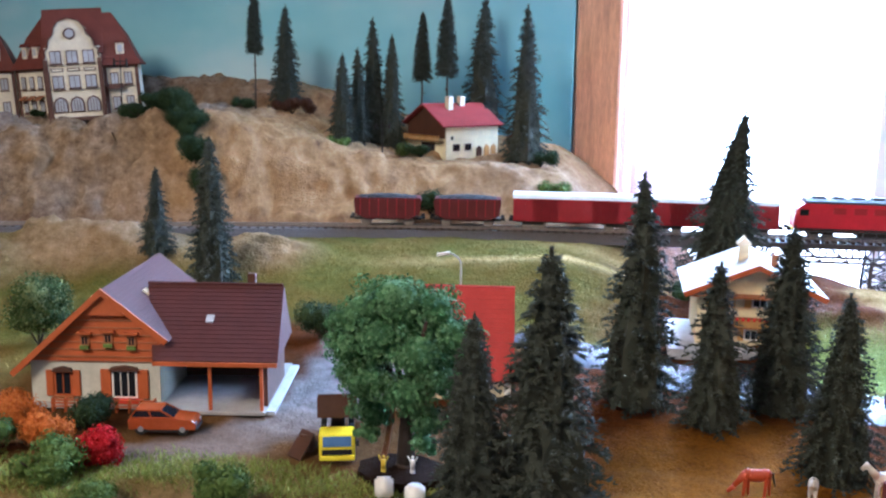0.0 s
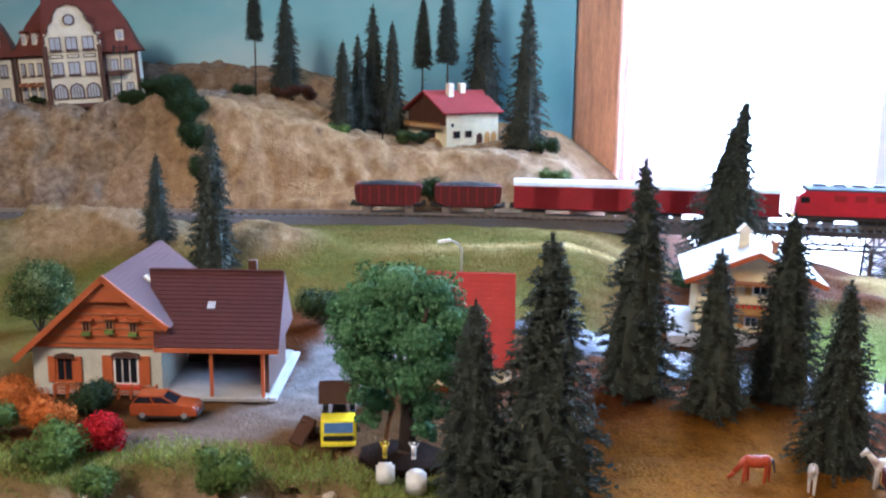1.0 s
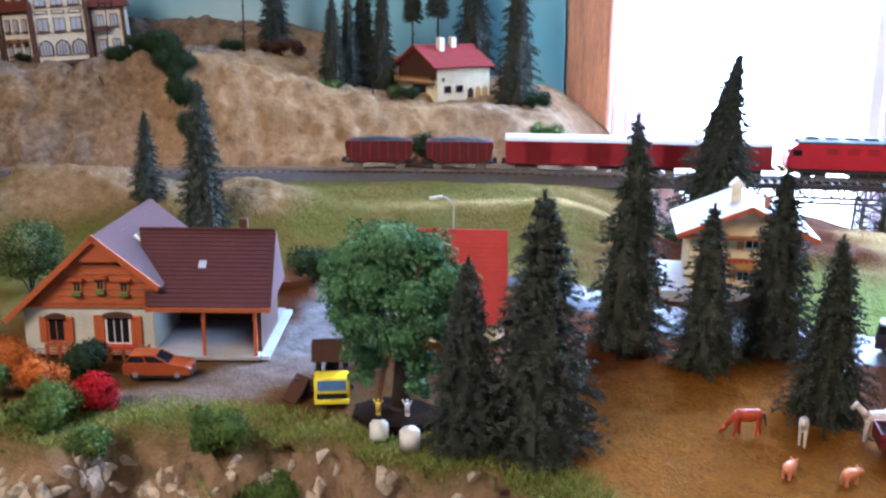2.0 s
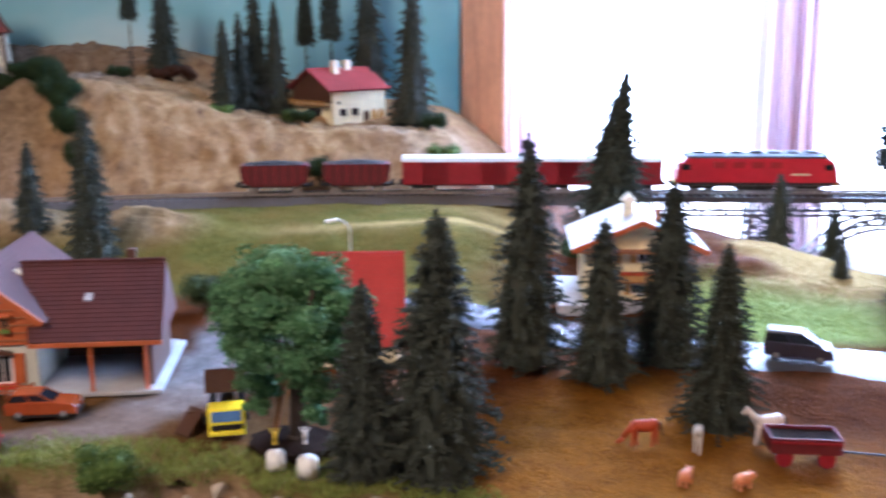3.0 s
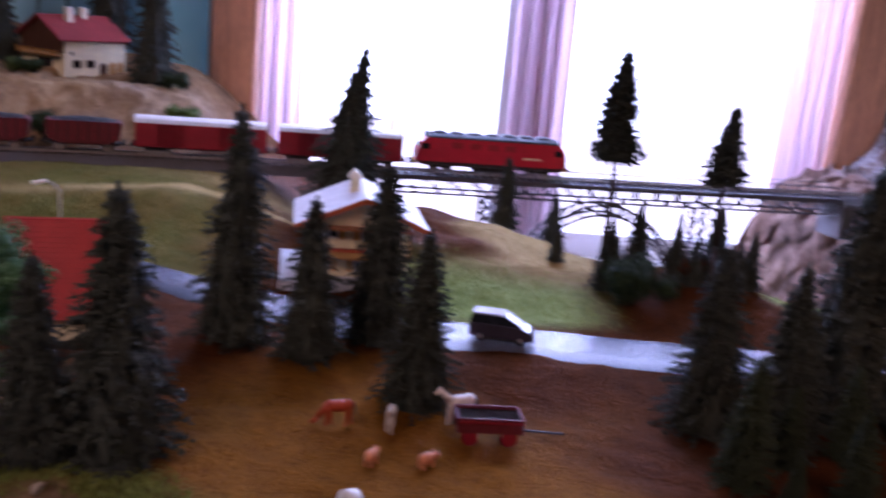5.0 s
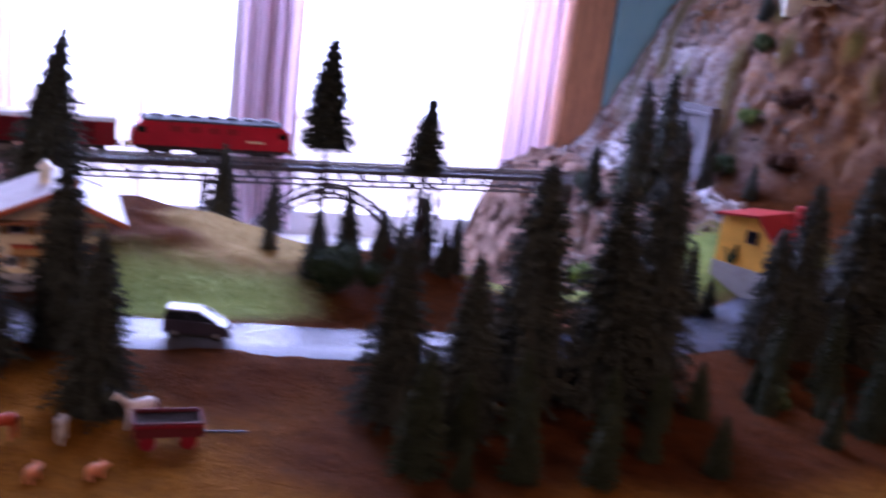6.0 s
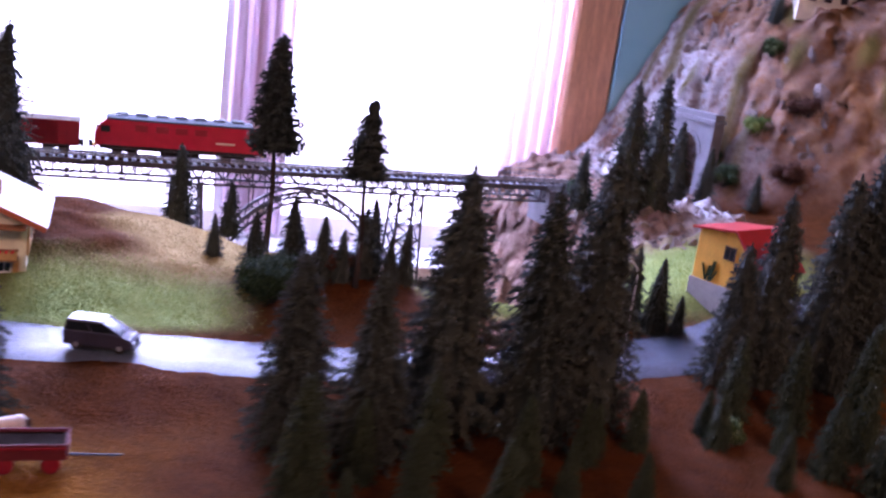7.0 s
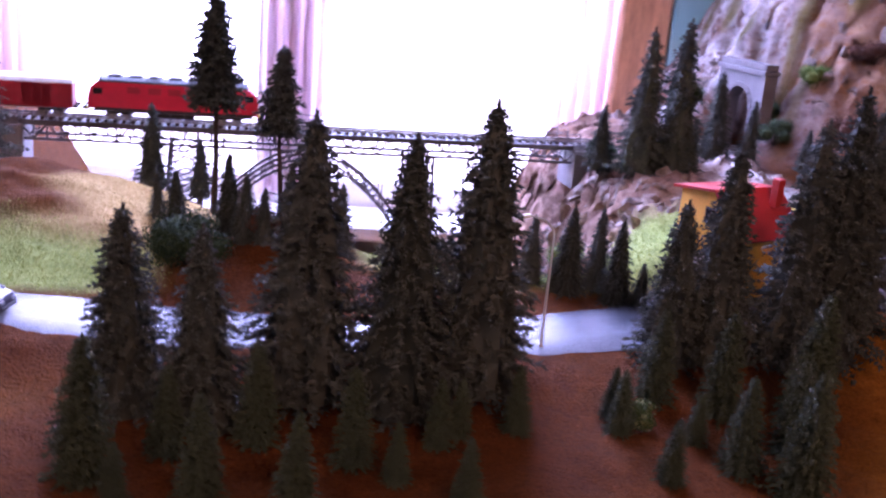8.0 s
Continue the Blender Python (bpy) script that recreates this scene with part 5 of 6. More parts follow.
def hotel_wing(t, m, length, columns, dormers, awnings=False, west=0.0, east=0.0):
    """A wing of the hotel: wall, trim, windows, a mansard roof in two pitches with dormers. Its front looks along -y."""
    zw, deep = 0.082, 0.080
    part("wall", tf(box(B(), 0, length, 0.0, deep, 0, zw), m), "hotel_wall", t, "cream wing wall")
    part("plinth", tf(box(B(), -0.001, length + 0.001, -0.0014, 0.0, 0, 0.006), m), "hotel_trim", t)
    part("cornice", tf(box(B(), -0.001, length + 0.001, -0.0022, 0.0, zw - 0.006, zw - 0.001), m), "hotel_trim", t, "brown cornice")
    for x in (0.0018, length - 0.0018):
        part("pilaster", tf(box(B(), x - 0.0026, x + 0.0026, -0.0018, -0.0001, 0.006, zw - 0.006), m), "hotel_trim", t, "brown corner pilaster")
    rings = [(-0.007, zw - 0.002), (0.0, zw + 0.010), (0.014, zw + 0.044), (0.034, zw + 0.078)]
    for (i0, z0), (i1, z1) in zip(rings, rings[1:]):
        xa, xb = -west, length + east
        low = [(xa + i0, i0), (xb - i0, i0), (xb - i0, deep - i0), (xa + i0, deep - i0)]
        top = [(xa + i1, i1), (xb - i1, i1), (xb - i1, deep - i1), (xa + i1, deep - i1)]
        for k in range(4):
            j = (k + 1) % 4
            pl = [m @ Vector((*low[k], z0)), m @ Vector((*low[j], z0)), m @ Vector((*top[j], z1)), m @ Vector((*top[k], z1))]
            part("roof", slab(B(), pl, 0.0022), "hotel_tile", t, "red-brown mansard tiles")
            if k < 2:
                roof_courses(t, pl, "hotel_tile", max(3, int((z1 - z0) / 0.0048)))
    for k in range(columns):
        x = length * (k + 0.75) / (columns + 0.5)
        for z in (0.014, 0.050):
            # matt pale panes: the glass's reflection is put into their colour
            window_unit(t, m @ face(x, -0.0002, z), 0.0118, 0.0190, "hotel_trim", "pale_slab", None, "hotel_trim")
        if awnings:
            part("awning", tf(slab(B(), [(x - 0.0075, -0.011, 0.034), (x + 0.0075, -0.011, 0.034), (x + 0.0075, -0.001, 0.040), (x - 0.0075, -0.001, 0.040)], 0.001), m), "mid_wood", t, "brown window awning")
    for x in dormers:
        dormer = part("dormer", tf(box(B(), x - 0.0060, x + 0.0060, 0.0015, 0.024, zw + 0.014, zw + 0.031), m), "hotel_wall", t, "small roof dormer")
        part("pane", tf(box(B(), x - 0.0038, x + 0.0038, 0.0008, 0.0014, zw + 0.017, zw + 0.028), m), "pale_slab", dormer)
        part("dormer_roof", tf(prism(B(), [(x - 0.0085, zw + 0.0312), (x + 0.0085, zw + 0.0312), (x + 0.004, zw + 0.036), (x - 0.004, zw + 0.036)], "y", -0.001, 0.026), m), "hotel_tile", dormer)


def town_hotel():
    t = thing("hotel", pose(-0.793, 1.411, 0.151, 0, -4.0, 27) @ Matrix.Scale(1.0, 4), "large cream corner hotel with brown trim and red-brown mansard roof", "house")
    # middle bay with a curved gable
    half = [(0.0405, 0.0), (0.0405, 0.092), (0.0375, 0.097), (0.0385, 0.104), (0.033, 0.110), (0.031, 0.121), (0.024, 0.128), (0.0215, 0.138), (0.015, 0.147), (0.0, 0.152)]
    cx = 0.0535
    out = [(cx + x, z) for x, z in half] + [(cx - x, z) for x, z in half[-2::-1]]
    part("wall", prism(B(), out, "y", -0.012, 0.0), "hotel_wall", t, "cream front with a curved gable")
    edge = B()
    for (xa, za), (xb, zb) in zip(out, out[1:]):
        if xa != xb or za > 0.005:
            bar(edge, (xa, -0.0125, za), (xb, -0.0125, zb), 0.0030, 0.0018)
    part("gable_trim", edge, "hotel_trim", t, "brown edge moulding")
    part("plinth", box(B(), cx - 0.042, cx + 0.042, -0.0135, 0.0, 0.0, 0.006), "hotel_trim", t)
    for sx in (-1, 1):
        part("pilaster", box(B(), cx + sx * 0.0385 - 0.003, cx + sx * 0.0385 + 0.003, -0.0146, -0.0122, 0.006, 0.092), "hotel_trim", t, "brown corner pilaster")
    for k in (-1, 0, 1):
        x = cx + k * 0.0235
        arch = part("arched_window", prism(B(), [(x - 0.0105, 0.013), (x + 0.0105, 0.013), (x + 0.0105, 0.027), (x + 0.0075, 0.0335), (x, 0.0368), (x - 0.0075, 0.0335), (x - 0.0105, 0.027)], "y", -0.0134, -0.0118), "hotel_trim", t, "brown arched window frame")
        # the hotel's pane colour imitates reflection, it mirrors nothing
        part("pane", prism(B(), [(x - 0.0082, 0.0145), (x + 0.0082, 0.0145), (x + 0.0082, 0.0265), (x + 0.0056, 0.032), (x, 0.0345), (x - 0.0056, 0.032), (x - 0.0082, 0.0265)], "y", -0.0139, -0.0135), "pale_slab", arch, "pane with a pale reflection put into its colour")
        for s in (-1, 0, 1):
            part("glazing_bar", bar(B(), (x + s * 0.004, -0.0141, 0.0145), (x + s * 0.004, -0.0141, 0.032), 0.0008), "hotel_trim", arch)
        for z in (0.0485, 0.0850):
            window_unit(t, face(x, -0.0122, z), 0.0165, 0.0195, "hotel_trim", "pale_slab", None, "hotel_trim")
        panel = part("panel", box(B(), x - 0.0090, x + 0.0090, -0.0130, -0.0120, 0.0735, 0.0790), "hotel_trim", t)
        part("panel_field", box(B(), x - 0.0074, x + 0.0074, -0.0134, -0.0131, 0.0748, 0.0777), "hotel_wall", panel)
    part("gable_window", rod(B(), (cx, -0.0136, 0.129), (cx, -0.0119, 0.129), 0.0085, None, 16), "hotel_trim", t, "round gable window")
    part("gable_pane", rod(B(), (cx, -0.0142, 0.129), (cx, -0.0137, 0.129), 0.0062, None, 16), "pale_slab", t)
    # block behind the gable
    part("wall", box(B(), 0.0132, 0.0938, 0.0005, 0.075, 0, 0.110), "hotel_wall", t)
    for pl in ([(0.010, -0.004, 0.100), (0.0970, -0.004, 0.100), (0.0970, 0.042, 0.168), (0.010, 0.042, 0.168)], [(0.010, 0.088, 0.100), (0.0970, 0.088, 0.100), (0.0970, 0.0425, 0.168), (0.010, 0.0425, 0.168)]):
        part("roof", slab(B(), pl, 0.003), "hotel_tile", t)
        roof_courses(t, pl, "hotel_tile", 14)
    hotel_wing(t, pose(0.0945, 0.001, 0), 0.050, 2, [0.027], False, 0.045)
    part("balcony", box(B(), 0.100, 0.122, -0.009, -0.0005, 0.0440, 0.0520), "hotel_trim", t, "dark balcony box")
    # the wing round the corner, and the further block
    turn = radians(-47)
    length = 0.074
    hotel_wing(t, pose(0.0125 - length * math.cos(turn), -0.004 - length * math.sin(turn), 0, 0, 0, -47), length, 3, [0.024, 0.050], True)
    hotel_wing(t, pose(-0.120, 0.062, 0, 0, 0, 4), 0.075, 3, [0.022, 0.052])
    return t


town_hotel()


def yellow_house():
    t = thing("cottage", pose(0.866, 0.986, 0.038, 0, 0, -66) @ Matrix.Diagonal((1.00, 0.90, 1.05, 1)), "yellow cottage with a red roof below the mountain", "house")
    D = 0.072
    part("wall", prism(B(), [(0.002, -0.035), (0.072, -0.035), (0.072, 0.028), (0.044, 0.055), (0.002, 0.050)], "y", 0, D), "yellow_wall", t, "bright yellow rendered wall")
    for pl in ([(-0.004, -0.006, 0.0510), (0.045, -0.006, 0.0575), (0.045, D + 0.006, 0.0575), (-0.004, D + 0.006, 0.0510)], [(0.0455, -0.006, 0.0575), (0.080, -0.006, 0.0235), (0.080, D + 0.006, 0.0235), (0.0455, D + 0.006, 0.0575)]):
        part("roof", slab(B(), pl, 0.0022), "red_tile", t, "smooth red roof")
    window_unit(t, face(0.040, 0, 0.0280), 0.0130, 0.0130, "dark_wood", "dark_glass")
    vine = B()
    for k in range(7):
        rng = random.Random(k)
        bar(vine, (0.020 + rng.uniform(-0.004, 0.004), -0.0008, 0.004), (0.020 + rng.uniform(-0.010, 0.010), -0.0008, 0.020 + rng.uniform(-0.006, 0.006)), 0.0014)
    part("climbing_plant", vine, "bush_dark", t, "dark climbing plant")
    part("chimney", box(B(), 0.056, 0.064, 0.052, 0.060, 0.045, 0.068, bevel=0.0006), "red_tile", t)
    part("plinth", box(B(), 0.0, 0.074, -0.0015, 0.0, -0.030, 0.003), "concrete", t)
    return t


yellow_house()


def tunnel_portal():
    t = thing("tunnel_portal", pose(1.080, 1.432, RAIL_Z, 0, 0, -73), "grey stone railway tunnel portal with a cornice", "tunnel portal")
    arch = [(-0.024, -0.01), (-0.024, 0.055)] + [(-0.024 * math.cos(a), 0.055 + 0.026 * math.sin(a)) for a in [k * math.pi / 10 for k in range(1, 10)]] + [(0.024, 0.055), (0.024, -0.01)]
    ring = [(-0.046, -0.01), (-0.046, 0.100), (0.046, 0.100), (0.046, -0.01)]
    bm = B()
    prism(bm, ring[:1] + [(-0.046, 0.100), (0, 0.100)] + [(0, 0.081)] + arch[::-1][len(arch) // 2 + 1:], "y", 0, 0.02)
    prism(bm, [(0, 0.081), (0, 0.100), (0.046, 0.100), (0.046, -0.01)] + arch[::-1][:len(arch) // 2], "y", 0, 0.02)
    part("front", bm, "stone_grey", t, "grey dressed stone front")
    vous = B()
    for k in range(13):
        a = math.pi * (k + 0.5) / 13
        m = Matrix.Translation((-0.0265 * math.cos(a), 0, 0.055 + 0.0285 * math.sin(a))) @ Matrix.Rotation(a - math.pi / 2, 4, "Y")
        box(vous, -0.0028, 0.0028, -0.002, 0.0005, -0.003, 0.003, m, 0.0003)
    part("arch_stones", vous, "stone_grey", t)
    part("cornice", box(B(), -0.049, 0.049, -0.004, 0.021, 0.100, 0.106, bevel=0.0008), "stone_grey", t)
    part("parapet", box(B(), -0.047, 0.047, -0.001, 0.018, 0.1062, 0.114, bevel=0.0006), "stone_grey", t)
    # added black plate that gives the tunnel its darkness
    tube = B()
    prism(tube, [(-0.027, -0.01), (-0.027, 0.085), (0.027, 0.085), (0.027, -0.01)], "y", 0.060, 0.062)
    part("dark_back", tube, "under_black", t, "black plate standing in for the tunnel's darkness")
    return t


tunnel_portal()


def hill_house():
    t = thing("mountain_house", pose(1.250, 1.40, surf(1.25, 1.40) - 0.002, 0, 0, -20), "cream house with a dark brown roof on top of the mountain", "house")
    part("wall", box(B(), -0.05, 0.05, 0, 0.06, -0.02, 0.030), "hotel_wall", t)
    part("roof", prism(B(), [(-0.008, 0.030), (0.068, 0.030), (0.030, 0.062)], "x", -0.056, 0.056), "hotel_tile", t)
    for x in (-0.032, -0.010, 0.012, 0.034):
        window_unit(t, face(x, 0, 0.008), 0.010, 0.013, "dark_wood", "dark_glass")
    return t


hill_house()


# ---- vehicles ----
def wheel(parent, x, y, r, w):
    ty = part("wheel", rod(B(), (x, y - w / 2, r), (x, y + w / 2, r), r, None, 18), "tyre", parent, "black tyre")
    part("rim", rod(B(), (x, y - w / 2 - 0.0003, r), (x, y + w / 2 + 0.0003, r), r * 0.48, None, 12), "chrome", ty, "silver wheel rim")
    return ty


def car(name, m, label, L, W, colour, lower, cabin, r, roof=None):
    """A model car: lower body, cabin with glass, wheels, lamps. Outlines are pairs along the length and up."""
    t = thing(name, m, label, "car")
    body = prism(B(), lower, "y", -W / 2, W / 2)
    bmesh.ops.bevel(body, geom=body.edges[:], offset=0.0009, segments=2, affect="EDGES", profile=0.6)
    b = part("body", body, colour, t, smooth=False)
    cab = prism(B(), cabin, "y", -W / 2 + 0.0014, W / 2 - 0.0014)
    for v in cab.verts:
        if v.co.z > max(p[1] for p in cabin) - 0.002:
            v.co.y *= 0.86
    bmesh.ops.bevel(cab, geom=cab.edges[:], offset=0.0006, segments=1, affect="EDGES")
    part("glasshouse", cab, "dark_glass", t, "dark tinted windows")
    xs, zt = [p[0] for p in cabin], max(p[1] for p in cabin)
    top = [p for p in cabin if p[1] > zt - 0.0012]
    x0, x1 = min(p[0] for p in top), max(p[0] for p in top)
    part("roof", box(B(), x0 - 0.0008, x1 + 0.0008, -W * 0.41, W * 0.41, zt - 0.0008, zt + 0.0009, bevel=0.0006), roof or colour, t)
    zb = min(p[1] for p in cabin)
    for s in (-1, 1):
        pil = B()
        for xa, xb in ((min(xs), x0), (max(xs), x1), ((min(xs) + max(xs)) / 2, (x0 + x1) / 2)):
            bar(pil, (xa, s * (W / 2 - 0.0012), zb), (xb, s * (W * 0.41), zt), 0.0009)
        part("pillars", pil, colour, t)
        for xx in (-L * 0.31, L * 0.31):
            wheel(t, xx, s * (W / 2 - 0.0016), r, 0.0030)
        part("headlight", box(B(), L / 2 - 0.0016, L / 2 + 0.0003, s * W * 0.33 - 0.0018, s * W * 0.33 + 0.0018, r * 1.7, r * 1.7 + 0.0020), "chrome", t, "clear headlight")
        part("tail_light", box(B(), -L / 2 - 0.0003, -L / 2 + 0.001, s * W * 0.36 - 0.0012, s * W * 0.36 + 0.0012, r * 1.8, r * 1.8 + 0.0028), "red_flower", t, "red tail light")
        part("sill_trim", box(B(), -L * 0.22, L * 0.22, s * W / 2 - 0.0004, s * W / 2 + 0.0004, r * 0.55, r * 0.55 + 0.0014), "under_black", t)
    part("bumper", box(B(), L / 2 - 0.001, L / 2 + 0.0010, -W * 0.44, W * 0.44, r * 0.7, r * 1.3, bevel=0.0004), "under_black", t)
    return t


SUV_SIZE = 0.86
SUV_LOWER = [(-0.0250, 0.0040), (-0.0255, 0.0105), (-0.0235, 0.0135), (0.0060, 0.0138), (0.0225, 0.0120), (0.0255, 0.0095), (0.0255, 0.0040)]
SUV_CABIN = [(-0.0240, 0.0132), (-0.0195, 0.0186), (-0.0010, 0.0189), (0.0095, 0.0134)]
car("suv_car", pose(-0.1640, 0.664, 0.0015, 0, 0, 14), "orange-brown metallic off-road car parked by the farmhouse", 0.051, 0.0205, "car_orange", SUV_LOWER, SUV_CABIN, 0.0046).scale = (SUV_SIZE, SUV_SIZE, SUV_SIZE)
VAN_LOWER = [(-0.0240, 0.0035), (-0.0245, 0.0120), (-0.0232, 0.0140), (0.0110, 0.0138), (0.0215, 0.0110), (0.0242, 0.0080), (0.0242, 0.0035)]
VAN_CABIN = [(-0.0238, 0.0136), (-0.0215, 0.0208), (0.0020, 0.0206), (0.0165, 0.0126)]
van_z = ground_z(0.327, 0.835) + 0.0045
# the roof's lighter grey paints in the window's reflection on it
car("van_car", pose(0.3285, 0.834, van_z, 0, 0, -13), "dark purple-black compact van on the shiny road", 0.0485, 0.0205, "van_dark", VAN_LOWER, VAN_CABIN, 0.0040, "chrome")


def truck():
    t = thing("tipper_truck", pose(-0.045, 0.668, 0.0015, 0, 0, 110), "yellow cab tipper truck with a raised brown tipping body", "truck")
    t.scale = (0.90, 0.90, 0.90)
    # its length runs along local x, the cab at the back end of the line of sight
    W = 0.024
    cab = prism(B(), [(-0.0300, 0.0050), (-0.0310, 0.0125), (-0.0290, 0.0205), (-0.0130, 0.0208), (-0.0130, 0.0050)], "y", -W / 2, W / 2)
    bmesh.ops.bevel(cab, geom=cab.edges[:], offset=0.0009, segments=2, affect="EDGES")
    part("cab", cab, "truck_yellow", t, "bright yellow cab")
    part("windscreen", slab(B(), [(-0.0313, -W * 0.40, 0.0130), (-0.0313, W * 0.40, 0.0130), (-0.0296, W * 0.40, 0.0196), (-0.0296, -W * 0.40, 0.0196)], 0.0008), "blue_glass", t, "blue tinted windscreen")
    part("grille", box(B(), -0.0318, -0.0306, -W * 0.42, W * 0.42, 0.0075, 0.0108), "under_black", t, "black radiator grille")
    part("bumper", box(B(), -0.0325, -0.0298, -W * 0.49, W * 0.49, 0.0035, 0.0068, bevel=0.0005), "truck_yellow", t)
    for s in (-1, 1):
        part("side_window", box(B(), -0.0268, -0.0160, s * W / 2 - 0.0006, s * W / 2 + 0.0003, 0.0130, 0.0190), "dark_glass", t)
        part("mirror", box(B(), -0.0305, -0.0292, s * (W / 2 + 0.0006), s * (W / 2 + 0.0026), 0.0130, 0.0170), "under_black", t)
        for x in (-0.021, 0.016, 0.029):
            wheel(t, x, s * (W / 2 - 0.0022), 0.0058, 0.0040)
    part("chassis", box(B(), -0.013, 0.038, -0.005, 0.005, 0.0062, 0.0100), "under_black", t)
    tip = Matrix.Translation((0.036, 0, 0.0120)) @ Matrix.Rotation(radians(17), 4, "Y")
    bed = B()
    for lim in ((-0.052, 0.0, -W / 2, W / 2, 0, 0.0018), (-0.052, 0.0, -W / 2 - 0.001, -W / 2, 0, 0.014), (-0.052, 0.0, W / 2, W / 2 + 0.001, 0, 0.014), (-0.053, -0.052, -W / 2 - 0.001, W / 2 + 0.001, 0, 0.016)):
        box(bed, *lim, tip)
    for k in range(5):
        for s in (-1, 1):
            box(bed, -0.050 + k * 0.0115, -0.0485 + k * 0.0115, s * (W / 2 + 0.0005) - 0.0012, s * (W / 2 + 0.0005) + 0.0012, 0, 0.014, tip)
    part("tipping_body", bed, "dark_wood", t, "dark brown tipping body")
    load = B()
    bmesh.ops.create_grid(load, x_segments=14, y_segments=8, size=1.0)
    for v in load.verts:
        v.co = tip @ Vector((-0.026 + v.co.x * 0.025, v.co.y * (W / 2 - 0.0005), 0.0105 + 0.003 * (1 - v.co.x ** 2) + 0.001 * noise.noise(v.co * 7)))
    part("load", load, "shadow_soil", t, "dark earth load")
    return t


truck()
tagged(mesh_object("ramp_board", slab(B(), [(-0.070, 0.646, 0.0025), (-0.059, 0.640, 0.0025), (-0.057, 0.660, 0.0125), (-0.068, 0.666, 0.0125)], 0.0012), "dark_wood"), "dark wooden ramp board leaning beside the truck", "board")
tagged(mesh_object("trestle", box(B(), -0.067, -0.0585, 0.659, 0.664, 0.0, 0.0110, bevel=0.0004), "dark_wood"), "low dark wooden block under the ramp board", "block")


def farm_cart():
    t = thing("farm_cart", pose(0.302, 0.688, ground_z(0.302, 0.688) + 0.0006, 0, 0, 2), "dark red wooden farm cart with a long shaft", "cart")
    t.scale = (0.90, 0.90, 1.0)
    L, W = 0.043, 0.022
    # load and boards carry the cart's shade in their dark colours
    box_b = part("cart_box", box(B(), -L / 2, L / 2, -W / 2, W / 2, 0.0085, 0.0160), "shadow_soil", t, "cart box filled with a load coloured dark for shade")
    for lim in ((-L / 2, L / 2, -W / 2 - 0.0012, -W / 2, 0.0085, 0.0180), (-L / 2, L / 2, W / 2, W / 2 + 0.0012, 0.0085, 0.0180), (-L / 2 - 0.0012, -L / 2, -W / 2 - 0.0012, W / 2 + 0.0012, 0.0085, 0.0180), (L / 2, L / 2 + 0.0012, -W / 2 - 0.0012, W / 2 + 0.0012, 0.0085, 0.0180)):
        part("side_board", box(B(), *lim), "shaded_cart_red", box_b)
    part("rim_board", box(B(), -L / 2 - 0.001, L / 2 + 0.001, -W / 2 - 0.0020, -W / 2 - 0.0012, 0.0150, 0.0162), "wagon_red_dark", box_b)
    for x in (-0.0135, 0.0135):
        part("axle", rod(B(), (x, -W / 2, 0.0055), (x, W / 2, 0.0055), 0.0009, None, 6), "under_black", t)
        for s in (-1, 1):
            wh = B()
            rod(wh, (x, s * (W / 2 - 0.001), 0.0055), (x, s * (W / 2 + 0.0008), 0.0055), 0.0055, None, 16)
            part("wheel", wh, "wagon_red_dark", t)
    part("shaft", bar(B(), (L / 2, 0.001, 0.0065), (L / 2 + 0.034, 0.006, 0.003), 0.0012), "under_black", t)
    return t


farm_cart()


# ---- animals, figures and yard things ----
def blob(bm, p, r, sx=1.0, sy=1.0, sz=1.0, m=None, sub=2):
    g = bmesh.ops.create_icosphere(bm, subdivisions=sub, radius=r)
    k = Matrix.Translation(p) @ Matrix.Diagonal((sx, sy, sz, 1))
    bmesh.ops.transform(bm, matrix=(m @ k) if m else k, verts=g["verts"])
    return bm


def horse(m, coat, label, graze):
    t = thing("toy_horse", m, label, "toy horse", "pasture animals")
    b = B()
    blob(b, (0, 0, 0.0150), 0.0048, 1.9, 0.85, 1.0)
    blob(b, (-0.0055, 0, 0.0158), 0.0042, 1.1, 0.95, 1.05)
    blob(b, (0.0060, 0, 0.0155), 0.0038, 1.0, 0.9, 1.15)
    head = Vector((0.0165, 0, 0.0050)) if graze else Vector((0.0150, 0, 0.0240))
    rod(b, (0.0075, 0, 0.0165), head.lerp(Vector((0.0075, 0, 0.0165)), 0.15), 0.0028, 0.0017, 8)
    rod(b, head + Vector((-0.0012, 0, 0.0010)), head + Vector((0.0030, 0, -0.0026)), 0.0019, 0.0011, 8)
    part("body", b, coat, t, smooth=True)
    for x, dx in ((-0.0085, -0.0012), (-0.0062, 0.001), (0.0058, -0.001), (0.0078, 0.0014)):
        y = 0.0020 if dx > 0 else -0.0020
        part("leg", rod(B(), (x + dx, y, 0), (x, y, 0.0140), 0.0009, 0.0016, 7), coat, t)
    part("tail", rod(B(), (-0.0105, 0, 0.0170), (-0.0125, 0, 0.0075), 0.0010, 0.0005, 6), "black_hair", t, "dark tail")
    part("mane", rod(B(), (0.0068, 0, 0.0192), head + Vector((-0.0012, 0, 0.0028)), 0.0007, 0.0006, 6), "black_hair", t, "dark mane")
    return t


def gz(x, y):
    return surf(x, y) + 0.0004


horse(pose(0.210, 0.684, gz(0.210, 0.684), 0, 0, 190), "horse_brown", "small chestnut brown toy horse grazing on the ochre field", True).scale = (0.85, 0.85, 0.85)
horse(pose(0.242, 0.690, gz(0.242, 0.690), 0, 0, 262), "horse_white", "small dappled white toy foal standing on the field", False).scale = (0.75, 0.75, 0.75)
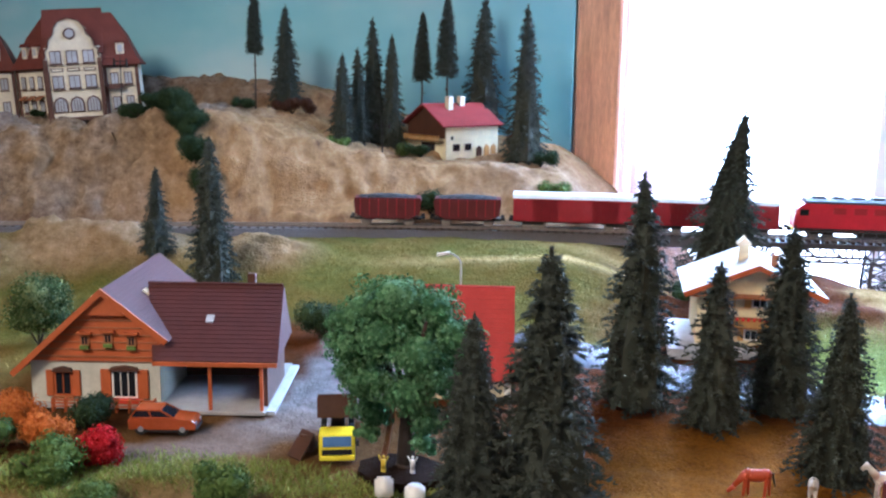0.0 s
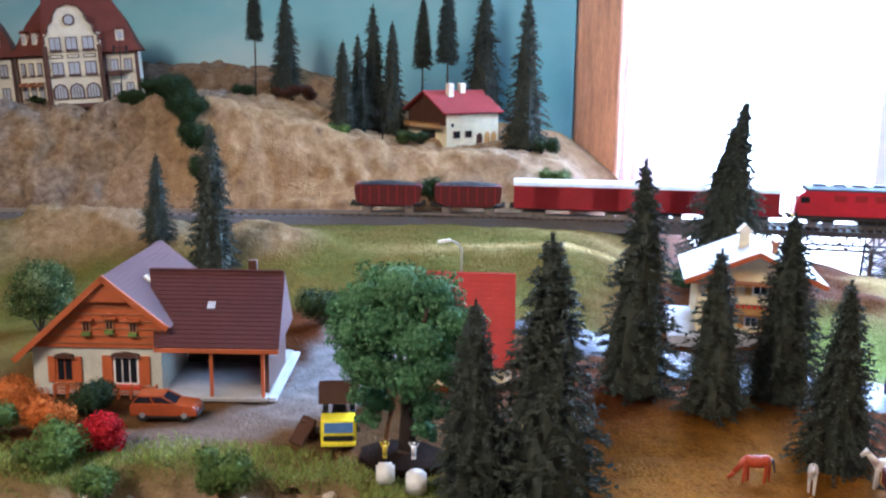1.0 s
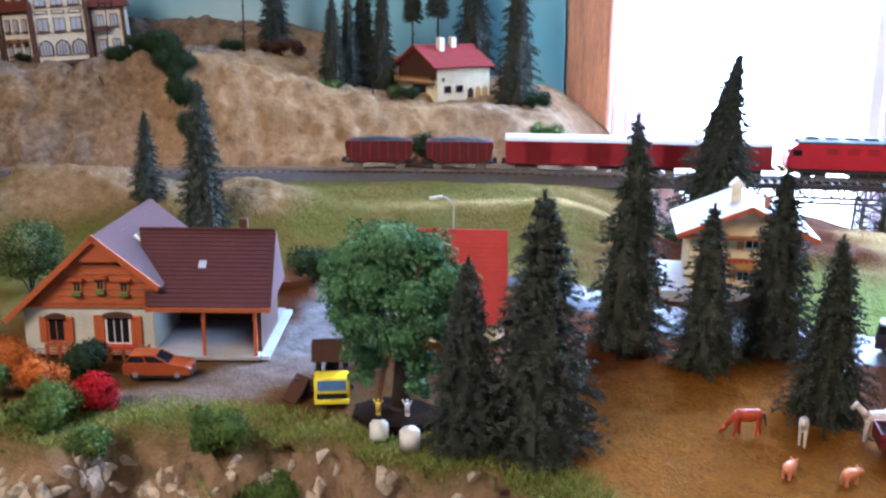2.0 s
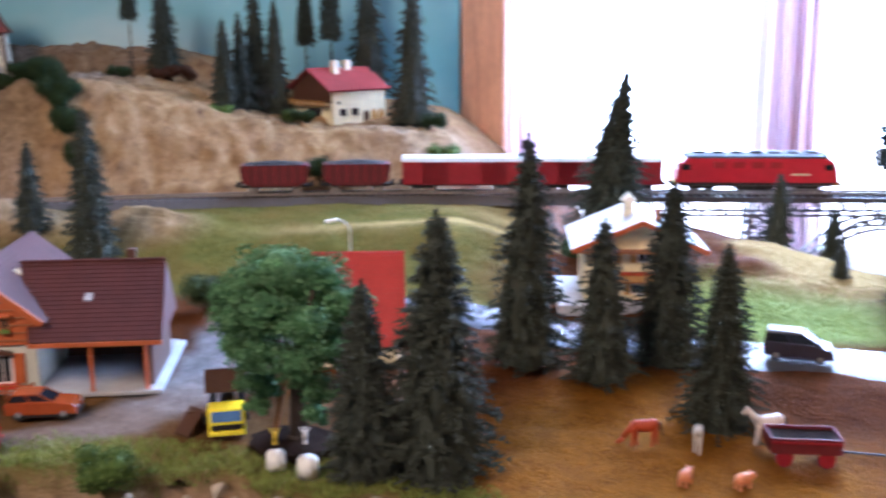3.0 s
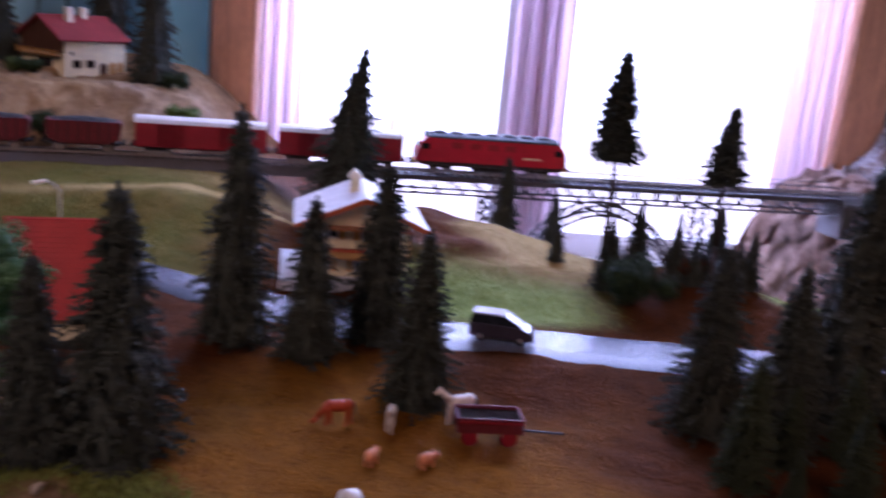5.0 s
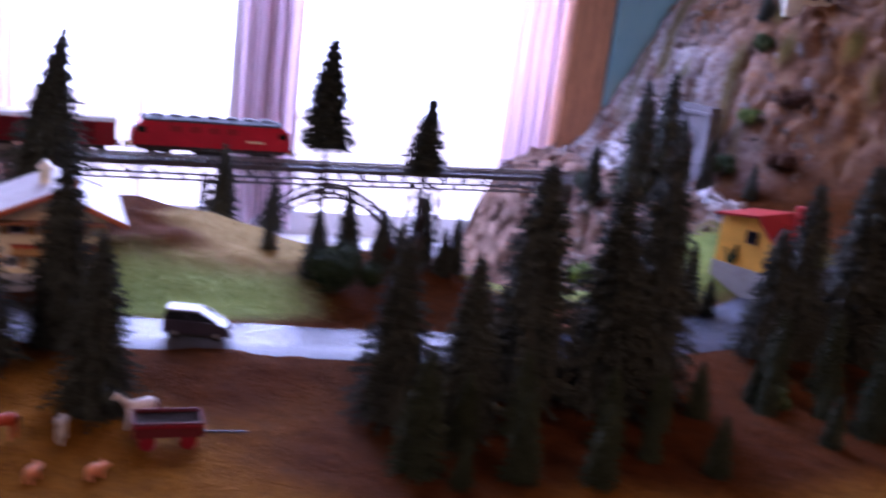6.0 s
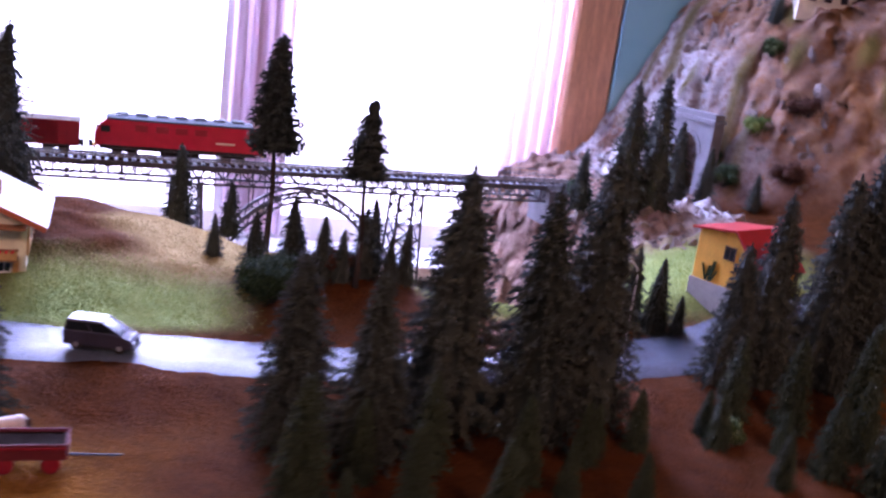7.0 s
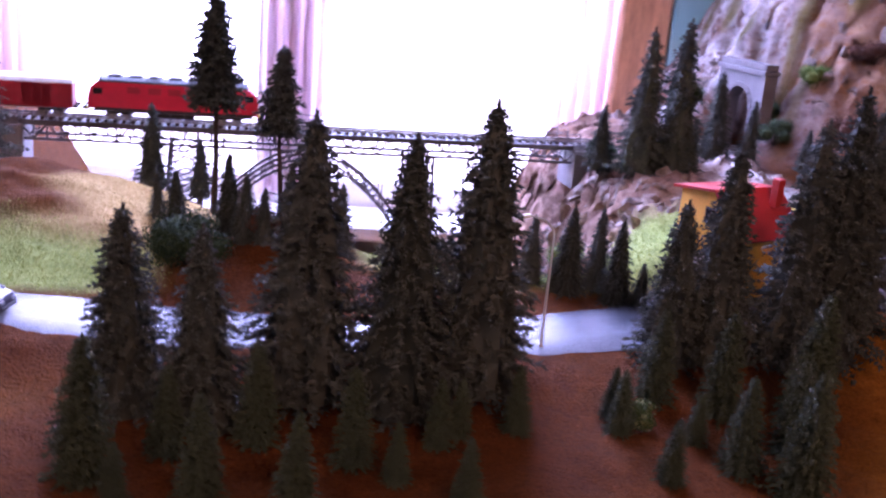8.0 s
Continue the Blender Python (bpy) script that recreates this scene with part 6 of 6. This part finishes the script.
horse(pose(0.287, 0.712, gz(0.287, 0.712), 0, 0, 200), "horse_white", "white toy horse standing behind the red cart", False)


def pig(m):
    t = thing("toy_pig", m, "small pink toy pig on the ochre field", "toy pig", "pasture animals")
    b = B()
    blob(b, (0, 0, 0.0058), 0.0036, 1.7, 0.95, 1.0)
    blob(b, (0.0062, 0, 0.0060), 0.0025, 1.1, 0.95, 1.0)
    rod(b, (0.0080, 0, 0.0056), (0.0100, 0, 0.0053), 0.0012, 0.0010, 8)
    for s in (-1, 1):
        rod(b, (0.0062, s * 0.0014, 0.0078), (0.0072, s * 0.0020, 0.0092), 0.0008, 0.0002, 5)
    part("body", b, "pig_pink", t, smooth=True)
    for x in (-0.0036, 0.0036):
        for s in (-1, 1):
            part("leg", rod(B(), (x, s * 0.0018, 0), (x, s * 0.0018, 0.0045), 0.0008, 0.0011, 6), "pig_pink", t)
    return t


pig(pose(0.230, 0.640, gz(0.230, 0.640), 0, 0, 65))
pig(pose(0.262, 0.645, gz(0.262, 0.645), 0, 0, 40))


def bale(x, y, upright, label):
    t = thing("silage_bale", pose(x, y, gz(x, y), 0, 0, 20), label, "bale", "white silage bales")
    b = B()
    if upright:
        rod(b, (0, 0, 0), (0, 0, 0.0125), 0.0058, None, 24)
    else:
        rod(b, (-0.0052, 0, 0.0062), (0.0052, 0, 0.0062), 0.0062, None, 24)
    caps = [e for e in b.edges if any(len(f.verts) > 8 for f in e.link_faces)]
    bmesh.ops.bevel(b, geom=caps, offset=0.0014, segments=2, affect="EDGES")
    part("wrap", b, "bale_white", t, smooth=True)
    return t


bale(0.0045, 0.610, False, "round white plastic wrapped silage bale lying at the yard edge")
bale(0.0250, 0.602, True, "round white plastic wrapped silage bale standing at the yard edge")
bale(0.219, 0.581, False, "round white plastic wrapped bale in the field")


def toy_figure(x, y, material, label):
    b = B()
    for s in (-1, 1):
        rod(b, (s * 0.0010, 0, 0), (s * 0.0007, 0, 0.0085), 0.0008, 0.0010, 6)
        rod(b, (s * 0.0018, 0, 0.0150), (s * 0.0036, -0.0006, 0.0185), 0.0007, 0.0005, 6)
    rod(b, (0, 0, 0.0082), (0, 0, 0.0155), 0.0015, 0.0020, 8)
    blob(b, (0, 0, 0.0178), 0.0014, sub=1)
    ob = mesh_object("toy_figure", b, material, True)
    ob.matrix_world = pose(x, y, gz(x, y)) @ Matrix.Scale(0.8, 4)
    return tagged(ob, label, "toy figure")


toy_figure(-0.0035, 0.634, "figure_yellow", "tiny yellow plastic toy figure under the broad tree")
toy_figure(0.0135, 0.637, "figure_white", "tiny white plastic toy figure under the broad tree")


def swing():
    t = thing("swing_frame", pose(0.003, 0.650, 0.001, 0, 0, 20), "thin brown wooden pole frame leaning at the tree", "swing")
    for s in (-1, 1):
        part("pole", rod(B(), (-0.012, s * 0.006, 0), (-0.003, s * 0.004, 0.052), 0.0011, 0.0009, 6), "mid_wood", t)
    for k in range(6):
        u = (k + 1) / 7
        part("rung", rod(B(), (-0.012 + 0.009 * u, -0.006 + 0.002 * u, 0.052 * u), (-0.012 + 0.009 * u, 0.006 - 0.002 * u, 0.052 * u), 0.0006, None, 5), "mid_wood", t)
    return t


swing()
# soil bed whose near-black colour holds the shade below the crown
bed = B()
bmesh.ops.create_circle(bed, cap_ends=True, segments=36, radius=1.0)
for v in bed.verts:
    k = 1 + 0.10 * noise.noise(Vector((v.co.x * 3, v.co.y * 3, 1)))
    v.co = Vector((v.co.x * 0.027 * k, v.co.y * 0.022 * k, 0))
ext = bmesh.ops.extrude_face_region(bed, geom=bed.faces[:])
bmesh.ops.translate(bed, verts=[v for v in ext["geom"] if isinstance(v, bmesh.types.BMVert)], vec=(0, 0, -0.006))
bmesh.ops.recalc_face_normals(bed, faces=bed.faces)
ob = mesh_object("tree_bed", bed, "shadow_soil")
ob.location = (0.006, 0.642, 0.0042)
tagged(ob, "round soil bed coloured dark as the broad tree's shade", "soil bed")


def street_lamp(name, m, h, reach, label, two=False):
    t = thing(name, m, label, "street lamp")
    part("base", rod(B(), (0, 0, 0), (0, 0, 0.004), 0.0022, 0.0014, 10), "lamp_grey", t)
    col = "under_black" if two else "lamp_grey"
    part("pole", rod(B(), (0, 0, 0.004), (0, 0, h * 0.86), 0.0010, 0.0007, 8), col, t)
    if two:
        part("crossarm", rod(B(), (-0.010, 0, h * 0.86), (0.010, 0, h * 0.86), 0.0006, None, 6), col, t)
        for s in (-1, 1):
            part("lantern", rod(B(), (s * 0.010, 0, h * 0.78), (s * 0.010, 0, h * 0.90), 0.0022, 0.0012, 8), "under_black", t, "dark hanging lantern")
        part("pole_top", rod(B(), (0, 0, h * 0.86), (0, 0, h), 0.0006, 0.0004, 6), col, t)
        return t
    arm = B()
    pts = [(-reach * (1 - math.cos(a)) * 0.9, 0, h * 0.86 + h * 0.14 * math.sin(a)) for a in [k * math.pi / 12 for k in range(7)]]
    for p, q in zip(pts, pts[1:]):
        rod(arm, p, q, 0.0007, None, 6)
    part("arm", arm, "lamp_grey", t)
    e = Vector(pts[-1])
    part("lamp_head", tf(box(B(), -0.010, 0.002, -0.0018, 0.0018, -0.0016, 0.0010, bevel=0.0006), Matrix.Translation(e) @ Matrix.Rotation(radians(-12), 4, "Y")), "white_render", t, "pale flat lamp head")
    return t


street_lamp("street_lamp", pose(0.7225, 0.8185, gz(0.7225, 0.8185)), 0.098, 0.022, "grey curved model street lamp beside the road", )
street_lamp("street_lamp", pose(-0.034, 0.955, gz(-0.034, 0.955)), 0.076, 0.014, "grey curved model street lamp behind the broad tree")
street_lamp("street_lamp", pose(-0.642, 1.385, surf(-0.642, 1.385) - 0.001), 0.102, 0.01, "black two-armed model street lantern by the hotel", True)
street_lamp("street_lamp", pose(-0.262, 1.43, ground_z(-0.262, 1.43) - 0.002), 0.050, 0.01, "thin black model street lantern by the villa", True)


def yellow_digger():
    t = thing("yellow_digger", pose(0.998, 1.032, gz(0.998, 1.032), 0, 0, 10) @ Matrix.Scale(1.2, 4), "small bright yellow toy digger beside the cottage", "digger")
    part("body", box(B(), -0.016, 0.012, -0.009, 0.009, 0.008, 0.018, bevel=0.001), "yellow_plastic", t)
    part("cab", box(B(), -0.006, 0.006, -0.007, 0.007, 0.018, 0.030, bevel=0.001), "yellow_plastic", t)
    part("cab_window", box(B(), -0.0065, 0.0065, -0.0055, 0.0055, 0.0205, 0.0275), "dark_glass", t)
    for s in (-1, 1):
        part("track", box(B(), -0.017, 0.013, s * 0.0090 - 0.0025, s * 0.0090 + 0.0025, 0, 0.0075, bevel=0.002), "under_black", t)
    part("boom", bar(B(), (-0.012, 0, 0.018), (-0.032, 0, 0.036), 0.004), "yellow_plastic", t)
    part("stick", bar(B(), (-0.032, 0, 0.036), (-0.044, 0, 0.018), 0.003), "yellow_plastic", t)
    return t


yellow_digger()


# ---- broad tree and bushes ----
def leafy(bm, c, r, n, rng, size, flat=0.75):
    """A lobe of small leaves round a point."""
    for _ in range(n):
        d = Vector((rng.gauss(0, 1), rng.gauss(0, 1), rng.gauss(0, 1))).normalized()
        p = c + Vector((d.x, d.y, d.z * flat)) * r * rng.uniform(0.62, 1.04)
        a = (d + Vector((rng.uniform(-0.7, 0.7), rng.uniform(-0.7, 0.7), rng.uniform(-0.4, 0.6)))).normalized()
        u = a.cross(Vector((rng.uniform(-1, 1), rng.uniform(-1, 1), 0.3))).normalized()
        w = a.cross(u)
        s = size * rng.uniform(0.7, 1.3)
        q = [bm.verts.new(p + k) for k in (u * s, w * s * 0.6 + a * s * 0.2, -u * s, -w * s * 0.6 + a * s * 0.2)]
        bm.faces.new(q)


def broad_tree():
    rng = random.Random(4)
    t = thing("broadleaf_tree", pose(0.006, 0.648, 0.0), "large bushy bright green broadleaf tree in the farmyard", "tree")
    tr = B()
    rod(tr, (0, 0, -0.002), (0.001, 0, 0.042), 0.0060, 0.0042, 10)
    rod(tr, (0, 0, -0.002), (0, 0, 0.006), 0.0085, 0.0058, 10)
    for k in range(7):
        a = k * 0.9
        rod(tr, (0.001, 0, 0.034 + 0.002 * k), (0.026 * math.cos(a), 0.022 * math.sin(a), 0.062 + 0.006 * k), 0.0026, 0.0010, 7)
    part("trunk", tr, "bark", t, smooth=True)
    bm = B()
    lobes = [(-0.006, 0, 0.104, 0.022), (0.016, 0.002, 0.100, 0.018), (-0.028, 0.004, 0.094, 0.019), (0.026, 0, 0.086, 0.017), (-0.034, -0.004, 0.076, 0.017), (-0.012, -0.016, 0.084, 0.020), (0.012, -0.018, 0.078, 0.019), (0.0, 0.018, 0.090, 0.022),
             (-0.026, -0.004, 0.058, 0.014), (-0.018, -0.020, 0.060, 0.016), (0.008, -0.022, 0.056, 0.016), (0.026, -0.010, 0.062, 0.014), (-0.018, -0.010, 0.040, 0.011), (0.018, -0.014, 0.040, 0.012), (0.014, -0.012, 0.024, 0.008), (-0.019, -0.012, 0.028, 0.007), (0.020, 0.012, 0.070, 0.018), (-0.024, 0.014, 0.070, 0.018), (-0.040, 0.0, 0.090, 0.011)]
    for x, y, z, r in lobes:
        blob(bm, (x, y, z), r * 0.62, sub=2)
        leafy(bm, Vector((x, y, z)), r, int(950 * (r / 0.018) ** 2), rng, 0.0014)
        for _ in range(4):
            o = Vector((rng.uniform(-1, 1), rng.uniform(-1, 1), rng.uniform(-0.6, 0.9))).normalized() * r
            leafy(bm, Vector((x, y, z)) + o, r * 0.42, 90, rng, 0.0013)
    part("crown", bm, "oak", t)
    return t


broad_tree()


def bush(x, y, w, h, material, label, n=420, size=0.0012, z=None, seed=None):
    rng = random.Random(seed if seed is not None else int(abs(x * 7919 + y * 104729) * 100))
    t = thing("bush", pose(x, y, (surf(x, y) if z is None else z) - 0.001), label, "bush", "scenic bushes")
    tw = B()
    for k in range(5):
        rod(tw, (0, 0, -0.001), (rng.uniform(-1, 1) * w * 0.3, rng.uniform(-1, 1) * w * 0.3, h * 0.6), 0.0009, 0.0004, 5)
    part("stem", tw, "bark", t)
    bm = B()
    for _ in range(8):
        r = rng.uniform(0.30, 0.48) * min(w, h)
        c = Vector((rng.uniform(-1, 1) * (w / 2 - r * 0.7), rng.uniform(-1, 1) * (w / 2 - r * 0.7) * 0.7, rng.uniform(0.35, 0.70) * h))
        leafy(bm, c, r, int(n * 4.0) // 8, rng, size, 0.9)
        blob(bm, c, r * 0.62, sub=1)
    part("leaves", bm, material, t)
    return t


bush(-0.176, 0.608, 0.034, 0.026, "bush_red", "bright red flowering foam bush at the yard edge", 700)
bush(-0.224, 0.622, 0.034, 0.026, "bush_orange", "orange autumn bush of fibrous twigs at the yard edge", 500)
bush(-0.262, 0.640, 0.042, 0.030, "bush_orange", "faded orange autumn bush with pale tips", 500)
bush(-0.222, 0.655, 0.040, 0.026, "bush_dark", "dark green bush beside the farmhouse terrace", 600)
bush(-0.190, 0.580, 0.044, 0.026, "bush_green", "olive green foam bush on the rock edge", 700)
bush(-0.156, 0.570, 0.026, 0.018, "bush_green", "olive green foam bush on the rock edge", 400)
bush(-0.250, 0.600, 0.046, 0.024, "bush_green", "olive green foam bush on the rock edge", 500)
bush(-0.078, 0.580, 0.040, 0.026, "bush_green", "olive green foam bush hanging over the rock edge", 700)
bush(-0.048, 0.580, 0.038, 0.024, "bush_green", "olive green foam bush hanging over the rock edge", 700)
bush(-0.064, 0.562, 0.030, 0.024, "bush_green", "olive green foam bush hanging over the rock edge", 500)
bush(-0.375, 0.820, 0.058, 0.080, "bush_flower", "tall oval green shrub with tiny yellow blossoms", 1800, 0.0013)
bush(-0.150, 0.905, 0.050, 0.036, "bush_dark", "dark green bush behind the farmhouse", 700)
# scrub in the cleft of the hill, on the plateau and along the track
for k in range(20):
    u = k / 19
    x = float(np.interp(u, (0, 0.3, 0.5, 0.8, 1), (-0.575, -0.512, -0.490, -0.460, -0.440))) + 0.007 * math.sin(k * 2.3)
    y = float(np.interp(u, (0, 0.3, 0.5, 0.8, 1), (1.300, 1.296, 1.284, 1.264, 1.245))) + 0.006 * math.sin(k * 1.7)
    bush(x, y, 0.038 + 0.008 * math.sin(k * 1.3), 0.020 + 0.012 * min(1, 2 * u), "bush_dark", "dark green scrub filling a cleft of the rock", 800, 0.0011)
for x, y, w, h, mat, lab in ((-0.470, 1.425, 0.040, 0.018, "bush_dark", "low dark green bush on the rock plateau"), (-0.560, 1.425, 0.038, 0.012, "bush_brown", "low dry brown scrub on the plateau"), (-0.41, 1.46, 0.07, 0.022, "bush_brown", "low dry brown scrub on the plateau"),
                             (-0.318, 1.395, 0.040, 0.018, "bush_green", "low olive bush on the rock plateau"), (-0.235, 1.425, 0.030, 0.022, "bush_flower", "pale flowering bush by the villa"), (-0.205, 1.42, 0.040, 0.022, "bush_dark", "dark bush by the villa"),
                             (-0.040, 1.455, 0.048, 0.026, "bush_dark", "dark bush at the hill's end"), (-0.165, 1.330, 0.040, 0.034, "bush_dark", "dark bush beside the track"), (-0.130, 1.335, 0.034, 0.024, "bush_dark", "dark bush beside the track"),
                             (-0.012, 1.385, 0.050, 0.026, "bush_green", "green bush on the slope beside the track"), (0.025, 1.375, 0.050, 0.028, "bush_dark", "dark bush beside the track"), (0.075, 1.36, 0.040, 0.018, "bush_dark", "dark bush beside the track"),
                             (0.160, 1.235, 0.050, 0.036, "bush_dark", "dark bush below the bridge head"), (-0.085, 1.545, 0.05, 0.035, "bush_brown", "dry red-brown bush behind the villa"),
                             (0.455, 0.930, 0.075, 0.045, "bush_dark", "dense dark bush on the brown knoll"), (0.515, 0.965, 0.050, 0.022, "bush_brown", "low brown scrub on the knoll"),
                             (-0.64, 1.405, 0.03, 0.014, "bush_dark", "low hedge in front of the hotel"), (-0.80, 1.415, 0.03, 0.012, "bush_dark", "low hedge in front of the hotel"),
                             (0.765, 0.727, 0.030, 0.020, "bush_flower", "pale green bush at the wood's edge"), (1.13, 1.44, 0.05, 0.045, "bush_dark", "dark green bush over the tunnel"), (1.18, 1.42, 0.04, 0.03, "bush_flower", "yellow-green bush over the tunnel")):
    bush(x, y, w, h, mat, lab, 520 if w < 0.06 else 1500)
for x, y, w, mat, lab in ((1.105, 1.355, 0.05, "bush_dark", "dark bush clinging to the mountain rock"), (1.155, 1.375, 0.06, "bush_green", "olive bush clinging to the mountain rock"), (1.205, 1.34, 0.06, "bush_brown", "dry brown bush on the mountain rock"), (1.055, 1.515, 0.05, "bush_dark", "dark bush on the mountain ridge"),
                          (1.17, 1.30, 0.05, "bush_brown", "dry brown bush on the mountain foot"), (0.885, 1.335, 0.04, "bush_dark", "dark bush beside the bridge head"), (0.83, 1.20, 0.06, "bush_green", "pale green scrub on the gorge side"), (0.80, 1.13, 0.05, "bush_dark", "dark scrub on the gorge side")):
    bush(x, y, w, 0.034, mat, lab, 420)


# ---- static grass ----
def grass(name, label, material, count, x0, x1, y0, y1, weight, tall, seed):
    """Short fibres of scenic grass, dense where the given weight of the land is high."""
    rng = np.random.default_rng(seed)
    x, y = rng.uniform(x0, x1, count), rng.uniform(y0, y1, count)
    z, a, b = land(x, y)
    keep = rng.uniform(0, 1, count) < weight(a, b)
    zz = np.array([surf(u, v) for u, v in zip(x[keep], y[keep])]) - 0.0006
    x, y = x[keep], y[keep]
    n = len(x)
    ang, h = rng.uniform(0, 6.283, n), tall * rng.uniform(0.5, 1.2, n)
    lx, ly = rng.normal(0, 0.5, n) * h, rng.normal(0, 0.5, n) * h
    w = tall * 0.16
    v = np.empty((n, 3, 3))
    v[:, 0] = np.stack([x - np.cos(ang) * w, y - np.sin(ang) * w, zz], 1)
    v[:, 1] = np.stack([x + np.cos(ang) * w, y + np.sin(ang) * w, zz], 1)
    v[:, 2] = np.stack([x + lx, y + ly, zz + h], 1)
    me = bpy.data.meshes.new(name)
    me.from_pydata(v.reshape(-1, 3).tolist(), [], np.arange(n * 3).reshape(-1, 3).tolist())
    me.materials.append(M[material])
    return tagged(new(name, me), label, "grass", kind="stuff")


grass("meadow_grass", "light green static grass on the meadow", "grass_light", 60000, 0.2, 1.0, 0.86, 1.12, lambda a, b: b[1] * (1 - a[0]), 0.0026, 1)
grass("dry_grass", "straw-coloured static grass on the bank", "grass_dry", 60000, -0.1, 0.52, 0.94, 1.26, lambda a, b: b[2] * (1 - a[0]), 0.0021, 2)
grass("bank_grass", "olive static grass on the railway bank", "grass_olive", 42000, -0.62, 0.16, 0.95, 1.30, lambda a, b: a[1] * (1 - a[0]) * (1 - b[2]), 0.0022, 3)
grass("edge_grass", "mossy green turf along the rock edge", "turf", 22000, -0.32, 0.14, 0.555, 0.64, lambda a, b: a[1] * (1 - a[0]), 0.0038, 4)


def upland_car():
    m = pose(1.275, 1.105, ground_z(1.275, 1.105) + 0.0045, 0, 0, 25)
    return car("red_car", m, "small bright red car on the rising road", 0.0485, 0.0205, "red_tile", VAN_LOWER, VAN_CABIN, 0.0040)


upland_car()


def stones(name, label, material, count, x0, x1, y0, y1, least, small, large, sink, seed):
    """Angular lumps that break up a rock face."""
    rng = random.Random(seed)
    bm = B()
    for k in range(count):
        x, y = rng.uniform(x0, x1), rng.uniform(y0, y1)
        z, a, b = land(x, y)
        size = rng.uniform(small, large)
        turn = Euler((rng.uniform(0, 6), rng.uniform(0, 6), rng.uniform(0, 6))).to_matrix().to_4x4()
        flat = (rng.uniform(0.9, 2.0), rng.uniform(0.6, 1.3), rng.uniform(0.4, 0.9), 1)
        if a[0] < least or abs(y - float(rail_y(x))) < 0.05:
            continue
        g = bmesh.ops.create_icosphere(bm, subdivisions=1, radius=size)
        place = Matrix.Translation((x, y, surf(x, y) - sink * size)) @ turn @ Matrix.Diagonal(flat)
        for v in g["verts"]:
            v.co = place @ (v.co * rng.uniform(0.72, 1.25))
    return tagged(mesh_object(name, bm, material), label, "rock", kind="stuff")


stones("cliff_stones", "pale jagged plaster rock along the layout's front", "cliff_rock", 1900, -0.32, 0.10, 0.455, 0.60, 0.45, 0.003, 0.007, 0.8, 77)
stones("mountain_rocks", "rugged grey-brown plaster rock of the mountain", "mountain_rock", 420, 0.97, 1.22, 1.22, 1.60, 0.35, 0.005, 0.012, 0.84, 78)
stones("gorge_rocks", "grey plaster rock beside the bridge head", "mountain_rock", 420, 0.74, 0.95, 1.08, 1.40, 0.2, 0.005, 0.012, 0.65, 79)
